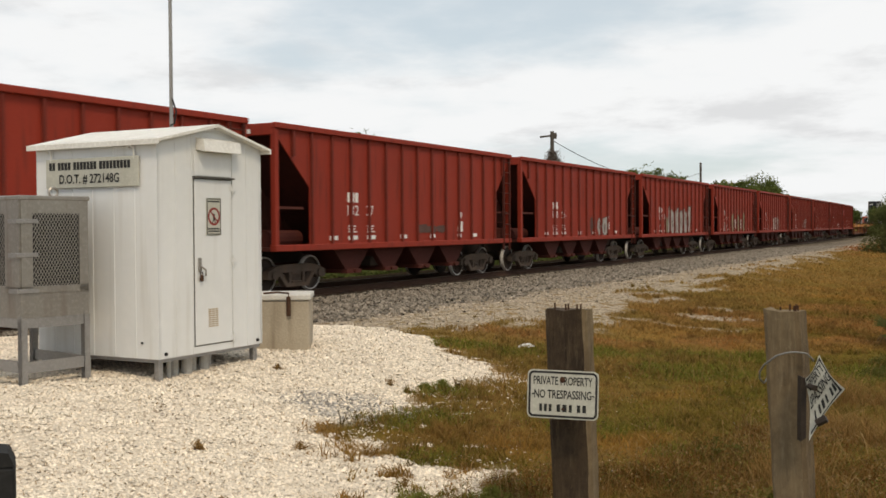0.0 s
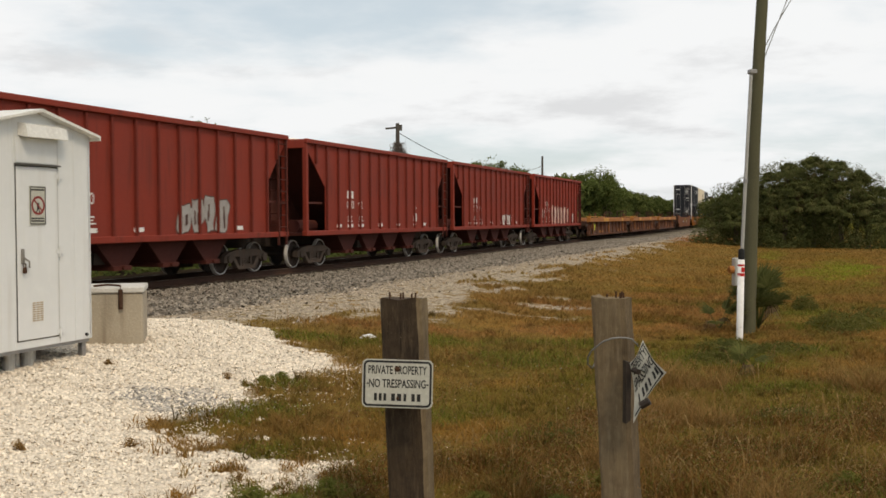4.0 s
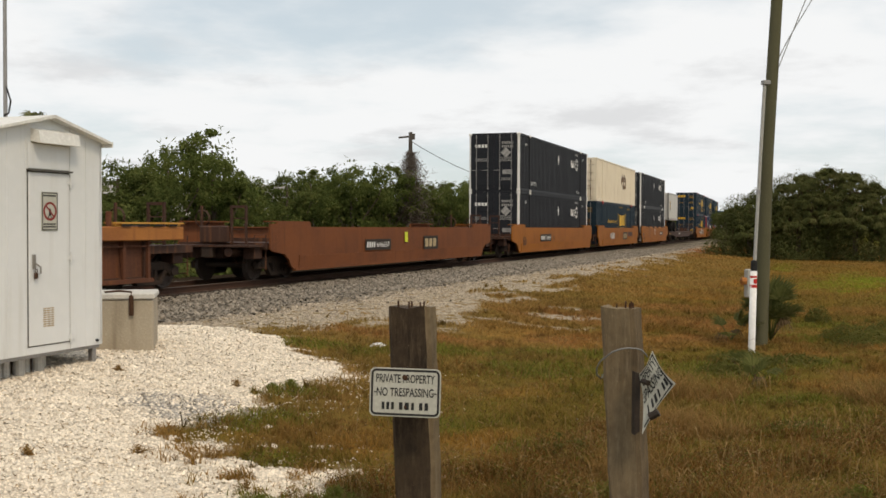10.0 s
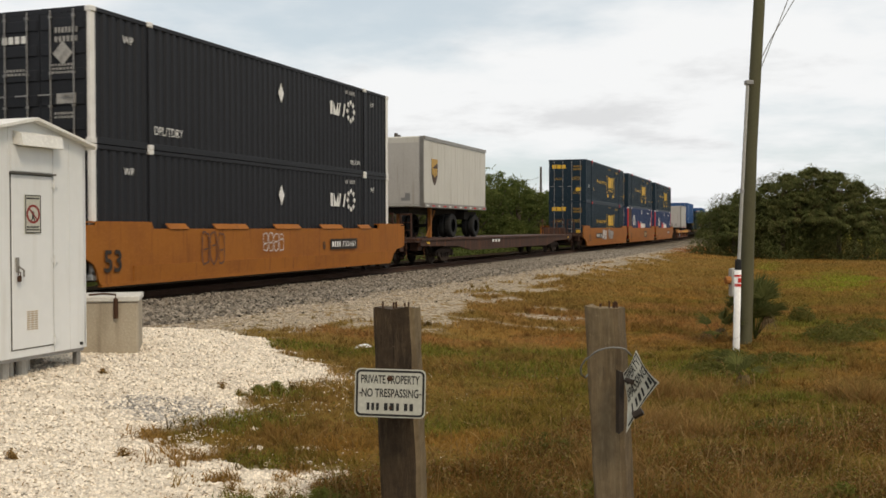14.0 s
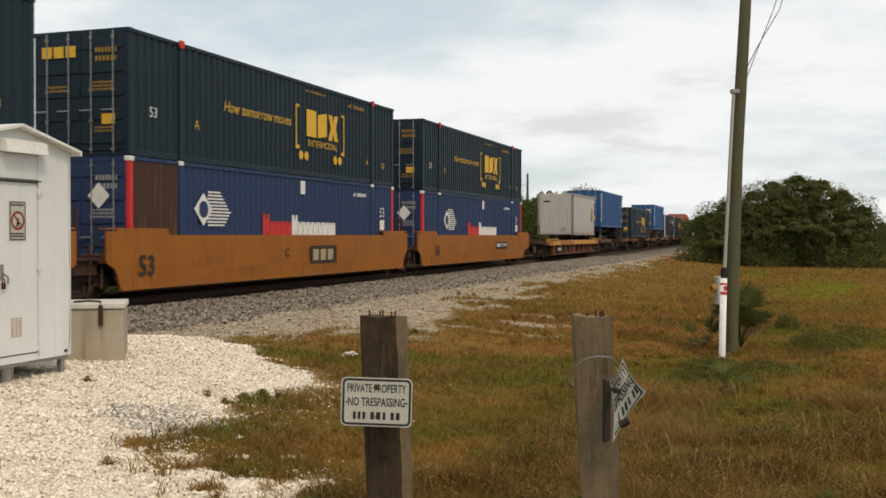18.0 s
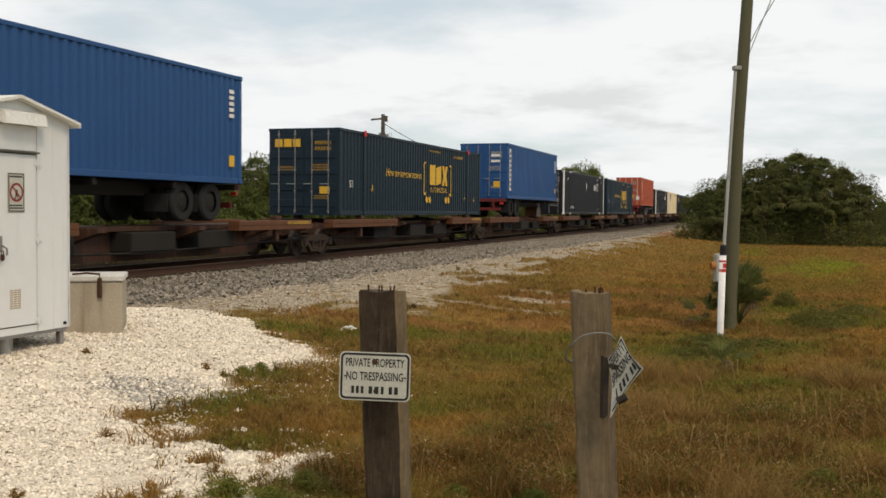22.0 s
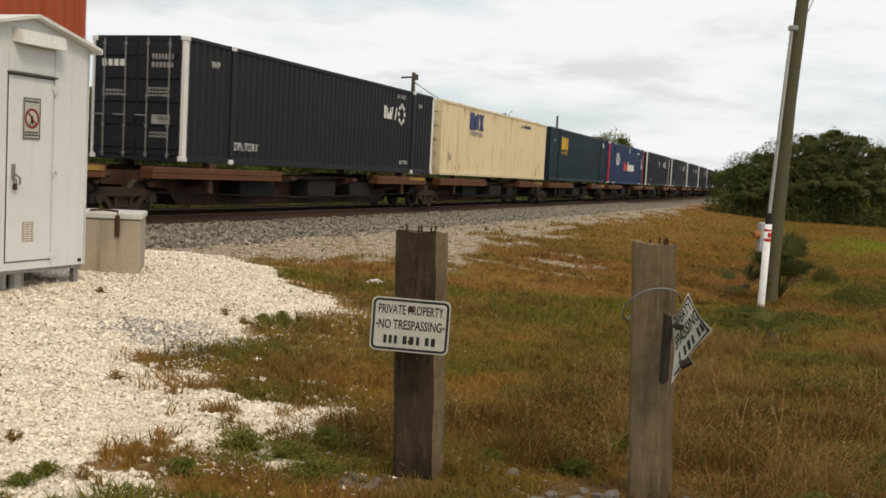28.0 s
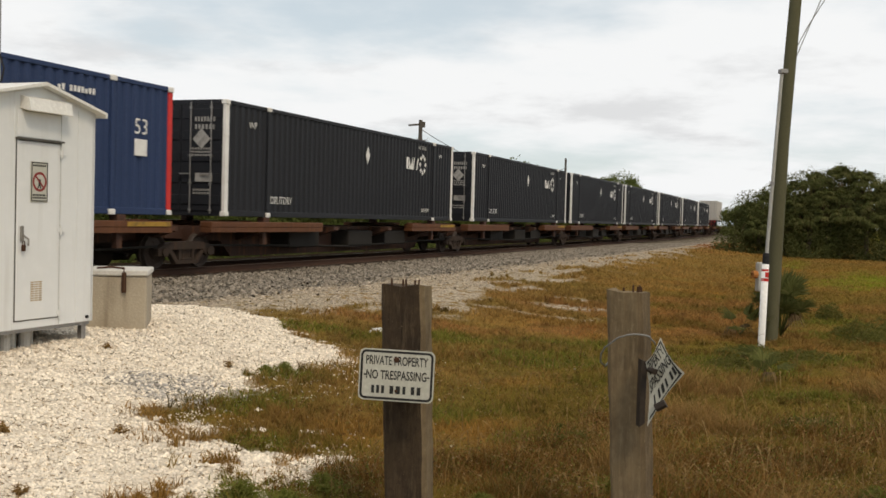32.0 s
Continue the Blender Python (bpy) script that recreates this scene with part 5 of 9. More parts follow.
# ---------------------------------------------------------------- flat and spine wagons
def flat_wagon(u0, u1):
    h, a = car("flat_wagon", "long rusty brown flat wagon carrying a trailer", "flat wagon", u0, u1, "flat wagons of the train")
    part("deck", Build().box(-a, a, -1.4, 1.4, 0.98, 1.08, 0.015), M["spine"], h)
    for y in (-1.3, 1.3):
        part("side_sill", Build().prism([(-a, 1.0), (-a, 0.78), (-a + 4.5, 0.72), (-a + 6.5, 0.50), (a - 6.5, 0.50), (a - 4.5, 0.72), (a, 0.78), (a, 1.0)], "y", y - 0.05, y + 0.05), M["spine"], h)
        for k in range(9):
            part("stake_pocket", Build().box(-0.09, 0.09, -0.05, 0.05, 0.78, 1.02), M["spine_o"], h, at=pose(-a + 1.4 + (2 * a - 2.8) * k / 8, y - math.copysign(0.09, y), 0))
    part("centre_sill", Build().box(-a + 0.2, a - 0.2, -0.3, 0.3, 0.6, 0.98), M["dark"], h)
    for x in (-10.1, 10.1):
        truck(h, x)
        coupler(h, math.copysign(a, x), math.copysign(1, x))
    for s in (-1, 1):
        piece("end_gear", ("well_gear", s), lambda: well_end_gear(s), M["spine"], h, at=pose(s * (a - 0.15), 0, 0))
    for k in range(3):
        mark(h, "stencil", -4 + 0.5 * k, 0.82, 0.3, 0.14, M["white"], -1.355)
    for x in (-13.0, 12.6):
        mark(h, "reflector", x, 0.85, 0.3, 0.1, M["yellow"], -1.355)
    return h


flat_wagon(2.2, 29.6)


def spine(u0, u1, first, last):
    h, a = car("spine_wagon", "rusty brown spine wagon with worn orange decks", "spine wagon", u0, u1, "spine wagons of the train")
    a2 = round(a, 2)
    # beam made deeper than a real sill, to shut out daylight below the deck
    piece("spine_beam", ("spine_beam", a2), lambda: Build().prism([(-a2, 0.95), (-a2, 0.72), (-a2 + 2.4, 0.62), (-a2 + 2.9, 0.20), (a2 - 2.9, 0.20), (a2 - 2.4, 0.62), (a2, 0.72), (a2, 0.95)], "y", -0.38, 0.38).box(-a2 + 2.2, a2 - 2.2, -0.62, 0.62, 0.92, 1.04), M["spine"], h)
    for x, ln, m in ((a2 - 3.2, 2.2, "spine_o"), (-a2 + 3.4, 2.9, "spine_o")):
        for y in (-1.2, 1.2):
            piece("deck", ("spine_deck", ln), lambda: Build().box(-ln, ln, -0.17, 0.17, 1.0, 1.14, 0.015).box(-ln, ln, -0.16, 0.16, 0.88, 1.0), M[m], h, "worn orange side deck", at=pose(x, y, 0))
    for x in (-a2 + 0.9, -a2 + 3.3, -2.0, 2.0, a2 - 3.3, a2 - 0.9):
        piece("cross_arm", "spine_arm", lambda: Build().prism([(-1.32, 1.02), (-1.32, 0.92), (-0.35, 0.62), (0.35, 0.62), (1.32, 0.92), (1.32, 1.02)], "x", -0.16, 0.16), M["spine"], h, at=pose(x, 0, 0))
    for x in (-6.1, 6.1):
        for y in (-1.2, 1.2):
            piece("pedestal", "spine_ped", lambda: Build().box(-0.14, 0.14, -0.12, 0.12, 1.0, 1.27, 0.02).box(-0.09, 0.09, -0.06, 0.06, 0.55, 1.0), M["spine"], h, at=pose(x, y, 0))
    for x in (-3.4, 0.4, 3.2):
        piece("underframe_box", "spine_box", lambda: Build().box(-0.9, 0.9, -1.0, 1.0, 0.42, 0.9, 0.03), M["dark"], h, at=pose(x, 0, 0))
    piece("brake_pipe", ("spine_pipe", a2), lambda: Build().tube([(-a2 + 1, -0.95, 0.55), (0, -0.95, 0.40), (a2 - 1, -0.95, 0.55)], 0.03, 6), M["dark"], h)
    if first:
        truck(h, -a2 + 1.2)
        coupler(h, -a2, -1)
        piece("end_gear", ("well_gear", -1), lambda: well_end_gear(-1), M["spine"], h, at=pose(-a2 + 0.2, 0, 0))
    truck(h, a2 - 1.2 if last else a2)
    if last:
        coupler(h, a2, 1)
        piece("end_gear", ("well_gear", 1), lambda: well_end_gear(1), M["spine"], h, at=pose(a2 - 0.2, 0, 0))
    mark(h, "stencil_plate", a2 - 2.6, 1.02, 1.5, 0.10, M["yellow_dim"], -1.375)
    return h


UNITS = [114.9, 133.2, 151.6, 169.2, 187.4, 205.9, 206.9, 225.4, 243.6, 260.9, 278.3, 296.0, 314.6, 332.7, 350.1, 367.3, 384.6, 385.6, 402.9, 420.2]
for _i in range(len(UNITS) - 1):
    if UNITS[_i + 1] - UNITS[_i] > 2:
        spine(UNITS[_i], UNITS[_i + 1] - 0.05, _i in (0, 6, 17), _i in (4, 15, 18))
spine(427.5, 448.0, True, True)


# ---------------------------------------------------------------- containers and trailers
CW = 1.295


def corrugated(L, H, side, deep=0.045, pitch=0.29, x0=None, x1=None):
    """One long side as folded sheet between the rails."""
    b = Build()
    x0, x1 = -L / 2 + 0.16 if x0 is None else x0, L / 2 - 0.16 if x1 is None else x1
    n = max(2, round((x1 - x0) / pitch))
    p = (x1 - x0) / n
    prof = []
    for k in range(n):
        prof += [(x0 + p * k, 0), (x0 + p * (k + 0.30), 0), (x0 + p * (k + 0.48), deep), (x0 + p * (k + 0.82), deep)]
    prof.append((x1, 0))
    for sg in (side,):
        v = [(x, sg * (CW - 0.015 - dy), z) for x, dy in prof for z in (0.13, H - 0.09)]
        b.add(v, [(2 * k, 2 * k + 2, 2 * k + 3, 2 * k + 1) for k in range(len(prof) - 1)])
    return b


def box_core(L, H):
    b = Build()
    b.box(-L / 2 + 0.06, L / 2 - 0.05, -CW + 0.07, CW - 0.07, 0.10, H - 0.04)
    b.box(-L / 2 + 0.03, L / 2 - 0.03, -CW + 0.03, CW - 0.03, H - 0.04, H - 0.015)
    for k in range(int(L / 0.6)):
        x = -L / 2 + 0.3 + 0.6 * k
        b.box(x - 0.12, x + 0.12, -CW + 0.2, CW - 0.2, H - 0.015, H + 0.005)
    return b


def frame_of(L, H):
    b = Build()
    for y in (-CW + 0.05, CW - 0.05):
        b.box(-L / 2, L / 2, y - 0.05, y + 0.05, 0.0, 0.15, 0.012)
        b.box(-L / 2, L / 2, y - 0.045, y + 0.045, H - 0.10, H, 0.012)
    for x in (-L / 2 + 0.05, L / 2 - 0.05):
        b.box(x - 0.05, x + 0.05, -CW, CW, 0.0, 0.13).box(x - 0.05, x + 0.05, -CW, CW, H - 0.11, H)
    return b


def post_of(H, w=0.16):
    return Build().box(-w / 2, w / 2, -0.06, 0.06, 0.0, H, 0.012)


def casting():
    return Build().box(-0.09, 0.09, -0.082, 0.082, -0.06, 0.06, 0.015)


def door_leaf(H):
    return Build().box(-0.02, 0.02, -0.60, 0.60, 0.13, H - 0.12)


def rod(H):
    b = Build().tube([(0, 0, 0.06), (0, 0, H - 0.06)], 0.016, 8)
    for z in (0.14, 0.8, 1.5, H - 0.2):
        b.box(-0.025, 0.02, -0.035, 0.035, z - 0.025, z + 0.025)
    b.box(-0.035, -0.02, -0.02, 0.30, 1.03, 1.06)
    return b


def container(label, u, z, L, H, paint, post=None, rods="galv", style="fold", end_post=None, door=None, cat="container"):
    """A container with its door end towards -x; u is the place of that end, z the height of its floor over the rail."""
    name = "shipping_container" if style == "fold" else "smooth_container"
    c = thing(name, label, cat, "containers of the train")
    KEYED.append((c, u + L / 2, z))
    post, door = post or paint, door or paint
    piece("core", ("core", L, H), lambda: box_core(L, H), paint, c)
    for side in (-1, 1):
        piece("side_sheet", ("fold", L, H, side), lambda: corrugated(L, H, side), paint, c)
    piece("frame", ("frame", L, H), lambda: frame_of(L, H), paint, c)
    for x in (-L / 2 + 0.07, L / 2 - 0.07):
        for y in (-CW + 0.055, CW - 0.055):
            piece("corner_post", ("post", H), lambda: post_of(H), (end_post or post) , c, at=pose(x, y, 0))
            for zz in (0.06, H - 0.06):
                piece("corner_casting", "casting", casting, post, c, at=pose(x, y * 1.002, zz))
    if L > 14:
        for x in (-6.02, 6.02):
            for y in (-CW + 0.035, CW - 0.035):
                piece("lift_post", ("post", H, 2), lambda: post_of(H, 0.12), paint, c, at=pose(x, y * 1.004, 0))
                piece("corner_casting", "casting", casting, post, c, at=pose(x, y * 1.004, H - 0.05))
                piece("corner_casting", "casting", casting, post, c, at=pose(x, y * 1.004, 0.05))
    for y in (-0.61, 0.61):
        d = piece("door", ("door", H), lambda: door_leaf(H), door, c, at=pose(-L / 2 - 0.0, y, 0))
        for k in range(5):
            piece("door_panel", "door_panel", lambda: Build().box(-0.045, -0.0215, -0.55, 0.55, 0, 0.24, 0.01), door, d, at=pose(0, 0, 0.28 + (H - 0.75) * k / 4))
        for dy in (-0.3, 0.3):
            piece("lock_rod", ("rod", H), lambda: rod(H), M[rods], d, at=pose(-0.065, dy, 0))
    return c


def door_marks(c, L, H, m, seed):
    """Rows of small worn characters on both door leaves."""
    dim = {M["white"].name: M["white_dim"], M["yellow"].name: M["yellow_dim"]}.get(m.name, m)
    for y0, z0, rows, w, hh in ((-0.42, H - 0.55, 2, 0.62, 0.12), (-0.35, H - 1.25, 3, 0.55, 0.05), (0.95, H - 1.32, 2, 0.6, 0.055), (-0.40, 0.62, 2, 0.5, 0.05)):
        for k in range(rows):
            b, n = Build(), (7, 6)[k % 2]
            p = w / n
            for q in range(n):
                b.box(-0.003, 0.0, -p * (q + 0.62), -p * q, 0, hh)
            part("stencil", b, dim, c, at=pose(-L / 2 - 0.05, y0, z0 - hh * 1.6 * k), kind="stuff")


def slogan(c, x, z, w, m, y, h=0.2):
    """A line of slanted lettering."""
    me = lettering("How tomorrow moves", h, w)
    for q in me.vertices:
        q.co.x += q.co.z * 0.22
    part("lettering", me, m, c, at=pose(x, y, z))


Y0 = -CW - 0.006


def emblem(c, x, z, w, h, m, y=Y0, brackets=True, name="logo"):
    """Three heavy blocks with a smaller bar under them, inside angle brackets with two pairs of dots."""
    g = part(name, Build().chamfered(0, w * 0.29, -0.004, 0.004, h * 0.0, h, 0.003), m, c, "bold painted emblem", pose(x, y, z))
    g2 = part("logo_block", Build().prism([(0, 0), (w * 0.28, h * 0.12), (w * 0.28, h), (0, h * 0.88)], "y", -0.004, 0.004), m, g, at=pose(w * 0.34, 0, 0))
    part("logo_block", Build().prism([(0, 0), (w * 0.12, 0), (w * 0.16, h * 0.36), (w * 0.2, 0), (w * 0.32, 0), (w * 0.24, h * 0.5), (w * 0.32, h), (w * 0.2, h), (w * 0.16, h * 0.64), (w * 0.12, h), (0, h), (w * 0.08, h * 0.5)], "y", -0.004, 0.004), m, g, at=pose(w * 0.67, 0, 0))
    part("lettering", lettering("INTERMODAL", h * 0.25, w * 0.92), m, g, at=pose(w * 0.05, 0, -h * 0.36))
    if brackets:
        bh = h * 1.62
        for sgn, bx in ((1, -w * 0.30), (-1, w * 1.19)):
            part("logo_bracket", Build().box(-0.03, 0.03, -0.004, 0.004, 0, bh).box(min(0, sgn * 0.2), max(0, sgn * 0.2), -0.004, 0.004, bh - 0.07, bh).box(min(0, sgn * 0.2), max(0, sgn * 0.2), -0.004, 0.004, 0, 0.12), m, g, at=pose(bx, 0, -h * 0.52))
            for k in range(2):
                part("logo_dot", Build().lathe([(-0.004, 0), (-0.004, 0.14), (0.004, 0.14), (0.004, 0)], (0, 0, 0), "y", 10), m, g, at=pose(bx + sgn * (0.32 + 0.36 * k), 0, -h * 0.74))
    return g


def black_box(u, z, n, diamond=True):
    H, L = 2.9, 16.15
    c = container("black corrugated container with white corner posts and emblem", u, z, L, H, M["black"], M["white"], end_post=M["white"])
    words(c, "DPL/TDRY", -5.85, 0.36, 0.2, M["white"], Y0, 1.15)
    words(c, "DPL/TDRY", 5.0 - 0.1, 0.30, 0.13, M["white"], Y0, 0.75)
    words(c, "WP", -7.0, H - 0.62, 0.17, M["white"], Y0)
    words(c, "WP", 6.5, H - 0.55, 0.15, M["white"], Y0)
    # emblem: a row of letter blocks and a ring of small lozenges
    g = mark(c, "logo_bar", 3.4, H - 1.10, 0.16, 0.42, M["white"], Y0, "white painted emblem")
    for k, w in enumerate((0.34, 0.2, 0.22)):
        part("logo_block", Build().prism([(0, 0), (w * 0.4, 0), (w, 0.42), (w * 0.6, 0.42)] if k else [(0, 0), (w, 0.0), (w, 0.42), (w * 0.5, 0.1), (0, 0.42)], "y", -0.004, 0.004), M["white"], g, at=pose(0.22 + 0.34 * k, 0, 0))
    for k in range(8):
        a = k * math.pi / 4
        part("logo_lozenge", Build().prism([(-0.09, 0), (0, -0.09), (0.09, 0), (0, 0.09)], "y", -0.004, 0.004), M["white"], g, at=pose(1.52 + 0.26 * math.cos(a), 0, 0.22 + 0.30 * math.sin(a)))
    chars(c, 4.5, H - 0.34, 0.75, 0.13, 7, M["white_dim"], Y0)
    if diamond:
        part("placard", Build().prism([(-0.16, 0), (0, -0.28), (0.16, 0), (0, 0.28)], "y", -0.004, 0.004), M["white"], c, at=pose(0.2, Y0, H - 0.85))
        part("door_placard", Build().prism([(-0.26, 0), (0, -0.26), (0.26, 0), (0, 0.26)], "x", -0.004, 0.0), M["white_dim"], c, at=pose(-L / 2 - 0.05, -0.62, H - 0.98))
    door_marks(c, L, H, M["white"], n)
    part("door_panel", Build().box(-0.003, 0.0, 0, 0.5, 0, 0.22), M["white_dim"], c, at=pose(-L / 2 - 0.05, -0.95, 0.85))
    for k in range(4):
        part("door_emblem", Build().box(-0.003, 0.0, 0, 0.12, 0, 0.16), M["white"], c, at=pose(-L / 2 - 0.05, 0.86 - 0.17 * k, H - 0.72))
    return c


def navy_box(u, z, n, old=False, paint="navy"):
    H, L = 2.9, 16.15
    c = container("dark blue corrugated container with yellow emblem", u, z, L, H, M[paint], M[paint], style="fold")
    if old:
        emblem(c, -5.5, 1.75, 1.65, 0.72, M["yellow"], brackets=False)
        words(c, "53", -7.3, H - 0.75, 0.2, M["white"], Y0)
        mark(c, "label_panel", 6.6, H - 0.55, 0.4, 0.28, M["white"], Y0)
    else:
        emblem(c, 0.86, 1.24, 2.32, 0.83, M["yellow"])
        slogan(c, -3.98, 1.45, 3.78, M["yellow"], Y0, 0.30)
        chars(c, 0.8, H - 0.3, 1.4, 0.07, 16, M["yellow_dim"], Y0)
        chars(c, 4.0, H - 0.42, 1.3, 0.12, 10, M["yellow_dim"], Y0)
        words(c, "53", -7.3, 0.95, 0.24, M["white"], Y0)
        words(c, "A", -5.4, 0.85, 0.24, M["yellow"], Y0)
        words(c, "A", 5.5, 0.65, 0.20, M["yellow"], Y0)
        words(c, "53", 6.9, 0.60, 0.20, M["yellow"], Y0)
        [part("door_emblem", Build().box(-0.004, 0, 0, 0.28, 0, 0.26), M["yellow"], c, at=pose(-L / 2 - 0.05, 0.12 + 0.33 * k, H - 0.62)) for k in range(3)]
        part("door_panel", Build().box(-0.004, 0, 0, 0.36, 0, 0.24), M["yellow"], c, at=pose(-L / 2 - 0.05, -0.95, 0.72))
        for x in (-6.02, 6.02):
            part("red_cap", Build().box(-0.09, 0.09, -0.006, 0.03, -0.1, 0.09), M["red"], c, at=pose(x, -CW - 0.06, H - 0.05))
    door_marks(c, L, H, M["yellow"], n)
    return c


def royal_box(u, z, n, patched=False):
    H, L = 2.9, 16.15
    c = container("royal blue corrugated container with red corner posts", u, z, L, H, M["pblue"], M["white"], end_post=M["red"])
    if patched:
        mark(c, "repaired_panel", -7.9, 0.15, 1.75, H - 0.27, M["spine"], Y0 + 0.004, "unpainted dark repair panels")
    g = part("logo_disc", Build().prism([(-0.42, 0), (0, -0.42), (0.42, 0), (0, 0.42)], "y", -0.004, 0.004), M["white"], c, "white striped emblem", pose(-5.0, Y0, 1.75))
    part("logo_centre", Build().lathe([(-0.007, 0), (-0.007, 0.22), (-0.004, 0.22)], (0, 0, 0), "y", 14), M["pblue"], g)
    for k in range(11):
        w = 1.2 - 0.10 * abs(k - 4)
        part("logo_stripe", Build().box(0, w, -0.004, 0.004, 0, 0.045), M["white"], g, at=pose(0.12 + 0.02 * abs(5 - k), 0, -0.42 + 0.085 * k))
    # two word shapes, red then white, tall initial
    x = -1.9
    for k, (w, h, m) in enumerate(((0.42, 0.72, "red"), (0.36, 0.52, "red"), (0.34, 0.52, "red"), (0.34, 0.52, "red"), (0.32, 0.52, "red"), (0.40, 0.72, "white"), (0.34, 0.52, "white"), (0.36, 0.52, "white"), (0.34, 0.52, "white"), (0.36, 0.52, "white"), (0.34, 0.52, "white"), (0.36, 0.52, "white"), (0.22, 0.52, "white"), (0.36, 0.52, "white"))):
        part("word_block", Build().prism([(0, 0), (w * 0.34, 0), (w * 0.5, h * 0.4), (w * 0.66, 0), (w * 0.9, 0), (w * 0.9, h), (w * 0.6, h), (w * 0.45, h * 0.7), (w * 0.3, h), (0, h)], "y", -0.004, 0.004), M[m], c, at=pose(x, Y0, 0.98))
        x += w
    mark(c, "label_panel", 0.45, H - 0.55, 0.30, 0.40, M["white"], Y0)
    words(c, "53", 6.75, 1.75, 0.34, M["white"], Y0)
    mark(c, "label_panel", 6.75, 1.28, 0.42, 0.36, M["white"], Y0)
    chars(c, 4.4, H - 0.48, 1.1, 0.12, 10, M["white"], Y0)
    part("door_emblem", Build().prism([(-0.3, 0), (0, -0.3), (0.3, 0), (0, 0.3)], "x", -0.004, 0.0), M["white"], c, at=pose(-L / 2 - 0.05, 0.75, 2.0))
    part("door_emblem", Build().prism([(-0.3, 0), (0, -0.3), (0.3, 0), (0, 0.3)], "x", -0.004, 0.0), M["white"], c, at=pose(-L / 2 - 0.05, -0.5, 2.0))
    door_marks(c, L, H, M["white"], n)
    return c


def cream_box(u, z, n, pale=False):
    H, L = 2.9, 16.15
    m = M["cream2" if pale else "cream"]
    c = container("rust-streaked cream corrugated container", u, z, L, H, m, m, rods="spine_o")
    if pale:
        for k in range(5):
            mark(c, "rusty_patch", 1.6 + 0.42 * k, 1.5 + 0.2 * (k % 2), 0.2, 0.55, M["spine_o"], Y0, "faded rusty letter shapes")
        for k in range(4):
            mark(c, "rusty_patch", 2.1 + 0.42 * k, 1.15, 0.16, 0.35, M["spine_o"], Y0)
    else:
        emblem(c, -4.7, 1.95, 1.9, 0.70, M["blue_ink"], brackets=False)
        words(c, "53", -7.1, 0.62, 0.24, M["blue_ink"], Y0)
        words(c, "53", 6.7, 0.55, 0.24, M["blue_ink"], Y0)
        chars(c, 3.2, H - 0.42, 1.7, 0.13, 12, M["blue_ink"], Y0)
        # rust that has run from the top rail and crept up from the sill
        r = random.Random(n)
        for k in range(26):
            x, ln = r.uniform(-7.9, 7.9), r.uniform(0.08, 0.45)
            part("rust_run", Build().prism([(-0.02, 0), (0.02, 0), (0.008, -ln), (-0.006, -ln)], "y", -0.002, 0.002), M["rust_run"], c, at=pose(x, Y0, H - 0.11 if k % 3 else 0.16 + ln))
    return c


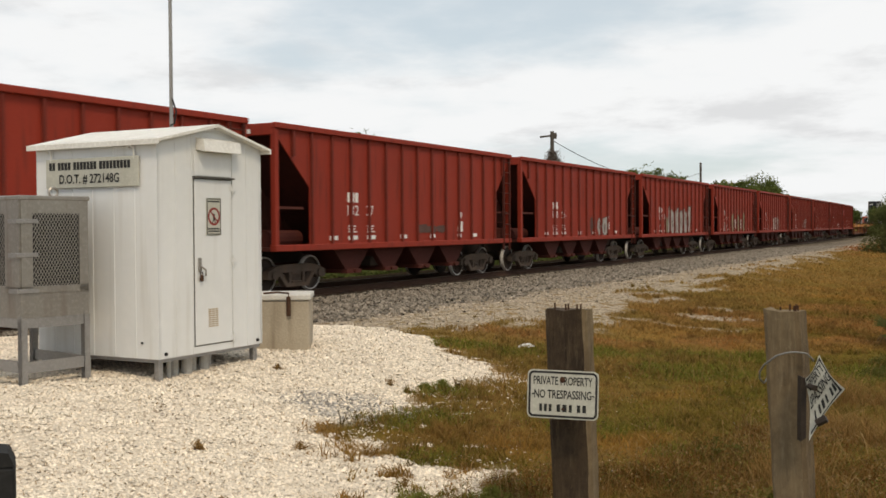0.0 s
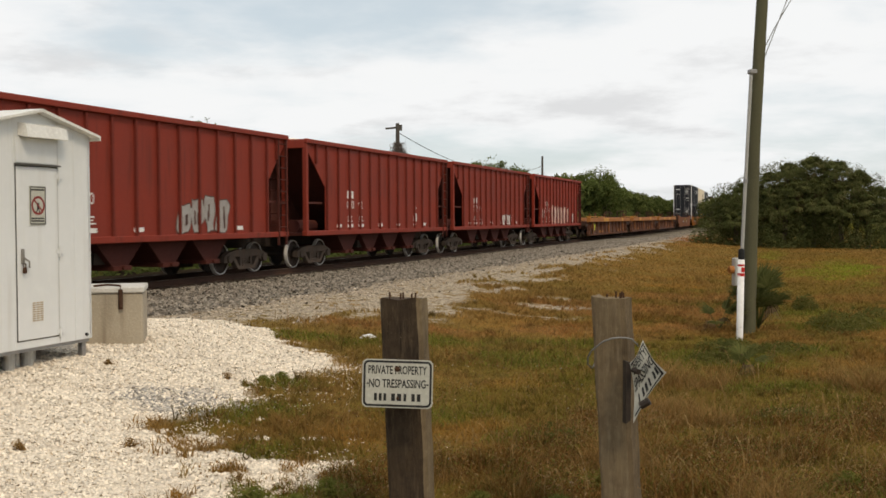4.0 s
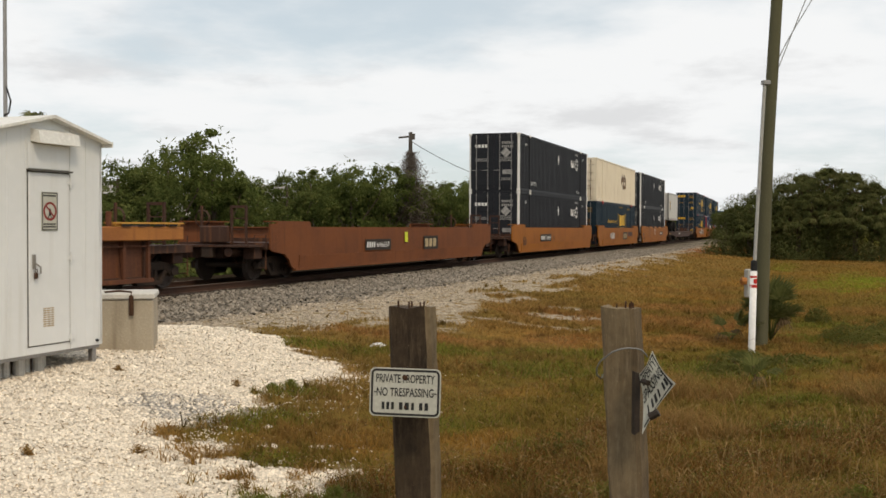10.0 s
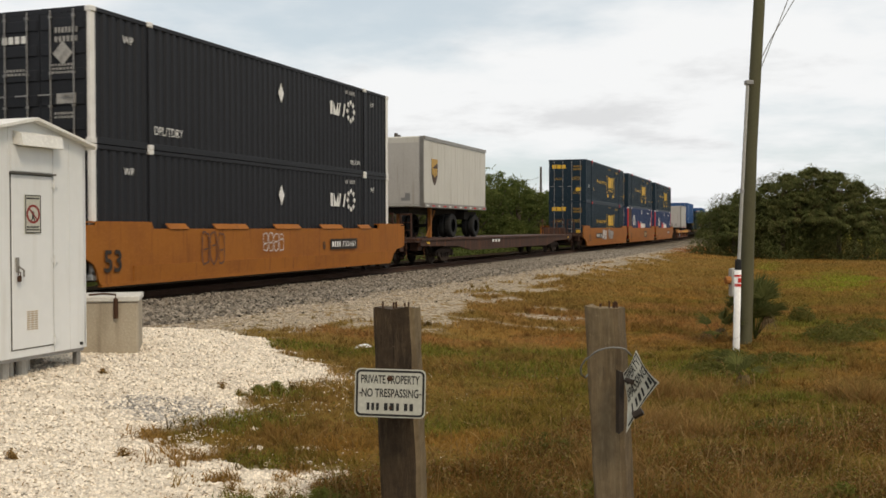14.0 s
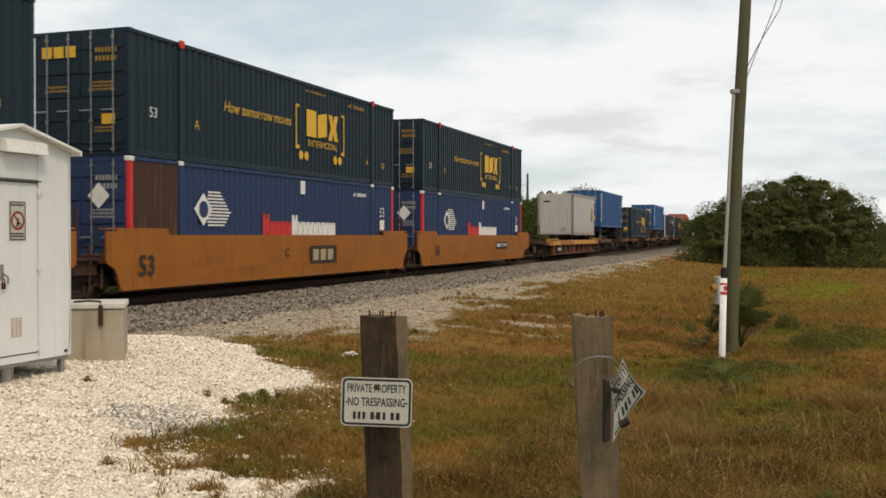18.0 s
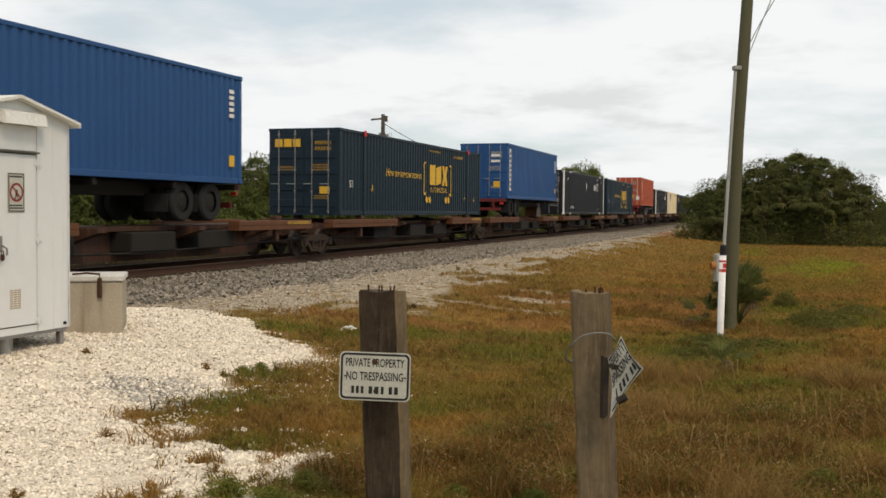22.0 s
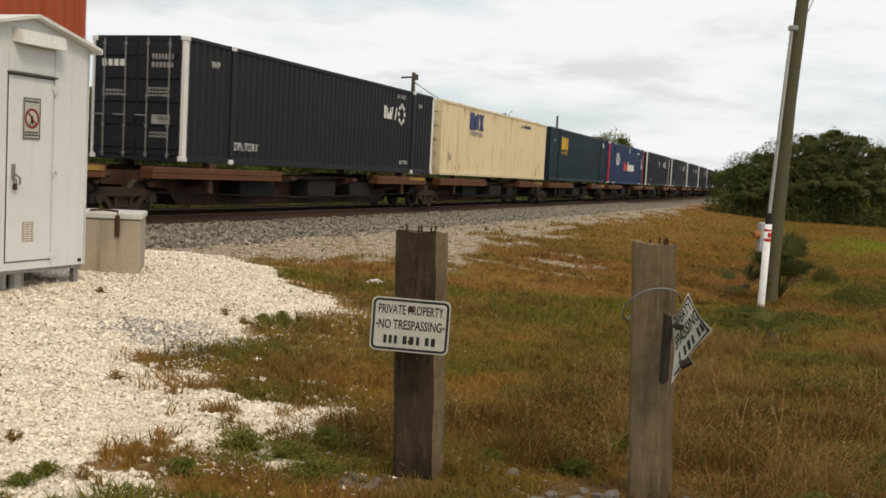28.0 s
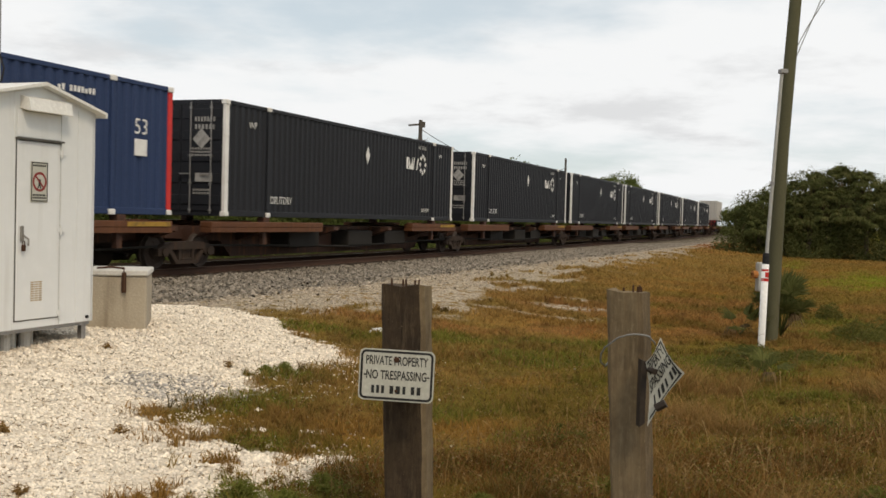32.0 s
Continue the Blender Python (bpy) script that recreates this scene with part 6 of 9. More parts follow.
def chassis(label, u, L, wheels_near, deck, floor):
    """A skeletal trailer chassis: u its door end, deck and floor heights over the rail."""
    t = thing("trailer_chassis", label, "trailer chassis", "chassis on the train")
    KEYED.append((t, u + L / 2, 0))
    part("main_beam", Build().box(-L / 2, L / 2, -0.50, -0.38, floor - 0.36, floor - 0.01).box(-L / 2, L / 2, 0.38, 0.50, floor - 0.36, floor - 0.01), M["dark"], t)
    for x in (-L / 2 + 0.15, -L / 4, 0, L / 4, L / 2 - 0.15):
        part("cross_member", Build().box(-0.08, 0.08, -1.22, 1.22, floor - 0.16, floor - 0.01), M["dark"], t, at=pose(x, 0, 0))
    s = -1 if wheels_near else 1
    for dx in (1.3, 2.6):
        x = s * (L / 2 - dx)
        ax = part("axle", Build().tube([(0, -1.0, 0), (0, 1.0, 0)], 0.07, 8), M["dark"], t, at=pose(x, 0, deck + 0.51))
        for y in (-1.02, -0.72, 0.72, 1.02):
            part("tyre", Build().lathe([(-0.12, 0.28), (-0.13, 0.46), (-0.08, 0.51), (0.08, 0.51), (0.13, 0.46), (0.12, 0.28), (0.05, 0.22), (0.0, 0.0)], (0, 0, 0), "y", 22), M["rubber"], ax, at=pose(0, y, 0))
            part("hub", Build().lathe([(-0.10, 0.0), (-0.10, 0.12), (-0.06, 0.27), (0.0, 0.28)], (0, 0, 0), "y", 14), M["dark"], ax, at=pose(0, y, 0))
        part("mudflap", Build().box(-0.01, 0.01, -1.2, -0.55, deck + 0.25, floor - 0.3), M["rubber"], t, at=pose(x - 0.75, 0, 0))
    for y in (-0.8, 0.8):
        part("landing_leg", Build().box(-0.07, 0.07, y - 0.07, y + 0.07, deck + 0.06, floor - 0.1, 0.01).box(-0.14, 0.14, y - 0.12, y + 0.12, deck, deck + 0.06), M["galv"], t, at=pose(-s * (L / 2 - 3.0), 0, 0))
    part("hitch", Build().prism([(-0.5, deck), (0.35, deck), (0.12, floor - 0.36), (-0.12, floor - 0.36)], "y", -0.45, 0.45), M["spine_o"], t, at=pose(-s * (L / 2 - 0.9), 0, 0))
    part("bumper", Build().box(-0.05, 0.05, -1.2, 1.2, floor - 0.16, floor).box(-0.05, 0.05, -0.95, 0.95, deck + 0.35, deck + 0.5).box(-0.04, 0.04, -0.6, -0.5, deck + 0.4, floor - 0.1).box(-0.04, 0.04, 0.5, 0.6, deck + 0.4, floor - 0.1), M["red_dk"], t, at=pose(s * (L / 2 + 0.02), 0, 0))
    for y in (-1.0, 1.0):
        part("tail_light", Build().box(-0.03, 0.03, -0.1, 0.1, -0.05, 0.05), M["red"], t, at=pose(s * (L / 2 + 0.08), y, floor - 0.25))
    return t


def blue_box(u, z, n):
    H, L = 2.9, 12.19
    c = container("bright blue corrugated forty-foot container on a chassis", u, z, L, H, M["sblue"], M["sblue"])
    mark(c, "letter_strip", -5.75, 0.42, 0.36, 2.2, M["white"], Y0, "white upright strip of letter shapes")
    for k in range(8):
        mark(c, "letter_bar", -5.68, 0.55 + 0.25 * k, 0.2, 0.15, M["blue_ink"], Y0 - 0.005)
    for k in range(5):
        mark(c, "stencil", 5.45, 1.75 + 0.16 * k, 0.24, 0.1, M["white"], Y0)
    mark(c, "label_panel", 5.45, 0.45, 0.26, 0.3, M["yellow"], Y0)
    for k in range(3):
        part("door_panel", Build().box(-0.004, 0, 0, 0.5, 0, 0.13), M["white"], c, at=pose(-L / 2 - 0.05, (0.35, -0.9, -0.9)[k], (2.1, 1.9, 2.2)[k]))
    part("door_label", Build().box(-0.004, 0, 0, 0.36, 0, 0.3), M["yellow"], c, at=pose(-L / 2 - 0.05, -0.9, 0.6))
    door_marks(c, L, H, M["white"], n)
    return c


def orange_box(u, z, n):
    H, L = 2.9, 12.19
    c = container("red-orange corrugated forty-foot container on a chassis", u, z, L, H, M["torange"], M["torange"], rods="white")
    for k in range(6):
        part("letter_block", Build().prism([(0, 0), (0.1, 0), (0.1, 0.1), (0.2, 0.1), (0.2, 0), (0.3, 0), (0.3, 0.25), (0, 0.25)], "y", -0.004, 0.004), M["white"], c, at=pose(-5.35, Y0, 2.25 - 0.33 * k))
    part("door_label", Build().box(-0.004, 0, 0, 0.36, 0, 0.36), M["yellow"], c, at=pose(-L / 2 - 0.05, -0.55, 0.75))
    part("door_panel", Build().box(-0.004, 0, 0, 0.34, 0, 0.36), M["white"], c, at=pose(-L / 2 - 0.05, -1.1, 0.6))
    door_marks(c, L, H, M["white"], n)
    return c


def van_trailer(label, u, L, floor, top, paint, shield_x, deck, dark_end=False, s=1):
    """A short box trailer with smooth riveted sides; u its door end, heights over the rail."""
    t = thing("box_trailer", label, "box trailer", "trailers on the train")
    KEYED.append((t, u + L / 2, 0))
    part("box_body", Build().box(-L / 2, L / 2, -1.27, 1.27, floor, top, 0.04), paint, t)
    part("top_rail", Build().box(-L / 2, L / 2, -1.30, -1.265, top - 0.13, top + 0.01).box(-L / 2, L / 2, 1.265, 1.30, top - 0.13, top + 0.01), M["alum"], t)
    part("bottom_rail", Build().box(-L / 2, L / 2, -1.30, -1.265, floor - 0.02, floor + 0.16), M["alum"], t)
    for k in range(12):
        part("reflector", Build().box(-0.14, 0.14, -0.004, 0.004, -0.03, 0.03), M["red" if k % 2 else "white"], t, at=pose(-L / 2 + 0.35 + (L - 0.7) * k / 11, -1.305, floor + 0.05))
    for k in range(9):
        part("panel_seam", Build().box(-0.012, 0.012, -0.003, 0.003, floor + 0.16, top - 0.13), M["greyl"], t, at=pose(-L / 2 + L * (k + 1) / 10, -1.272, 0))
    part("roll_door", Build().box(-0.012, 0.0, -1.12, 1.12, floor + 0.1, top - 0.25), M["grey"], t, at=pose(-L / 2, 0, 0))
    for y in (-1.19, 1.19):
        part("door_post", Build().box(-0.035, 0.0, -0.08, 0.08, floor, top), M["alum"], t, at=pose(-L / 2, y, 0))
    g = part("shield_emblem", Build().prism([(-0.36, 0.5), (0.36, 0.5), (0.36, -0.1), (0.2, -0.4), (0, -0.56), (-0.2, -0.4), (-0.36, -0.1)], "y", -0.004, 0.004), M["umber"], t, "brown and gold shield emblem", pose(shield_x, -1.276, (floor + top) / 2 + 0.05))
    part("shield_top", Build().prism([(-0.36, 0.5), (0.36, 0.5), (0.36, 0.36), (0.1, 0.28), (-0.36, 0.10)], "y", -0.004, 0.004), M["gold"], g, at=pose(0, -0.006, 0))
    for k in range(3):
        part("shield_letter_block", Build().box(-0.08, 0.08, -0.004, 0.004, -0.15 - 0.08 * (k == 1), 0.12), M["gold"], g, at=pose(-0.21 + 0.2 * k, -0.006, 0))
    ax = part("axle", Build().tube([(0, -1.0, 0), (0, 1.0, 0)], 0.07, 8), M["dark"], t, at=pose(s * (L / 2 - 1.1), 0, deck + 0.5))
    ax2 = part("axle", Build().tube([(0, -1.0, 0), (0, 1.0, 0)], 0.07, 8), M["dark"], t, at=pose(s * (L / 2 - 4.3), 0, deck + 0.5)) if not dark_end else ax
    for a in {ax, ax2}:
        for y in (-1.02, -0.72, 0.72, 1.02):
            part("tyre", Build().lathe([(-0.12, 0.28), (-0.13, 0.46), (-0.08, 0.51), (0.08, 0.51), (0.13, 0.46), (0.12, 0.28), (0.05, 0.22), (0.0, 0.0)], (0, 0, 0), "y", 22), M["rubber"], a, at=pose(0, y, 0))
    part("underframe", Build().box(-L / 2 + 0.3, L / 2 - 0.3, -0.5, 0.5, floor - 0.25, floor), M["dark"], t)
    part("suspension", Build().box(-0.9, 0.9, -0.9, 0.9, floor - 0.45, floor - 0.1), M["dark"], t, at=pose(s * (L / 2 - 1.2), 0, 0))
    for y in (-0.7, 0.7):
        part("landing_leg", Build().box(-0.07, 0.07, y - 0.07, y + 0.07, deck, floor, 0.01), M["chord"], t, at=pose(-s * (L / 2 - 2.2), 0, 0))
    part("brace", Build().tube([(-0.6, -0.7, deck + 0.05), (0.4, -0.7, floor - 0.1)], 0.03, 6), M["chord"], t, at=pose(-s * (L / 2 - 2.4), 0, 0))
    part("number_bars", Build().box(-0.004, 0, 0.3, 0.75, 0, 0.12), M["plate"], t, at=pose(-L / 2 - 0.014, 0.1, top - 0.6))
    part("end_vent", Build().box(-0.004, 0, 0, 0.22, 0, 0.3).box(-0.004, 0, 0.22, 0.4, 0, 0.12), M["galv"], t, at=pose(-L / 2 - 0.014, -0.7, floor + 0.25))
    return t


UP, LOW, ONE = 3.29, 0.38, 1.275          # floors over the rail: upper and lower of a stack, on a spine wagon
black_box(-55.6, UP, 1); black_box(-55.6, LOW, 2)
cream_box(-36.4, UP, 3, True); navy_box(-36.4, LOW, 4)
black_box(-17.05, UP, 5); black_box(-17.05, LOW, 6)
van_trailer("pale grey box trailer with brown shield emblem on a flat wagon", 2.85, 8.25, 2.32, 5.10, M["greyl"], -2.9, 1.09)
navy_box(34.85, UP, 7); navy_box(34.85, LOW, 8)
navy_box(54.05, UP, 9); royal_box(54.05, LOW, 10, True)
navy_box(73.45, UP, 11); royal_box(73.45, LOW, 12)
van_trailer("grey box trailer with brown shield emblem in a well wagon", 104.72, 8.25, 1.50, 4.36, M["grey"], 3.0, 0.42, True)
chassis("dark steel chassis under a blue container", 115.8, 12.2, False, 1.14, 2.13)
blue_box(115.8, 2.14, 13)
navy_box(134.35, ONE, 14)
chassis("dark steel chassis under a blue container", 155.6, 12.2, True, 1.14, 2.11)
blue_box(155.6, 2.12, 15)
black_box(170.2, ONE, 16)
navy_box(188.2, ONE, 17)
chassis("dark steel chassis with red bumper under an orange container", 211.5, 12.2, True, 1.14, 2.13)
orange_box(211.5, 2.14, 18)
black_box(227.1, ONE, 19, False)
cream_box(244.15, ONE, 20)
navy_box(261.45, ONE, 21, True, "teal")
royal_box(278.8, ONE, 22)
for _k, _u in enumerate((297.15, 315.85, 333.3, 350.6, 367.9, 385.9, 403.4)):
    black_box(_u, ONE, 23 + _k)
chassis("dark steel chassis under a grey container", 434.8, 12.2, True, 1.14, 2.13)
container("plain grey corrugated forty-foot container on a chassis", 434.8, 2.14, 12.19, 2.9, M["grey"], M["grey"])


# ---------------------------------------------------------------- relay shelter
def zat(x, y):
    return float(height(np.array([x]), np.array([y]))[0])


def shelter():
    W, D, Z0, ZE, ZP = 1.55, 1.60, 0.62, 2.70, 2.88
    h = thing("relay_shelter", "white painted metal railway relay shelter with gabled roof", "equipment shelter", m=pose(-2.78, 9.48, 0, 0, 0, 62.8))
    wall = M["shelter"]
    part("front_wall", Build().prism([(0.012, Z0), (W - 0.012, Z0), (W - 0.012, ZE), (W / 2, ZP - 0.03), (0.012, ZE)], "y", 0.0, 0.03), wall, h)
    part("rear_wall", Build().prism([(0.012, Z0), (W - 0.012, Z0), (W - 0.012, ZE), (W / 2, ZP - 0.03), (0.012, ZE)], "y", D - 0.03, D), wall, h)
    for x in (0, W - 0.03):
        part("side_wall", Build().box(x, x + 0.03, 0.0, D, Z0, ZE), wall, h)
    for x in (0.245, 0.475, 1.075, 1.305):
        part("panel_seam", Build().box(x - 0.005, x + 0.005, -0.005, 0.0, Z0 + 0.005, ZE - 0.02 + 0.1 * (0.4 < x < 1.2)), wall, h)
    for y in (0.28, 0.55, 0.83, 1.10, 1.36):
        part("panel_seam", Build().box(-0.005, 0.0, y - 0.005, y + 0.005, Z0 + 0.005, ZE - 0.02), wall, h)
    part("skid", Build().box(0.02, W - 0.02, 0.02, D - 0.02, Z0 - 0.035, Z0 + 0.0), M["galv"], h)
    # roof of two folded sheets with a fascia round the gable
    for s in (-1, 1):
        xo = W / 2 + s * (W / 2 + 0.07)
        ze = ZE - 0.02
        part("roof_sheet", Build().prism([(W / 2, ZP), (xo, ze), (xo, ze - 0.05), (xo - s * 0.015, ze - 0.05), (xo - s * 0.02, ze - 0.02), (W / 2, ZP - 0.03)], "y", -0.09, D + 0.06), M["shelter_roof"], h)
    door = part("door", Build().box(0.50, 1.05, -0.016, -0.001, 0.70, 2.33, 0.006), wall, h, "flush white metal door")
    part("door_gap", Build().box(0.490, 1.060, -0.004, -0.0005, 0.69, 2.345), M["seam"], h)
    part("handle", Build().box(0.535, 0.575, -0.035, -0.016, 1.42, 1.56, 0.006).tube([(0.555, -0.03, 1.48), (0.60, -0.06, 1.44), (0.60, -0.06, 1.38)], 0.009, 8), M["alum"], door, "grey locking handle")
    part("padlock", Build().box(0.540, 0.580, -0.055, -0.03, 1.33, 1.39, 0.006).tube([(0.547, -0.042, 1.39), (0.547, -0.042, 1.42), (0.573, -0.042, 1.42), (0.573, -0.042, 1.39)], 0.005, 6), M["rusty"], door)
    for z in (0.74, 1.52, 2.25):
        part("hinge", Build().tube([(1.062, -0.02, z - 0.05), (1.062, -0.02, z + 0.05)], 0.012, 8).box(1.02, 1.06, -0.022, -0.016, z - 0.02, z + 0.02).box(1.064, 1.12, -0.022, -0.010, z - 0.02, z + 0.02), wall, door)
    for k in range(3):
        for q in range(9):
            part("vent_slot", Build().box(-0.019, 0.019, -0.004, 0.0, 0, 0.010), M["vent_tan"], door, at=pose(0.70 + 0.052 * k, -0.017, 0.87 + 0.021 * q))
    part("upper_panel", Build().box(0.50, 1.05, -0.014, -0.001, 2.36, 2.60, 0.005), wall, h)
    part("drip_edge", Build().box(0.48, 1.07, -0.045, 0.0, 2.340, 2.356), M["seam"], h)
    part("vent_hood", Build().prism([(0.0, 2.74), (-0.10, 2.71), (-0.12, 2.60), (-0.11, 2.595), (0.0, 2.62)], "x", 0.54, 1.09), M["shelter_roof"], h, "folded white vent hood")
    # notice: a struck-through walking figure reduced to plain shapes
    s = part("notice", Build().box(0.655, 0.875, -0.026, -0.018, 1.78, 2.15, 0.003), M["sign"], door, "white prohibition notice with black border")
    nb = Build()
    for x0, x1, z0, z1 in ((0.662, 0.868, 2.135, 2.143), (0.662, 0.868, 1.787, 1.795), (0.662, 0.670, 1.787, 2.143), (0.860, 0.868, 1.787, 2.143)):
        nb.box(x0, x1, -0.029, -0.0255, z0, z1)
    part("notice_border", nb, M["ink"], door)
    ring = Build()
    for k in range(28):
        a0, a1 = 2 * math.pi * k / 28, 2 * math.pi * (k + 1) / 28
        ring.add([(0.765 + r * math.cos(a), -0.028, 1.965 + r * math.sin(a)) for a, r in ((a0, 0.068), (a1, 0.068), (a1, 0.090), (a0, 0.090))], [(0, 1, 2, 3)])
    ring.prism([(0.765 - 0.055, 1.965 + 0.045), (0.765 - 0.045, 1.965 + 0.055), (0.765 + 0.055, 1.965 - 0.045), (0.765 + 0.045, 1.965 - 0.055)], "y", -0.030, -0.027)
    part("notice_ring", ring, M["sign_red"], door, "dull red ring and slash")
    part("notice_symbol", Build().box(0.752, 0.780, -0.0275, -0.025, 1.93, 1.99).prism([(0.750, 1.93), (0.735, 1.90), (0.745, 1.897), (0.766, 1.93), (0.782, 1.897), (0.792, 1.90), (0.780, 1.93)], "y", -0.0275, -0.025), M["ink"], door)
    for z, n in ((2.105, 7), (1.835, 4), (1.810, 6)):
        for k in range(n):
            part("notice_bar", Build().box(0, 0.17 / n * 0.8, -0.0275, -0.025, 0, 0.016), M["ink"], door, at=pose(0.68 + 0.17 * k / n, 0, z))
    # name plate on the side facing the road
    pl = part("name_plate", Build().box(-0.030, -0.014, 0.20, 1.43, 2.25, 2.535, 0.003), M["sign"], h, "white name plate with black lettering")
    yy = 1.38
    for n_, gap in ((2, 0.03), (4, 0.03), (7, 0.03), (9, 0.0)):
        for k in range(n_):
            part("plate_bar", Build().box(-0.0335, -0.030, -0.034, 0.0, 2.425, 2.50), M["ink"], pl, at=pose(0, yy, 0))
            yy -= 0.0455
        yy -= gap
    part("plate_lettering", lettering("D.O.T. # 272148G", 0.085, 0.80, 0.03), M["ink"], pl, at=pose(-0.034, 1.24, 2.295) @ pose(0, 0, 0, 0, 0, -90))
    for y in (0.26, 1.36):
        part("plate_hook", Build().tube([(-0.02, y, 2.50), (-0.03, y, 2.60), (-0.05, y, 2.63), (-0.05, y + 0.05, 2.63), (-0.02, y + 0.05, 2.60)], 0.010, 6), M["shelter_roof"], h)
    for x, y in ((0.09, 0.0), (W - 0.09, 0.0)):
        part("drain_stub", Build().tube([(x, -0.02, Z0 + 0.045), (x, 0.01, Z0 + 0.045)], 0.016, 8), M["ink"], h)
    part("drain_stub", Build().tube([(-0.015, 0.20, Z0 + 0.15), (0.01, 0.20, Z0 + 0.15)], 0.010, 8), M["ink"], h)
    for x, y in ((0.07, 0.07), (W - 0.07, 0.07), (0.07, D - 0.07), (W - 0.07, D - 0.07)):
        part("leg", Build().box(x - 0.03, x + 0.03, y - 0.03, y + 0.03, 0.36, Z0 - 0.03, 0.006), M["galv"], h)
    for k, (x, r) in enumerate(((0.30, 0.022), (0.42, 0.05), (0.55, 0.055), (0.68, 0.05), (0.80, 0.055), (0.92, 0.035))):
        part("cable_duct", Build().tube([(x, 0.16 + 0.05 * (k % 2), 0.34), (x, 0.16 + 0.05 * (k % 2), Z0 - 0.02)], r, 12), M["conduit"], h)


shelter()


def radio_mast():
    x, y = -3.18, 11.45
    h = thing("radio_mast", "thin grey steel radio mast with a small aerial", "antenna", m=pose(x, y, 0))
    part("mast_tube", Build().tube([(0, 0, zat(x, y) - 0.3), (0, 0, 3.4), (0, 0, 6.4)], [0.024, 0.021, 0.017], 10), M["galv"], h)
    part("boom", Build().tube([(0.05, 0, 4.62), (-0.9, -0.1, 4.60)], 0.012, 8), M["galv"], h)
    for k in range(4):
        part("aerial_rod", Build().tube([(-0.12 - 0.22 * k, -0.02 * k, 4.42), (-0.12 - 0.22 * k, -0.02 * k, 4.80)], 0.006, 6), M["galv"], h)
    part("coax_loop", Build().tube([(0.02, -0.03, 3.3), (0.07, -0.05, 3.15), (0.05, -0.06, 3.02), (0.0, -0.04, 3.0)], 0.010, 6), M["rubber"], h)


radio_mast()


def cooling_cabinet():
    x, y = -3.83, 8.93
    h = thing("cooling_cabinet", "bare aluminium ventilated cabinet on a steel stand", "equipment cabinet", m=pose(x, y, 0, 0, 0, 52))
    A, B, Z0, Z1 = 0.66, 0.95, 1.08, 2.13
    # solid black box stands in for the shade behind the grilles
    part("body", Build().box(0.01, A - 0.01, 0.01, B - 0.01, Z0, Z1 - 0.02, 0.008), M["cabinet_shade"], h)
    part("lid", Build().box(-0.02, A + 0.02, -0.02, B + 0.02, Z1 - 0.02, Z1 + 0.02, 0.008), M["alum"], h)
    part("bottom_band", Build().box(-0.004, A + 0.004, -0.004, B + 0.004, Z0 - 0.02, Z0 + 0.20), M["alum"], h)

    def border_of(a, b, e, plane):
        f = Build()
        for u0, u1, z0, z1 in ((0, a, Z1 - 0.14, Z1 - 0.02), (0, b, Z0 + 0.2, Z1 - 0.14), (a - e, a, Z0 + 0.2, Z1 - 0.14), (0, a, Z0 + 0.2, Z0 + 0.26)):
            f.box(u0, u1, -0.012, 0.008, z0, z1) if plane == "y" else f.box(-0.012, 0.008, u0, u1, z0, z1)
        return f
    part("front_frame", border_of(A, 0.11, 0.09, "y"), M["alum"], h)
    part("side_frame", border_of(B, 0.25, 0.07, "x"), M["alum"], h)

    def lattice(a, b, plane):
        """Expanded-metal mesh: two families of thin slanted strands."""
        g = Build()
        z0, z1 = Z0 + 0.26, Z1 - 0.14
        n, m = 15, 25
        w, hh = (b - a) / n, (z1 - z0) / m
        for i in range(n):
            for j in range(m):
                u, z = a + w * (i + 0.5 * (j % 2)), z0 + hh * j
                if u + w > b:
                    continue
                for (p, q) in (((u, z), (u + w / 2, z + hh)), ((u + w, z), (u + w / 2, z + hh))):
                    t = 0.0075
                    pts = [(p[0], p[1] - t), (q[0], q[1] - t), (q[0], q[1] + t), (p[0], p[1] + t)]
                    v = [(c[0], -0.006, c[1]) if plane == "y" else (-0.006, c[0], c[1]) for c in pts]
                    g.add(v, [(0, 1, 2, 3)])
        return g
    part("front_mesh", lattice(0.11, A - 0.09, "y"), M["alum"], h, "expanded-metal grille", kind="stuff")
    part("side_mesh", lattice(0.25, B - 0.07, "x"), M["alum"], h, "expanded-metal grille", kind="stuff")
    for z in (1.30, 1.62, 1.92):
        part("latch", Build().box(-0.05, 0.16, -0.022, -0.010, z - 0.02, z + 0.02, 0.004).box(-0.030, -0.012, -0.02, 0.16, z - 0.02, z + 0.02), M["galv"], h)
    for lx, ly in ((0.02, 0.02), (A - 0.02, 0.02), (0.02, B - 0.02), (A - 0.02, B - 0.02)):
        part("leg", Build().box(lx - 0.03, lx + 0.03, ly - 0.03, ly + 0.03, 0.36, Z0 - 0.02).box(lx - 0.03, lx - 0.022, ly - 0.03, ly + 0.03, 0.36, Z0), M["galv"], h)
    for z in (0.62, Z0 - 0.06):
        part("rail", Build().box(0.05, A - 0.05, 0.0, 0.03, z - 0.05, z + 0.05), M["galv"], h)
        part("rail", Build().box(0.0, 0.03, 0.05, B - 0.05, z - 0.05, z + 0.05), M["galv"], h)
        part("rail", Build().box(A - 0.03, A, 0.05, B - 0.05, z - 0.05, z + 0.05), M["galv"], h)
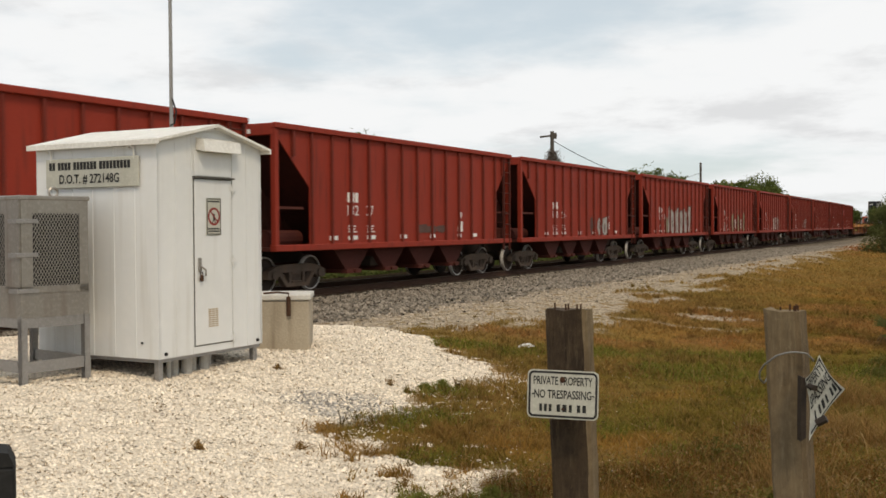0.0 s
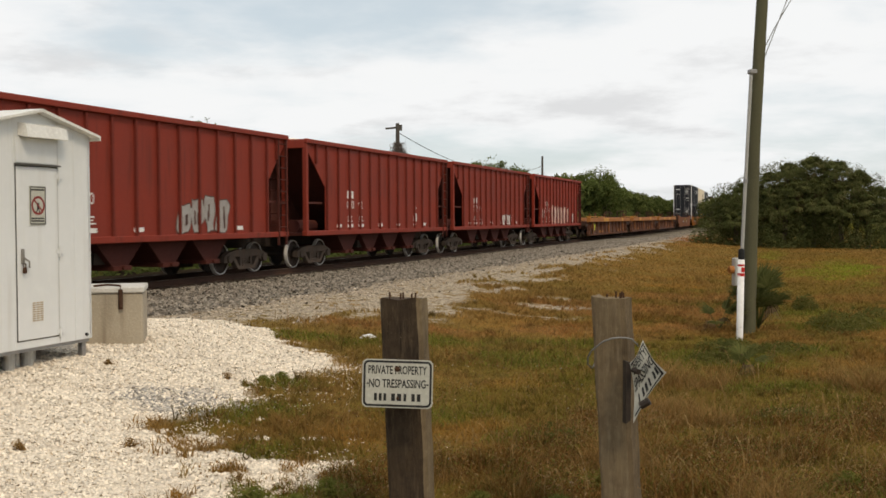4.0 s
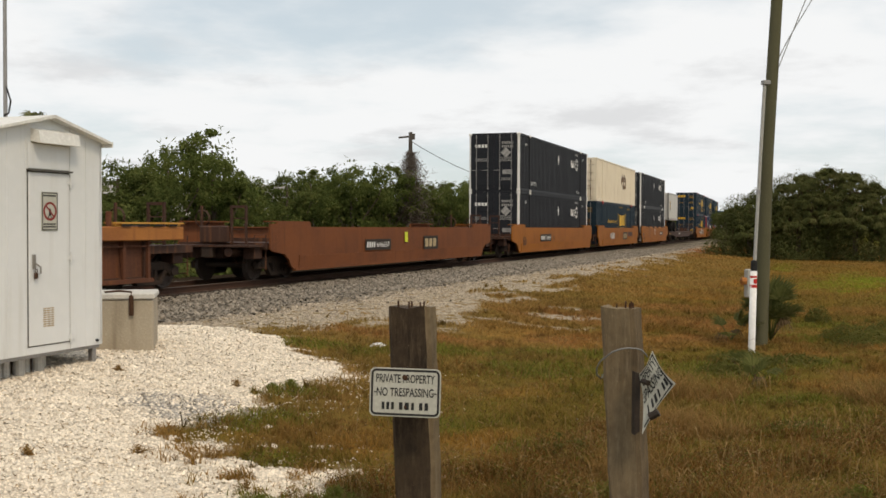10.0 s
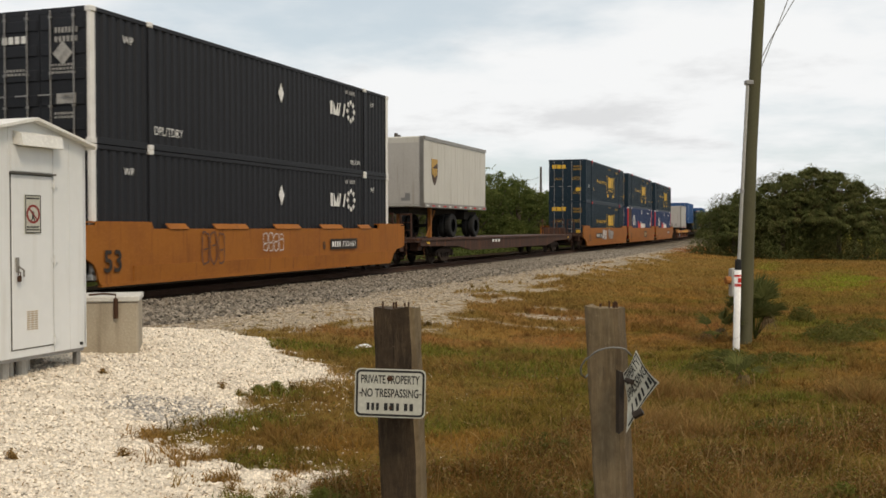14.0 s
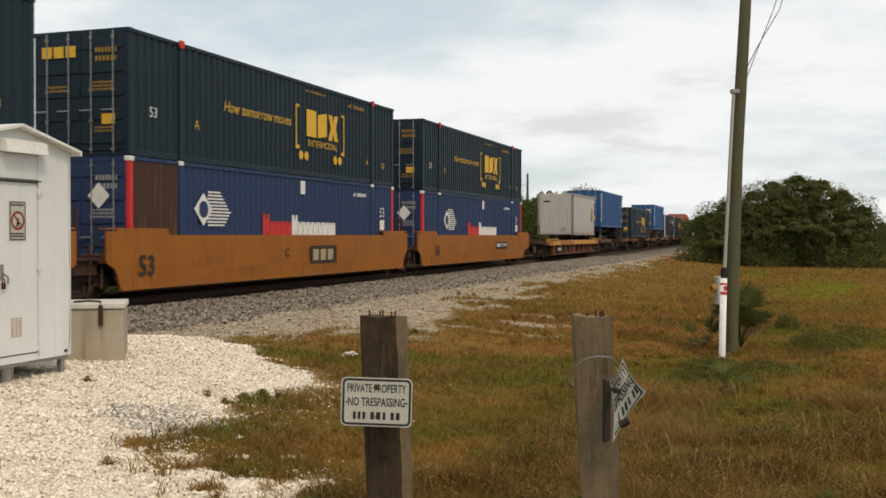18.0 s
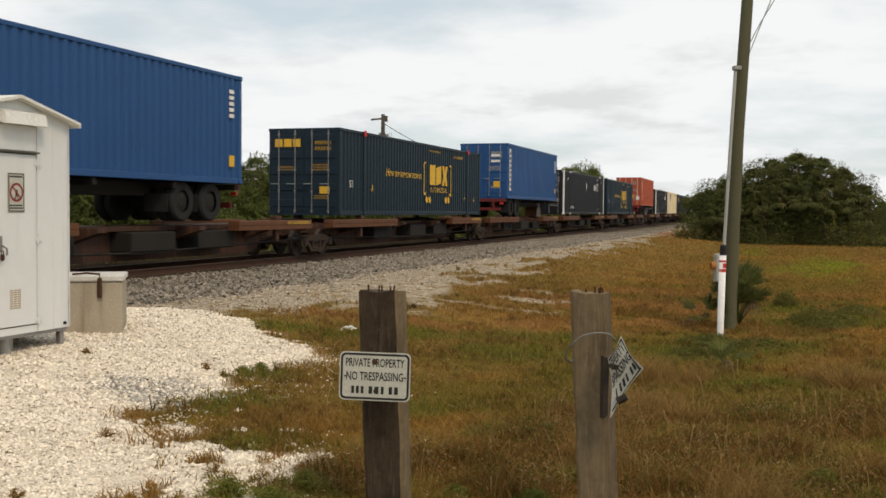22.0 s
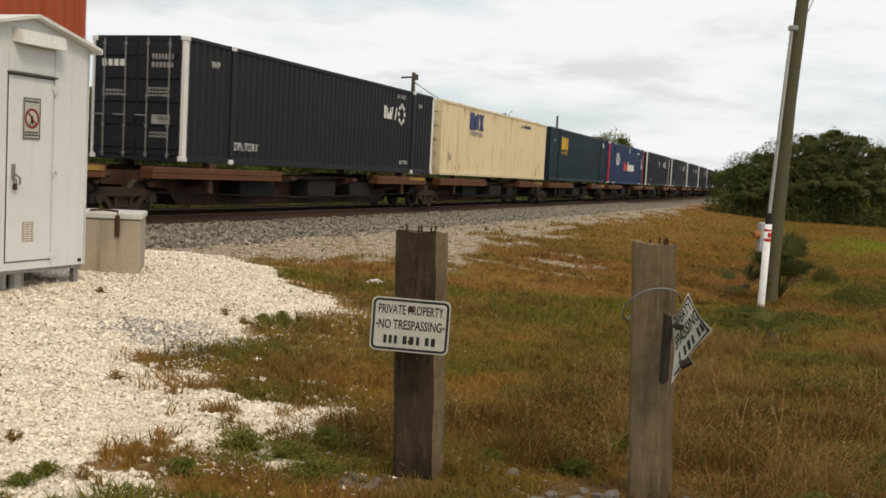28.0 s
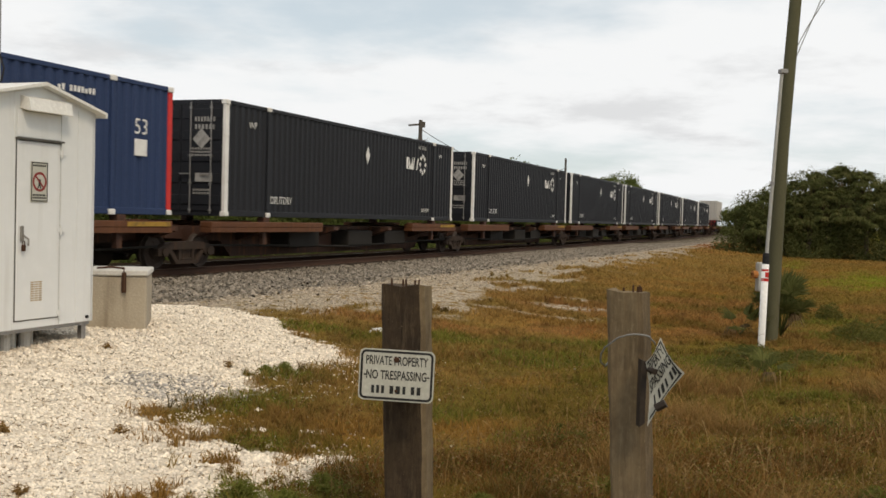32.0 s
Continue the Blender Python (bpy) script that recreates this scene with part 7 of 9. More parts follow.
    part("eyelet", Build().lathe([(-0.01, 0.04), (0.0, 0.055), (0.01, 0.04), (0.0, 0.03), (-0.01, 0.04)], (0.34, 0.03, Z1 + 0.05), "y", 12), M["alum"], h)


cooling_cabinet()


def concrete_vault():
    h = thing("concrete_cable_vault", "stained square concrete cable vault with a hinged lid", "cable vault", m=pose(-2.30, 11.62, 0, 0, 0, 5))
    part("vault_body", Build().box(0, 0.62, 0, 0.72, 0.25, 1.02, 0.02), M["conc"], h)
    part("lid", Build().box(-0.015, 0.635, -0.02, 0.74, 1.02, 1.085, 0.012), M["conc_l"], h, "pale concrete lid")
    part("hasp", Build().box(0.36, 0.41, -0.034, -0.02, 0.84, 1.06, 0.004).tube([(0.1, 0.02, 1.10), (0.25, 0.06, 1.11), (0.38, 0.02, 1.10), (0.385, -0.03, 1.05), (0.385, -0.035, 0.86)], 0.012, 6), M["rusty"], h, "rusty chain and hasp")


concrete_vault()


# ---------------------------------------------------------------- sawn tie posts and their signs
def tie_post(name, label, base, top, w, dp, turn, m_face, m_side, seed):
    r = random.Random(seed)
    h = thing(name, label, "post", "old tie posts", pose(base[0], base[1], 0, 0, 0, turn))
    c, s = math.cos(radians(-turn)), math.sin(radians(-turn))
    lx, ly = top[0] - base[0], top[1] - base[1]
    lean = (lx * c - ly * s, lx * s + ly * c)
    z0, z1 = zat(*base) - 0.25, top[2]
    v, f = [], []
    n = 13
    ring = [(-w / 2 + 0.018, -dp / 2), (0.0, -dp / 2 - 0.003), (w / 2 - 0.022, -dp / 2), (w / 2, -dp / 2 + 0.022), (w / 2 + 0.002, 0), (w / 2, dp / 2 - 0.02), (w / 2 - 0.02, dp / 2), (-w / 2 + 0.02, dp / 2), (-w / 2, dp / 2 - 0.02), (-w / 2, -dp / 2 + 0.018)]
    k = len(ring)
    for i in range(n):
        t = i / (n - 1)
        for x, y in ring:
            j = 0.0035
            v.append((x + lean[0] * t + r.uniform(-j, j), y + lean[1] * t + r.uniform(-j, j), z0 + (z1 - z0) * t + (r.uniform(-0.012, 0.010) if i == n - 1 else 0)))
    for i in range(n - 1):
        f += [(k * i + j, k * i + (j + 1) % k, k * i + k + (j + 1) % k, k * i + k + j) for j in range(k)]
    f += [tuple(range(k - 1, -1, -1)), tuple(range(k * (n - 1), k * n))]
    me = Build().add(v, f).mesh("timber")
    me.materials.append(m_face)
    me.materials.append(m_side)
    # faces turned towards +x take m_side, all others m_face
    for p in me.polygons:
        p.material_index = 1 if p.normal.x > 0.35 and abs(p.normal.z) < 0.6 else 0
    part("timber", me, None, h)
    for i in range(5):
        x, y = lean[0] + r.uniform(-0.36, 0.36) * w, lean[1] + r.uniform(-0.35, 0.1) * dp
        part("spike", Build().tube([(x, y, z1 - 0.02), (x + r.uniform(-0.006, 0.006), y, z1 + r.uniform(0.018, 0.034))], 0.006, 6), M["rusty"], h)
    return h


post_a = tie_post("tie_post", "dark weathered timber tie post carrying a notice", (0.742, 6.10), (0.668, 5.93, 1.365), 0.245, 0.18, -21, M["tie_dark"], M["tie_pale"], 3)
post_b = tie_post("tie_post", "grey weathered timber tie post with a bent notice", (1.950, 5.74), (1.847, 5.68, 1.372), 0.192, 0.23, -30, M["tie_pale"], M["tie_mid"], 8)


def rounded(w, hh, r, n=5):
    pts = []
    for cx, cz, a0 in ((w / 2 - r, hh / 2 - r, 0), (-w / 2 + r, hh / 2 - r, 90), (-w / 2 + r, -hh / 2 + r, 180), (w / 2 - r, -hh / 2 + r, 270)):
        pts += [(cx + r * math.cos(radians(a0 + 90 * k / n)), cz + r * math.sin(radians(a0 + 90 * k / n))) for k in range(n + 1)]
    return pts


def notice_a():
    W, H = 0.405, 0.275
    h = thing("warning_sign", "white metal no trespassing sign nailed to a post", "sign", m=pose(0.612, 5.748, 0.888) @ pose(0, 0, 0, -2, 1.2, -13))
    part("sheet", Build().prism(rounded(W, H, 0.03), "y", -0.002, 0.002), M["sign"], h)
    edge = Build()
    a, b = rounded(W - 0.014, H - 0.014, 0.028), rounded(W - 0.038, H - 0.038, 0.018)
    n = len(a)
    edge.add([(x, -0.0035, z) for x, z in a + b], [(i, (i + 1) % n, n + (i + 1) % n, n + i) for i in range(n)])
    part("border", edge, M["ink"], h, "black border line")
    for text, w, z in (("PRIVATE PROPERTY", 0.335, 0.055), ("NO TRESPASSING", 0.325, -0.022)):
        part("lettering", lettering(text, 0.047, w, 0.022), M["ink"], h, at=pose(-w / 2, -0.0035, z))
    for x in (-0.188 + 0.012, 0.166):
        part("dash", Build().box(0, 0.012, -0.0035, -0.002, -0.004, 0.004), M["ink"], h, at=pose(x, 0, -0.002))
    # the owner's name as plain bars
    x = -0.132
    for k, w in enumerate((0.020, 0.020, 0.020, 0.0, 0.026, 0.030, 0.020, 0.0, 0.024, 0.026)):
        if w:
            part("name_bar", Build().box(0, w * 0.78, -0.0035, -0.002, 0, 0.042), M["ink"], h, at=pose(x, 0, -0.098))
        x += w + 0.007 if w else 0.018
    for x, z, r in ((-0.003, 0.084, 0.017), (0.002, -0.083, 0.009)):
        part("nail", Build().lathe([(-0.010, 0.0), (-0.008, r * 0.7), (-0.002, r)], (x, 0, z), "y", 9), M["rusty"], h, "rusty nail head with bruised metal")


notice_a()


def notice_b():
    """A sign on the post's flank, folded out towards the track and curled at its free corner."""
    h = thing("warning_sign", "bent white metal warning sign hanging off a post", "sign", m=pose(0, 0, 0))
    A, B, C, D = Vector((1.940, 5.40, 1.152)), Vector((2.032, 5.28, 0.987)), Vector((1.886, 5.40, 0.692)), Vector((1.876, 5.43, 1.020))
    n = 12

    def at(u, v, off=0.0):
        top, bot = D.lerp(A, u), C.lerp(B, u)
        p = top.lerp(bot, v)
        curl = 0.030 * math.sin(math.pi * u) * (0.5 - v) - 0.022 * math.sin(math.pi * v) * (1 - u)
        nrm = (A - D).cross(C - D).normalized()
        if nrm.y > 0:
            nrm = -nrm
        # waists along the edges
        mid = (A + B + C + D) / 4
        p = p + (mid - p) * 0.15 * (math.sin(math.pi * u) * abs(2 * v - 1) ** 3 + math.sin(math.pi * v) * abs(2 * u - 1) ** 3)
        return p + nrm * (curl + off)

    def sheet(u0, u1, v0, v1, off, k=n):
        b = Build()
        v = [at(u0 + (u1 - u0) * i / k, v0 + (v1 - v0) * j / k, off) for i in range(k + 1) for j in range(k + 1)]
        return b.add(v, [((k + 1) * i + j, (k + 1) * i + j + 1, (k + 1) * (i + 1) + j + 1, (k + 1) * (i + 1) + j) for i in range(k) for j in range(k)])
    part("sheet", sheet(0, 1, 0, 1, 0.0), M["sign"], h, smooth=True)
    part("sheet_back", sheet(0, 1, 0, 1, -0.003), M["galv"], h, smooth=True)
    for u0, u1, v0, v1 in ((0.05, 0.97, 0.025, 0.065), (0.05, 0.97, 0.925, 0.965), (0.92, 0.965, 0.025, 0.965)):
        part("border", sheet(u0, u1, v0, v1, 0.002, 6), M["ink"], h)
    # the ends of its three lines, the lower one as plain bars
    for text, v0, v1, u0, u1 in (("OPERTY", 0.09, 0.29, 0.12, 0.90), ("SPASSING", 0.36, 0.58, 0.08, 0.93)):
        me = lettering(text, 1.0, 1.0, 0.02).copy()
        for q in me.vertices:
            q.co = at(u0 + (u1 - u0) * q.co.x, v1 - (v1 - v0) * q.co.z, 0.0025)
        part("lettering", me, M["ink"], h)
    for k, (a, w) in enumerate(((0.20, 0.06), (0.34, 0.08), (0.45, 0.10), (0.58, 0.07), (0.74, 0.08), (0.84, 0.09))):
        part("name_bar", sheet(a, a + w * 0.72, 0.67, 0.86, 0.0025, 2), M["ink"], h)
    part("bracket", Build().prism([(1.856, 0.68), (1.884, 0.70), (1.888, 1.02), (1.858, 1.03)], "y", 5.44, 5.50).tube([(1.89, 5.41, 0.985), (1.905, 5.36, 0.98)], 0.016, 8).tube([(1.92, 5.38, 0.79), (1.965, 5.36, 0.82)], 0.022, 8), M["plate"], h, "dark rusty iron strap and bolts")


notice_b()

_cab = thing("wire_cable", "loop of grey steel cable slung round a post", "cable", build=Build().tube([(1.80, 5.86, 0.96), (1.746, 5.73, 0.953), (1.703, 5.67, 0.985), (1.692, 5.63, 1.03), (1.700, 5.58, 1.075), (1.749, 5.51, 1.135), (1.79, 5.49, 1.152), (1.827, 5.48, 1.158), (1.87, 5.48, 1.155), (1.905, 5.49, 1.147), (1.950, 5.53, 1.112), (1.985, 5.62, 1.09)], 0.0048, 7), material=M["wire"], smooth=True)

# black bollard by the road edge
_bz = zat(-2.02, 4.35)
_bo = thing("bollard", "black square bollard standing in white gravel", "bollard", m=pose(-2.04, 4.36, 0, 0, 0, 22))
part("bollard_body", Build().box(-0.11, 0.11, -0.11, 0.11, _bz - 0.2, 0.82, 0.015).prism([(-0.11, 0.82), (0.11, 0.82), (0.085, 0.88), (-0.05, 0.90)], "y", -0.105, 0.105), M["rubber"], _bo)
part("reflector", Build().box(-0.04, 0.04, -0.116, -0.111, 0.62, 0.70), M["wire"], _bo)

# litter on the verge
_li = Build().prism([(-0.11, 0.0), (0.04, 0.0), (0.11, 0.015), (0.05, 0.05), (-0.06, 0.04)], "y", -0.035, 0.035)
thing("litter", "crumpled white paper cup lying in the grass", "litter", build=_li, material=M["litter"], m=pose(0.91, 13.51, zat(0.91, 13.51) + 0.01, 0, 0, 12))


# ---------------------------------------------------------------- utility pole, marker and wires
def utility_pole():
    h = thing("utility_pole", "brown treated wooden utility pole with a conduit", "utility pole", m=pose(6.965, 15.25, 0))
    part("pole_shaft", Build().tube([(-0.005, 0, -0.4), (0.0, 0, 0.0), (0.028, 0, 1.29), (0.078, 0, 3.01), (0.20, 0, 5.2), (0.42, 0, 9.6)], [0.108, 0.105, 0.100, 0.094, 0.088, 0.075], 16), M["pole"], h, smooth=True)
    part("cross_arm", Build().box(-0.8, 1.6, -0.14, -0.04, 8.9, 9.02, 0.01), M["pole"], h)
    for k, dx in enumerate((-0.65, 0.05, 0.8, 1.45)):
        part("insulator", Build().lathe([(0, 0.03), (0.03, 0.05), (0.06, 0.03), (0.09, 0.045), (0.12, 0.0)], (dx, -0.09, 9.02), "z", 10), M["conduit"], h)
    for k, (a, b) in enumerate(((1.25, 0.0), (1.42, 0.06))):
        part("service_wire", Build().tube([(0.20, -0.1 + b, 4.30 + 0.1 * k), (0.38, -0.1 + b, 4.75), (0.62 + 0.1 * k, -0.12, 5.35), (0.98 + 0.06 * k, -0.14, 6.5), (a, -0.16, 8.9)], 0.007, 6), M["wire"], h)


utility_pole()


def cable_marker():
    z0 = zat(6.445, 14.4)
    h = thing("cable_marker", "white plastic cable marker with red bands and black cap", "marker post", m=pose(6.445, 14.40, 0))
    part("marker_tube", Build().tube([(-0.003, 0, z0 - 0.2), (0.0, 0, z0), (0.022, 0.0, 1.20)], 0.05, 14), M["pvc"], h, smooth=True)
    for z, hh in ((0.955, 0.045), (1.10, 0.03)):
        part("band", Build().lathe([(0, 0.0515), (hh, 0.0515)], (0.019, 0, z), "z", 14), M["red"], h, "red band")
    part("decal", Build().box(0.0, 0.05, -0.0535, -0.0515, 1.015, 1.085), M["red"], h, "small printed red decal")
    part("cap", Build().lathe([(0, 0.047), (0.12, 0.047), (0.155, 0.04), (0.17, 0.0)], (0.024, 0, 1.195), "z", 14), M["rubber"], h, "black cap")


cable_marker()


def riser():
    h = thing("cable_riser", "grey metal conduit riser with a small box", "conduit", m=pose(6.74, 15.10, 0))
    part("conduit", Build().tube([(-0.02, 0, -0.25), (0.0, 0, 0.32), (0.05, 0, 1.36), (0.128, 0, 3.0), (0.182, 0, 4.04)], 0.026, 10), M["conduit"], h)
    part("collar", Build().tube([(0.098, 0, 2.35), (0.101, 0, 2.41)], 0.034, 10), M["galv"], h)
    part("head", Build().box(0.14, 0.26, -0.05, 0.05, 4.02, 4.09, 0.01), M["galv"], h)
    part("junction_box", Build().box(-0.135, -0.02, -0.16, -0.03, 0.77, 1.20, 0.012), M["conduit"], h)
    part("hub", Build().lathe([(-0.08, 0.03), (-0.07, 0.06), (0.0, 0.06)], (-0.135, -0.10, 1.02), "x", 10), M["chord"], h)


riser()


# ---------------------------------------------------------------- far poles and houses
def far_pole(x, y, top, arm, label, vine=False):
    h = thing("far_utility_pole", label, "utility pole", "poles beyond the line", pose(x, y, 0))
    part("pole_shaft", Build().tube([(0, 0, -0.3), (0, 0, top)], [0.17, 0.12], 10), M["pole_far"], h)
    if arm:
        part("cross_arm", Build().tube([(0.12, 0, top - 0.25), (-0.75, 0, top - 0.35)], 0.06, 6).box(-0.1, 0.28, -0.1, 0.1, top - 0.45, top - 0.1), M["pole_far"], h)
    return h


far_pole(5.9, 64.3, 7.75, True, "grey wooden pole with a short arm among trees")
far_pole(27.3, 116.5, 8.9, False, "thin grey wooden pole beyond the trees")
_wire = Build()
_wire.tube([Vector((5.9, 64.3, 7.2)).lerp(Vector((27.3, 116.5, 7.8)), k / 16) - Vector((0, 0, 3.2 * (k / 16) * (1 - k / 16) * 2)) for k in range(17)], 0.022, 5)
thing("overhead_wire", "sagging dark overhead wire between far poles", "wire", build=_wire, material=M["ink"])


def far_house(x, y, turn, w, d, eave, ridge, label):
    h = thing("far_house", label, "house", "houses beyond the line", pose(x, y, 0, 0, 0, turn))
    part("wall", Build().box(-w / 2, w / 2, -d / 2, d / 2, -0.2, eave), M["plaster"], h)
    part("roof", Build().prism([(-d / 2 - 0.4, eave - 0.1), (d / 2 + 0.4, eave - 0.1), (0, ridge)], "x", -w / 2 - 0.4, w / 2 + 0.4), M["roofing"], h)
    for k in range(3):
        wi = part("window", Build().box(-0.5, 0.5, -0.05, 0.05, 1.0, 2.2), M["plaster"], h, at=pose(-w / 2 + w * (k + 0.7) / 3.4, -d / 2 - 0.02, 0))
        part("pane", Build().box(-0.44, 0.44, -0.02, 0.01, 1.06, 2.14), M["glass"], wi, at=pose(0, -0.06, 0))


far_house(-3.4, 73, 12, 12, 8, 3.6, 4.75, "pale house with a grey pitched roof behind trees")
far_house(-11.8, 55, 20, 9, 7, 3.2, 4.2, "white house with a pitched roof behind trees")
far_house(78, 106, -30, 14, 8, 2.6, 3.6, "low white building at the far field edge")


# ---------------------------------------------------------------- plants
def sheet_mesh(name, verts, quads_per, material, smooth=False):
    """Many like pieces: verts (n, k, 3), each with the faces in quads_per."""
    n, k, _ = verts.shape
    me = bpy.data.meshes.new(name)
    sizes = np.array([len(q) for q in quads_per])
    flat = np.concatenate([np.array(q) for q in quads_per])
    idx = (flat[None] + (np.arange(n) * k)[:, None]).ravel()
    tot = np.tile(sizes, n)
    me.vertices.add(n * k); me.loops.add(len(idx)); me.polygons.add(len(tot))
    me.vertices.foreach_set("co", verts.astype(np.float32).ravel())
    me.loops.foreach_set("vertex_index", idx.astype(np.int32))
    me.polygons.foreach_set("loop_start", np.concatenate([[0], np.cumsum(tot)[:-1]]).astype(np.int32))
    me.update(calc_edges=True)
    me.materials.append(material)
    return me


def leaves(rng, centres, normals, length, width):
    """Lozenge leaves at the centres, each lying across its normal with a random turn."""
    n = len(centres)
    nr = normals + rng.normal(0, 0.55, (n, 3))
    nr /= np.linalg.norm(nr, axis=1)[:, None]
    t = np.cross(nr, rng.normal(0, 1, (n, 3)))
    t /= np.linalg.norm(t, axis=1)[:, None]
    b = np.cross(nr, t)
    L, W = (length * rng.uniform(0.6, 1.25, n))[:, None], (width * rng.uniform(0.6, 1.25, n))[:, None]
    return np.stack([centres - t * L * 0.5, centres + b * W * 0.5 - nr * W * 0.15, centres + t * L * 0.5, centres - b * W * 0.5 - nr * W * 0.15], 1)


def crown_points(rng, blobs, per_area):
    cs, ns = [], []
    for cx, cy, cz, r, rz in blobs:
        n = int(4 * math.pi * r * rz * per_area)
        d = rng.normal(0, 1, (n, 3))
        d /= np.linalg.norm(d, axis=1)[:, None]
        lump = 1 + 0.22 * (vnoise(d[:, 0] * 3 + cx * 5, d[:, 1] * 3 + d[:, 2] * 2 + cz, 0.8, 2) - 0.5) * 2
        rad = (rng.uniform(0, 1, n) ** 0.35 * 0.5 + 0.55) * lump
        cs.append(np.stack([cx + d[:, 0] * r * rad, cy + d[:, 1] * r * rad, cz + d[:, 2] * rz * rad], 1))
        ns.append(d * 0.8 + np.array([0, 0, 0.5]))
    return np.concatenate(cs), np.concatenate(ns)


def make_tree(seed, hgt, wide, leaf, label, name="tree", clumps=95, per=230, size=0.13, spiky=0.0):
    """A trunk with forked limbs that end in many separate clumps of small leaves round several sub-crowns."""
    rng, r = np.random.default_rng(seed), random.Random(seed)
    t = thing(name, label, "tree", "trees along the line")
    tr = Build()
    tr.tube([(0, 0, -0.4), (0.08, 0.03, hgt * 0.25), (-0.05, 0.08, hgt * 0.5), (0.05, 0, hgt * 0.85)], [0.16, 0.13, 0.09, 0.03], 8)
    heads = [(0.0, 0.0, 0.66, 0.27, 0.30)]
    for k in range(6):
        a = 2 * math.pi * k / 6 + r.uniform(-0.4, 0.4)
        q = r.uniform(0.20, 0.34)
        heads.append((q * math.cos(a), q * math.sin(a), r.uniform(0.34, 0.66), r.uniform(0.17, 0.24), r.uniform(0.20, 0.28)))
    for k in range(5):
        a = 2 * math.pi * k / 5 + 0.4
        heads.append((0.30 * math.cos(a), 0.30 * math.sin(a), 0.18, 0.22, 0.20))
    heads = [(x * wide, y * wide, z * hgt, w * wide, h * hgt) for x, y, z, w, h in heads]
    for x, y, z, w, h in heads[:7]:
        tr.tube([(0, 0, hgt * 0.2), (x * 0.5, y * 0.5, z * 0.7), (x, y, z), (x * 1.2, y * 1.2, z + h * 0.6)], [0.07, 0.05, 0.03, 0.012], 6)
    part("trunk", tr, M["bark"], t)
    cs, ns = [], []
    for k in range(clumps):
        x, y, z, w, h = heads[k % len(heads)]
        d = rng.normal(0, 1, 3)
        d /= np.linalg.norm(d)
        d[2] = abs(d[2]) if rng.uniform() < 0.7 else d[2]
        f = rng.uniform(0.55, 1.08 - 0.33 * abs(d[2]))
        c = np.array([x + d[0] * w * f, y + d[1] * w * f, max(0.2, z + d[2] * h * f)])
        rad = rng.uniform(0.22, 0.46) * wide / 5.5
        p = rng.normal(0, 1, (per, 3))
        p /= np.linalg.norm(p, axis=1)[:, None]
        p = p * (rng.uniform(0, 1, (per, 1)) ** 0.5) * np.array([1.25, 1.25, 0.75]) * rad
        if rng.uniform() < spiky and d[2] > 0.3:
            p = p * np.array([0.55, 0.55, 1.7])
        cs.append(c + p)
        ns.append(p / rad * 0.7 + np.array([0, 0, 0.6]))
    v = leaves(rng, np.concatenate(cs), np.concatenate(ns), size, size * 0.42)
    # shaded inner leaves
    q = 2600
    pick = rng.integers(0, len(heads), q)
    hd = np.array(heads)[pick]
    d = rng.normal(0, 1, (q, 3))
    d /= np.linalg.norm(d, axis=1)[:, None]
    f = rng.uniform(0, 0.85, (q, 1)) ** 0.5
    c = np.stack([hd[:, 0] + d[:, 0] * hd[:, 3] * f[:, 0], hd[:, 1] + d[:, 1] * hd[:, 3] * f[:, 0], np.maximum(0.1, hd[:, 2] + d[:, 2] * hd[:, 4] * f[:, 0])], 1)
    v = np.concatenate([v, leaves(rng, c, d, size * 2.0, size * 0.8)])
    v[..., 2] *= hgt / np.quantile(v[..., 2], 0.9995)
    ob = new("crown", sheet_mesh("crown", v, [(0, 1, 2, 3)], leaf))
    ob.parent = t
    tagged(ob, kind="stuff")
    return t


def palm_fronds(rng, n, stem, leaf, droop, height0, spread=1.0, low=0.1):
    """Fan leaves: each a bunch of narrow leaflets at the end of a stalk."""
    out = []
    for k in range(n):
        a, e = rng.uniform(0, 2 * math.pi), rng.uniform(low, 1.35)
        d = np.array([math.cos(a) * math.cos(e) * spread, math.sin(a) * math.cos(e) * spread, math.sin(e)])
        tip = np.array([0, 0, height0]) + d * stem * rng.uniform(0.7, 1.15)
        side = np.cross(d, [0, 0, 1.0]); side /= np.linalg.norm(side) + 1e-6
        up = np.cross(side, d)
        base = np.array([0, 0, height0])
        out.append([base - side * 0.012, tip - side * 0.008, tip + side * 0.008, base + side * 0.012])
        m = 15
        for j in range(m):
            f = -1.25 + 2.5 * j / (m - 1)
            dd = d * math.cos(f) + side * math.sin(f)
            L = leaf * (1 - 0.25 * abs(f) / 1.25) * rng.uniform(0.85, 1.1)
            w = np.cross(dd, up); w /= np.linalg.norm(w)
            p1 = tip + dd * L * 0.5 + up * 0.02
            p2 = tip + dd * L - np.array([0, 0, droop * L])
            out.append([tip, p1 - w * 0.018 * leaf / 0.45, p2, p1 + w * 0.018 * leaf / 0.45])
    return np.array(out)


_protos = [make_tree(11, 5.6, 5.4, M["leaf"], "dense green broadleaf tree behind the line", spiky=0.15),
           make_tree(12, 5.0, 5.8, M["leaf2"], "dense dark green shrubby tree behind the line", spiky=0.15),
           make_tree(13, 5.4, 4.8, M["leaf"], "leafy green tree with a ragged top", spiky=0.35),
           make_tree(14, 4.2, 5.6, M["leaf2"], "low dark green thicket behind the line"),
           make_tree(15, 5.0, 5.8, M["leaf2"], "distant green tree beyond the line", clumps=60, per=60, size=0.30)]
_r = random.Random(5)
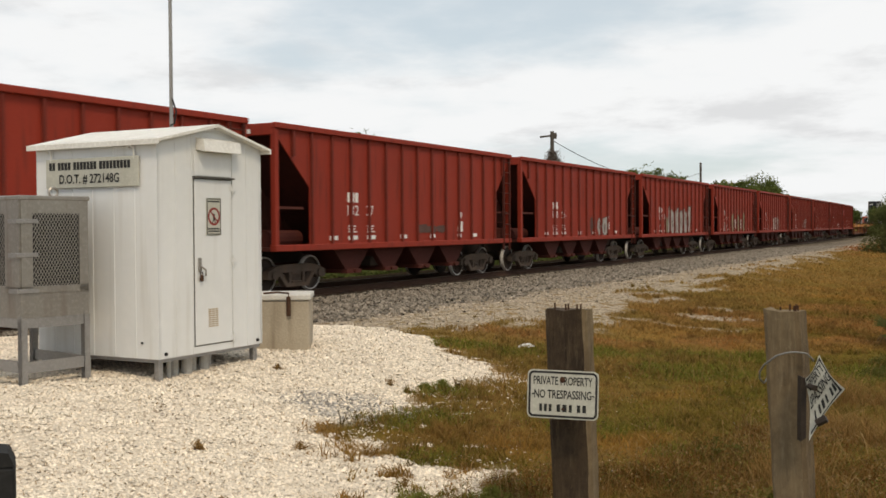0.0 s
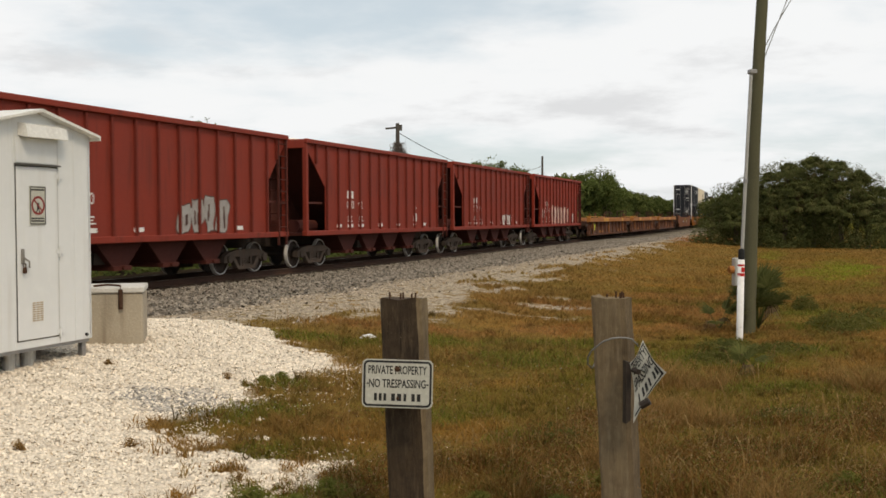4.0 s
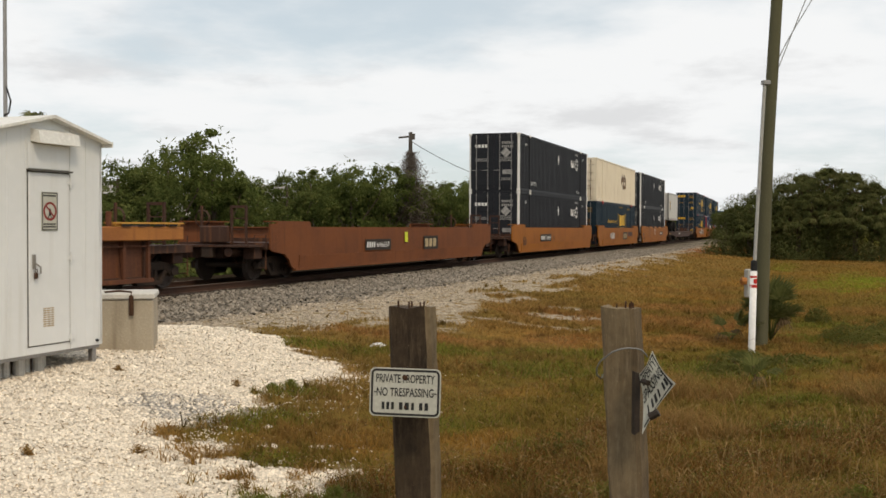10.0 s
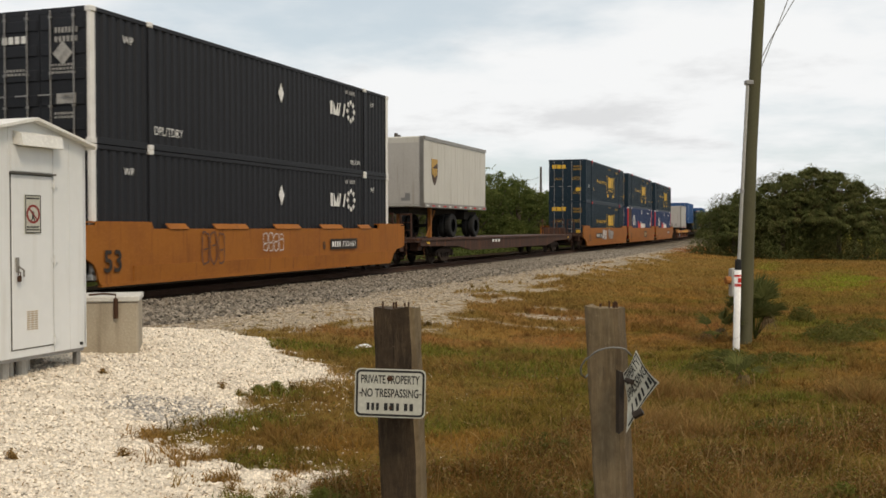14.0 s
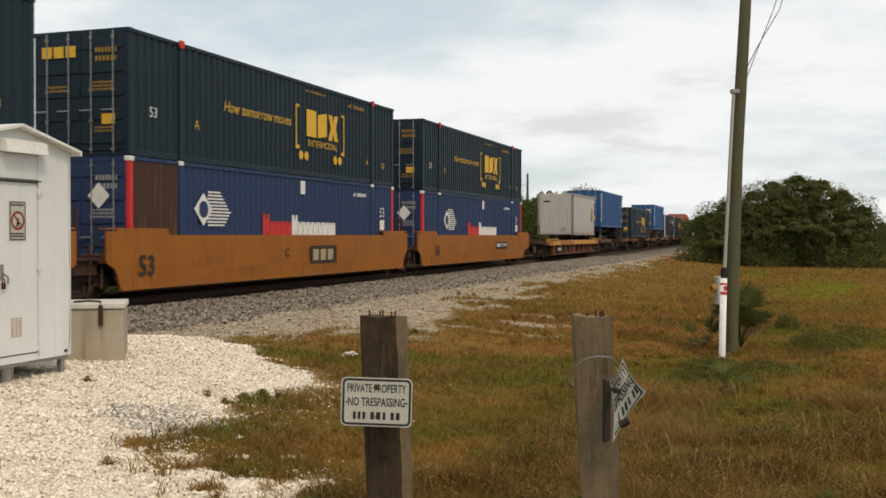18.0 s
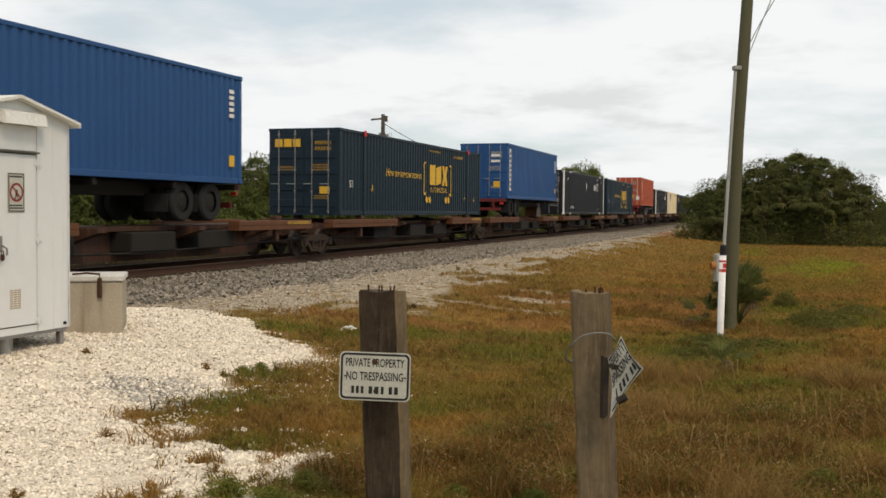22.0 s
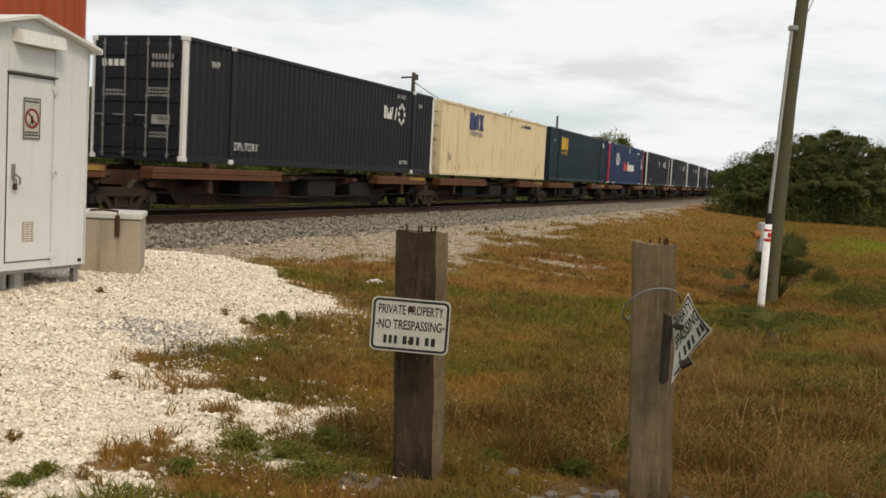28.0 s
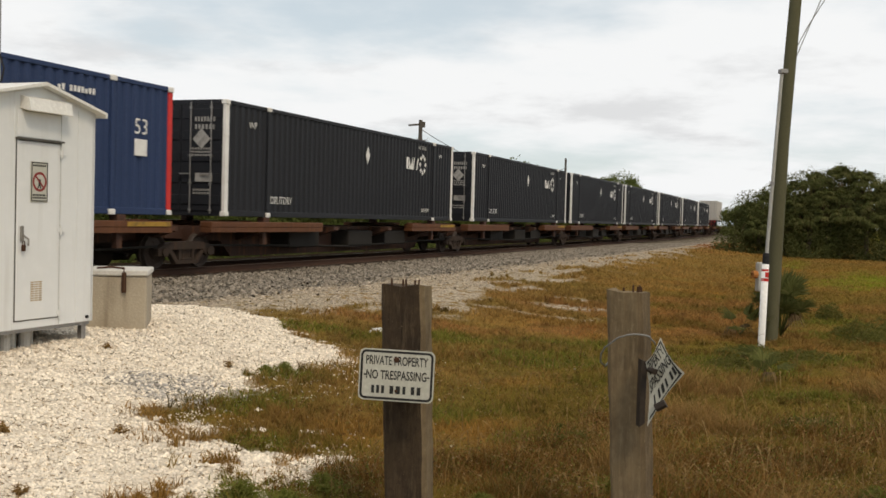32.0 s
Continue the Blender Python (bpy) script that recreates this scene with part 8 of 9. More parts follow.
# place along the line, height wanted
TREES = [(12, 4.6), (17, 4.5), (22, 4.8), (26, 4.6), (29.5, 4.3), (32.6, 4.4), (35.2, 4.9), (38.2, 6.1), (41.0, 4.5), (44.2, 3.3), (47.3, 4.7), (50.0, 5.0), (52.6, 5.4), (55.4, 5.3), (58.8, 5.7), (62.5, 4.8), (66, 5.0), (70, 5.1), (73.6, 5.1), (77.6, 6.0), (81.5, 6.5), (86.5, 6.8), (92, 6.6), (98, 6.2), (106, 5.6), (115, 6.8), (125, 7.2), (135, 6.8), (146, 6.5), (158, 6.5), (170, 6.3), (183, 6.2), (197, 6.2), (212, 6.2), (228, 6.2), (245, 6.2), (263, 6.2), (282, 6.4), (302, 6.5), (322, 6.5), (344, 6.8), (368, 7.0)]
_h0 = (5.6, 5.0, 5.4, 4.2, 5.0)
_used = set()
for _k, (_s, _h) in enumerate(TREES):
    _i = 4 if _s > 110 else 3 if _h < 4.45 else 2 if _h == 6.1 else (0, 1, 2)[_k % 3]
    _p = beside(_s, -(9.2 + _r.uniform(0, 1.6)))
    _m = pose(_p.x, _p.y, -0.05, 0, 0, _r.uniform(0, 360))
    _sc = _h / _h0[_i]
    _wd = max(_sc, 0.9) * _r.uniform(0.95, 1.12)
    if _i not in _used:
        _used.add(_i)
        _protos[_i].matrix_basis = _m
        _c = _protos[_i]
    else:
        _c = copy_thing(_protos[_i], _m)
    _c.scale = (_wd, _wd, _sc)
# second row that closes the gaps, and a taller crown far back
for _k, _s in enumerate(list(range(14, 110, 8)) + list(range(112, 380, 14))):
    _p = beside(_s, -(14.0 + _r.uniform(0, 4)))
    if abs(_p.x + 3.2) < 2.4 and _p.y < 72:
        continue
    _c = copy_thing(_protos[4 if _s > 60 else (1, 3)[_k % 2]], pose(_p.x, _p.y, -0.05, 0, 0, _r.uniform(0, 360)))
    _c.scale = (1.05, 1.05, 0.85)
_far = make_tree(31, 7.6, 8.0, M["leaf"], "tall rounded tree above the others", clumps=420, per=40, size=0.22)
_far.matrix_basis = pose(34.5, 118.0, 0)


def undergrowth():
    """Rank weeds and low brush between the line and the trees."""
    rng = np.random.default_rng(19)
    n = 26000
    s, d = rng.uniform(4, 150, n), -rng.uniform(5.6, 8.8, n)
    h = TH - BEND * (s - BEND_AT)
    u = s - BEND_AT
    al, sd = BEND_AT + np.sin(BEND * u) / BEND, OFF + (1 - np.cos(BEND * u)) / BEND
    n0, d0 = (-math.cos(TH), math.sin(TH)), (math.sin(TH), math.cos(TH))
    x, y = n0[0] * sd + d0[0] * al + np.cos(h) * d, n0[1] * sd + d0[1] * al - np.sin(h) * d
    z = rng.uniform(0, 1, n) * (0.25 + 1.0 * step(-d, 5.6, 8.0)) * (0.4 + 1.2 * vnoise(x, y, 1.6, 2))
    v = leaves(rng, np.stack([x, y, z], 1), np.tile([0.3, -0.6, 0.7], (n, 1)), 0.34, 0.12)
    tagged(new("undergrowth", sheet_mesh("undergrowth", v, [(0, 1, 2, 3)], M["leaf2"])), "rank green weeds and low brush beyond the line", "brush", kind="stuff")


undergrowth()


def vine():
    rng = np.random.default_rng(9)
    h = thing("dead_vine", "tangle of bare grey vine climbing a pole", "vine", m=pose(5.9, 64.0, 0))
    b, r = Build(), random.Random(4)
    for k in range(14):
        a = 2 * math.pi * k / 14
        b.tube([(0.2 * math.cos(a), 0.2 * math.sin(a), 0.5), (0.5 * math.cos(a), 0.5 * math.sin(a), 3.5), (0.25 * math.cos(a), 0.3 * math.sin(a), 6.2)], [0.05, 0.03, 0.01], 5)
    part("stem", b, M["bark"], h)
    n = 4200
    z = rng.uniform(0.5, 6.5, n)
    w = np.interp(z, [0.5, 3.0, 5.0, 6.5], [1.6, 1.3, 0.95, 0.25])
    c = np.stack([rng.normal(0, 0.5, n) * w, rng.normal(0, 0.5, n) * w, z], 1)
    ob = new("twig_tangle", sheet_mesh("twig_tangle", leaves(rng, c, rng.normal(0, 1, (n, 3)), 0.5, 0.035), [(0, 1, 2, 3)], M["twig"]))
    ob.parent = h
    tagged(ob, kind="stuff")


vine()


def thicket():
    rng, r = np.random.default_rng(21), random.Random(21)
    h = thing("palm_thicket", "large rounded thicket of palms and shrubs with dry fronds", "thicket", m=pose(29.2, 57.5, 0))
    # local x runs across the view, y away from the camera
    ax = (0.885, -0.465)
    ay = (0.465, 0.885)
    blobs = []
    for k, (u, v, top, w) in enumerate(((-3.8, 0, 3.9, 2.0), (-2.4, 0.5, 4.7, 1.9), (-1.0, -0.4, 5.15, 2.0), (0.6, 0.3, 5.35, 2.0), (2.1, -0.3, 4.9, 2.0), (3.6, 0.2, 4.3, 1.9), (4.6, 0.4, 3.1, 1.3), (-5.3, 0.5, 2.7, 1.1), (0, 2.2, 4.6, 2.4), (-3, 2.4, 4.0, 2.2), (3, 2.4, 4.0, 2.2))):
        x, y = ax[0] * u + ay[0] * v, ax[1] * u + ay[1] * v
        part("trunk", Build().tube([(x, y, -0.3), (x + 0.1, y, top * 0.8)], [0.16, 0.12], 8), M["bark"], h)
        blobs.append((x, y, top * 0.70, w * 0.85, top * 0.30))
        blobs.append((x + r.uniform(-0.4, 0.4), y - 0.3, top * 0.34, w * 0.95, top * 0.34))
    c, n = crown_points(rng, blobs, 105.0)
    ob = new("crown", sheet_mesh("crown", leaves(rng, c, n, 0.20, 0.045), [(0, 1, 2, 3)], M["leaf_bush"]))
    ob.parent = h
    tagged(ob, kind="stuff")
    # a skirt of low shrubs that breaks the foot of the thicket
    q = 5200
    u = rng.uniform(-6.2, 6.0, q)
    v = -2.3 + 0.7 * np.sin(u * 1.3) + rng.normal(0, 0.35, q)
    z = np.abs(rng.normal(0, 0.55, q)) * (1 + 0.5 * np.sin(u * 2.1))
    low = np.stack([ax[0] * u + ay[0] * v, ax[1] * u + ay[1] * v, z], 1)
    ob = new("skirt", sheet_mesh("skirt", leaves(rng, low, rng.normal(0, 0.5, (q, 3)) + [0, 0, 0.7], 0.26, 0.06), [(0, 1, 2, 3)], M["leaf_bush"]))
    ob.parent = h
    tagged(ob, "low shrubs at the thicket's foot", kind="stuff")
    # palm heads over the dome, the older ones with a skirt of dry hanging leaves
    for k in range(34):
        u = -4.2 + 8.6 * ((k * 0.618) % 1.0)
        top = np.interp(u, [-5.1, -3.7, -1.8, -0.6, 0.4, 1.1, 2.5, 3.5, 4.6], [2.3, 3.5, 4.3, 4.85, 5.15, 5.15, 4.6, 3.9, 3.0])
        lift = (0.0, 0.22, 0.42)[k % 3]
        z, v = top * (1 - lift) - 0.75, -0.4 - 2.6 * lift + r.uniform(-0.3, 0.3)
        f = palm_fronds(rng, 30, 0.62, 0.70, 0.65, 0.0)
        x, y = ax[0] * u + ay[0] * v, ax[1] * u + ay[1] * v
        head = new("palm_head", sheet_mesh("palm_head", f, [(0, 1, 2, 3)], M["leaf_bush"]))
        head.parent = h
        head.matrix_basis = pose(x, y, z)
        if k % 3 < 2 and (k % 2 == 0 or u > 1.4):
            n = 60
            a = rng.uniform(0, 2 * math.pi, n)
            q, L = rng.uniform(0.15, 0.5, n), rng.uniform(0.5, 1.1, n)
            base = np.stack([q * np.cos(a), q * np.sin(a), rng.uniform(-0.2, 0.1, n)], 1)
            tip = base + np.stack([np.cos(a) * 0.2, np.sin(a) * 0.2, -L], 1)
            side = np.stack([-np.sin(a), np.cos(a), 0 * a], 1) * 0.03
            sk = new("dry_skirt", sheet_mesh("dry_skirt", np.stack([base - side * 0.4, base + side * 0.4, tip + side, tip - side], 1), [(0, 1, 2, 3)], M["leaf_dry"]))
            sk.parent = head
            tagged(sk, "dry hanging palm leaves", kind="stuff")


thicket()

# a palm whose head shows over the shelter, and thickets at the field's far edge
_palm = thing("cabbage_palm", "cabbage palm with a round head of fan leaves", "palm", "trees along the line", pose(-10.9, 42.5, -1.65))
part("trunk", Build().tube([(0, 0, -0.3), (0.1, 0, 3), (0.05, 0.1, 6.6)], [0.2, 0.16, 0.17], 10), M["bark"], _palm)
part("crown", sheet_mesh("crown", palm_fronds(np.random.default_rng(3), 46, 0.9, 0.95, 0.45, 6.6), [(0, 1, 2, 3)], M["frond"]), None, _palm)
for _k, (_x, _y, _h) in enumerate(((52, 82, 3.9), (58, 84, 4.4), (64, 82, 3.6), (71, 90, 4.6), (80, 96, 4.2), (90, 100, 5.0), (46, 92, 4.0), (62, 150, 4.5), (70, 165, 4.5), (80, 150, 5), (96, 140, 5), (110, 128, 5), (124, 120, 5), (75, 200, 5.0), (84, 190, 5), (92, 215, 5.5), (101, 190, 5.5))):
    _c = copy_thing(_protos[4], pose(_x, _y, -0.05, 0, 0, _r.uniform(0, 360)))
    _c.scale = (_h / 4.6,) * 3
for _k in range(10):
    _p = beside(115 + 22 * _k, 12 + 3.0 * math.sin(_k) + _k * 0.8)
    _c = copy_thing(_protos[4], pose(_p.x, _p.y, -0.05, 0, 0, 40 * _k))
    _c.scale = (0.75, 0.75, 0.62)
# shrubs that lead from the thicket along the bend
for _k, (_x, _y, _h) in enumerate(((30.5, 65.5, 3.7), (33.0, 72.5, 3.7), (36.0, 80.5, 3.6), (39.5, 90.0, 3.5), (44.5, 103.0, 3.5))):
    _c = copy_thing(_protos[(3, 1)[_k % 2]], pose(_x, _y, -0.05, 0, 0, 70 * _k))
    _c.scale = (0.85, 0.85, _h / (4.2, 5.0)[_k % 2])


def fan_palm(x, y, n, stem, leaf, label, seed, spread=0.45, low=0.1):
    f = palm_fronds(np.random.default_rng(seed), n, stem, leaf, 0.12, 0.05, spread, low)
    h = thing("saw_palmetto", label, "palmetto", "palmettos by the pole", pose(x, y, zat(x, y)))
    part("fronds", sheet_mesh("fronds", f, [(0, 1, 2, 3)], M["frond"]), None, h)
    dry = palm_fronds(np.random.default_rng(seed + 1), max(2, n // 12), stem * 0.5, leaf * 0.6, 0.9, 0.08)
    part("dead_fronds", sheet_mesh("dead_fronds", dry, [(0, 1, 2, 3)], M["leaf_dry"]), None, h)


fan_palm(7.26, 15.55, 26, 0.70, 0.50, "saw palmetto with stiff green fan leaves beside the pole", 41, 0.55, 0.55)
fan_palm(6.55, 15.4, 9, 0.34, 0.36, "small saw palmetto with green fan leaves", 43, 0.9, 0.3)


def weed(x, y, size, n, seed, m="weed", label="clump of green broad-leaved weeds"):
    rng = np.random.default_rng(seed)
    n *= 2
    a = rng.uniform(0, 2 * math.pi, n)
    q = np.abs(rng.normal(0, 0.5, n)) * size * (1 + 0.45 * np.sin(a * 2 + seed) + 0.3 * np.sin(a * 5 + seed * 2))
    z = rng.uniform(0.1, 1.0, n) * min(size, 0.20) * 0.55 * np.exp(-(q / size) ** 2)
    c = np.stack([q * np.cos(a), q * np.sin(a), z + 0.01], 1)
    nr = np.stack([np.cos(a) * 0.4, np.sin(a) * 0.4, np.ones(n)], 1)
    lv = leaves(rng, c, nr, 0.055, 0.007)
    k = n // 4
    st = np.stack([np.zeros((k, 3)) + rng.normal(0, 0.02, (k, 3)) * [1, 1, 0], c[:k] + [0.004, 0, 0], c[:k], np.zeros((k, 3)) + rng.normal(0, 0.02, (k, 3)) * [1, 1, 0]], 1)
    h = thing("weed_clump", label, "weeds", "weeds in the verge", pose(x, y, zat(x, y)))
    part("foliage", sheet_mesh("foliage", np.concatenate([lv, st]), [(0, 1, 2, 3)], M[m]), None, h)


for _k, (_x, _y, _s) in enumerate(((0.25, 6.65, 0.26), (0.15, 5.90, 0.22), (0.02, 6.25, 0.17), (-0.24, 6.35, 0.2), (-0.50, 5.80, 0.13), (0.78, 5.25, 0.24), (1.0, 5.20, 0.2), (1.18, 6.35, 0.16), (2.15, 6.75, 0.2), (2.75, 5.5, 0.2), (-0.15, 10.45, 0.14), (-0.32, 10.25, 0.12),
                                   (-1.15, 5.70, 0.10), (-1.22, 5.50, 0.09), (-1.30, 5.20, 0.13), (3.7, 6.4, 0.22), (1.65, 6.2, 0.16))):
    weed(_x, _y, _s, int(300 * max(0.6, _s / 0.2)), 100 + _k)
for _k, (_x, _y, _s) in enumerate(((-1.83, 10.45, 0.09), (-0.66, 10.2, 0.10), (-1.46, 6.25, 0.10), (-1.9, 7.45, 0.12), (-0.95, 5.62, 0.10), (-1.2, 7.75, 0.11), (-0.35, 6.9, 0.09))):
    weed(_x, _y, _s, 34, 160 + _k, "straw", "small tuft of dry weeds in the gravel")


def low_shrub(x, y, wide, tall, seed, label="low dark green shrub in the grass"):
    rng = np.random.default_rng(seed)
    n = int(1100 * wide * max(tall, 0.2) / 0.12)
    a, q, f = rng.uniform(0, 2 * math.pi, n), np.sqrt(rng.uniform(0, 1, n)) * wide, rng.uniform(0, 1, n) ** 0.6
    lump = 0.55 + 0.9 * vnoise(np.cos(a) * q * 3 + seed, np.sin(a) * q * 3, 0.5, 2)
    z = f * tall * lump * np.sqrt(np.clip(1 - (q / wide) ** 2, 0.05, 1))
    c = np.stack([q * np.cos(a), q * np.sin(a), z], 1)
    h = thing("low_shrub", label, "shrub", "shrubs by the pole", pose(x, y, zat(x, y)))
    part("foliage", sheet_mesh("foliage", leaves(rng, c, np.stack([np.cos(a) * 0.5, np.sin(a) * 0.5, np.ones(n)], 1), 0.085, 0.018), [(0, 1, 2, 3)], M["weed_dk"]), None, h, kind="stuff")


for _k, (_x, _y, _w, _h) in enumerate(((5.75, 13.2, 0.5, 0.16), (6.5, 13.1, 0.5, 0.15), (5.2, 12.3, 0.4, 0.13), (8.9, 15.9, 0.6, 0.28), (8.5, 15.2, 0.4, 0.15), (9.6, 18.6, 0.25, 0.36), (10.3, 17.2, 0.45, 0.2), (2.05, 8.0, 0.25, 0.15), (4.4, 8.7, 0.3, 0.08))):
    low_shrub(_x, _y, _w, _h, 210 + _k)
fan_palm(5.15, 11.3, 5, 0.16, 0.26, "small saw palmetto seedling in the grass", 55, 1.1)
fan_palm(5.55, 12.6, 4, 0.16, 0.24, "small saw palmetto seedling in the grass", 57, 1.1)


def polar(rng, n, r0, r1, a0, a1, power=1.0):
    r = r0 * (r1 / r0) ** rng.uniform(0, 1, n) if power == 0 else r0 + (r1 - r0) * rng.uniform(0, 1, n) ** power
    a = np.radians(rng.uniform(a0, a1, n))
    return r * np.sin(a), r * np.cos(a), r


def tinted(me, rgb, per):
    """Stores a colour with each piece of `per` vertices."""
    a = me.attributes.new("tint", "FLOAT_COLOR", "POINT")
    col = np.repeat(np.clip(rgb, 0.004, 0.8), per, 0)
    a.data.foreach_set("color", np.concatenate([col, np.ones((len(col), 1))], 1).astype(np.float32).ravel())
    return me


def blade_rgb(rng, x, y, straw=0.25, gain=1.42):
    c = turf_rgb(x, y) * gain * rng.uniform(0.65, 1.35, (len(x), 1))
    w = (rng.uniform(0, 1, len(x)) < straw)[:, None] * rng.uniform(0.3, 0.9, (len(x), 1))
    return c + (np.array((0.30, 0.18, 0.056)) - c) * w


def blades_at(rng, x, y, H, W, lean, rgb, name):
    """Bent two-piece blades rooted at x, y."""
    q = len(x)
    a, b = rng.uniform(0, 2 * math.pi, q), rng.uniform(0, 2 * math.pi, q)
    base = np.stack([x, y, height(x, y) - 0.005], 1)
    side = np.stack([np.cos(a) * W, np.sin(a) * W, 0 * a], 1)
    tip = base + np.stack([np.cos(b) * lean, np.sin(b) * lean, H], 1)
    mid = base + np.stack([np.cos(b) * lean * 0.35, np.sin(b) * lean * 0.35, H * 0.6], 1)
    v = np.stack([base - side, base + side, mid + side * 0.6, tip, mid - side * 0.6], 1)
    return tinted(sheet_mesh(name, v, [(0, 1, 2, 4), (4, 2, 3)], M["blade"]), rgb, 5)


def covered(x, y):
    d, s, pad, ball, sand, grey, green = masks(x, y)
    return d, np.maximum(np.maximum(pad, bare_soil(x, y) * 0.85), np.maximum(sand, np.maximum(ball, grey * 0.8)))


def grass():
    rng = np.random.default_rng(77)
    # mown turf
    n = 250000
    x, y, r = polar(rng, n * 3, 3.3, 40, -27, 44, 1.5)
    d, bare = covered(x, y)
    tuft = vnoise(x + 11, y, 0.22, 2)
    keep = (rng.uniform(0, 1, len(x)) < (1 - bare) * (0.35 + 1.1 * tuft) * (1 - step(r, 16, 42) * 0.9)) & (d > 2)
    stray = (bare > 0.5) & (d > 8.2) & (rng.uniform(0, 1, len(x)) < (0.02 * (tuft > 0.70) + 0.16 * (tuft > 0.60) * step(0.75 - inside(APRON, x, y), 0, 0.4) * (x > -1.3)) * (y < 9.0))
    k = np.where(keep | stray)[0][:n]
    x, y, r, tuft = x[k], y[k], r[k], tuft[k]
    clump = step(vnoise(x + 7, y + 5, 0.8, 2), 0.5, 0.72)
    H = 0.028 * rng.uniform(0.4, 1.3, len(k)) * (0.6 + 0.9 * tuft + 0.9 * clump) * (1 + r / 45)
    W = 0.0011 * rng.uniform(0.7, 1.5, len(k)) * (1 + r / 3.0)
    tagged(new("mown_grass", blades_at(rng, x, y, H, W, rng.uniform(0.3, 1.7, len(k)) * H, blade_rgb(rng, x, y), "mown_grass")), "short patchy green and tan grass over the verge", "grass", kind="stuff")
    # coarser grass out in the field
    n = 60000
    x, y, r = polar(rng, n * 4, 20, 78, -2, 44, 0.8)
    d, bare = covered(x, y)
    k = np.where((rng.uniform(0, 1, len(x)) < (1 - bare) * (0.25 + 0.9 * vnoise(x, y, 0.7, 2)) * (1 - step(r, 45, 80) * 0.7)) & (d > 6.5))[0][:n]
    x, y, r = x[k], y[k], r[k]
    H = rng.uniform(0.03, 0.08, len(k)) * (0.5 + vnoise(x + 5, y, 1.2, 2))
    W = 0.0016 * rng.uniform(0.7, 1.5, len(k)) * (1 + r / 3.0)
    tagged(new("field_grass", blades_at(rng, x, y, H, W, rng.uniform(0.3, 1.2, len(k)) * H, blade_rgb(rng, x, y, 0.25, 1.45), "field_grass")), "coarse ochre and green grass out in the field", "grass", kind="stuff")
    # longer green grass in its patches
    n = 60000
    x, y, r = polar(rng, n * 5, 3.6, 26, -20, 44, 1.2)
    d, bare = covered(x, y)
    k = np.where((rng.uniform(0, 1, len(x)) < zone(GREEN, x, y) * (1 - bare)) & (d > 6))[0][:n]
    x, y, r = x[k], y[k], r[k]
    H = rng.uniform(0.02, 0.075, len(k)) * (0.6 + vnoise(x, y, 0.3, 2))
    W = 0.0014 * rng.uniform(0.7, 1.4, len(k)) * (1 + r / 3.5)
    c = np.array((0.168, 0.165, 0.030)) * rng.uniform(0.6, 1.5, (len(k), 1)) * np.array((1, 1, 1)) + rng.normal(0, 0.012, (len(k), 3)) * np.array((1, 0.6, 0.2))
    tagged(new("green_grass", blades_at(rng, x, y, H, W, rng.uniform(0.3, 1.2, len(k)) * H, c, "green_grass")), "longer green grass in soft patches", "grass", kind="stuff")
    # standing brown stems in the rough by the posts
    n = 42000
    x, y, r = polar(rng, n * 8, 4.4, 13, -4, 44, 1.0)
    d, bare = covered(x, y)
    want = np.maximum(zone(BRUSH, x, y), 1.0 * zone(STRAW, x, y)) * (0.3 + 0.9 * step(vnoise(x + 4, y, 0.3, 2), 0.35, 0.65)) + 0.05 * step(vnoise(x, y + 6, 0.6, 2), 0.5, 0.7)
    k = np.where(rng.uniform(0, 1, len(x)) < want * (1 - np.maximum(bare, 0.75 * bare_soil(x, y))))[0][:n]
    x, y, r = x[k], y[k], r[k]
    tall = 0.06 + 0.11 * step(vnoise(x + 1, y + 2, 0.5, 2), 0.4, 0.7) + 0.12 * zone(STRAW, x, y)
    H = tall * rng.uniform(0.35, 1.2, len(k))
    W = 0.0012 * rng.uniform(0.6, 1.4, len(k)) * (1 + r / 5)
    mixc = rng.uniform(0, 1, (len(k), 1))
    c = np.where(mixc < 0.5, np.array((0.170, 0.082, 0.022)), np.where(mixc < 0.78, np.array((0.285, 0.165, 0.052)), np.array((0.115, 0.108, 0.022)))) * rng.uniform(0.7, 1.5, (len(k), 1))
    c = c + (np.array((0.36, 0.225, 0.085)) - c) * (zone(STRAW, x, y) * rng.uniform(0.2, 1, len(k)))[:, None]
    tagged(new("rough_grass", blades_at(rng, x, y, H, W, rng.uniform(0.3, 1.6, len(k)) * H, c, "rough_grass")), "tall tangled brown and straw grass by the posts", "grass", kind="stuff")
    # small leaves and bits of dead stem caught in the rough
    n = 50000
    x, y, r = polar(rng, n * 5, 4.3, 14, -6, 44, 1.0)
    d, bare = covered(x, y)
    want = (0.25 + 0.75 * np.maximum(zone(BRUSH, x, y), zone(GREEN, x, y))) * (0.25 + 1.1 * step(vnoise(x + 6, y + 3, 0.22, 2), 0.4, 0.68))
    k = np.where(rng.uniform(0, 1, len(x)) < want * (1 - 0.9 * bare))[0][:n]
    x, y, r = x[k], y[k], r[k]
    q = len(k)
    z = height(x, y) + rng.uniform(0, 1, q) ** 1.4 * (0.05 + 0.13 * zone(BRUSH, x, y))
    v = leaves(rng, np.stack([x, y, z], 1), np.tile([0, -0.3, 1.0], (q, 1)), 0.026, 0.010) if q else None
    pick = rng.integers(0, 6, q)
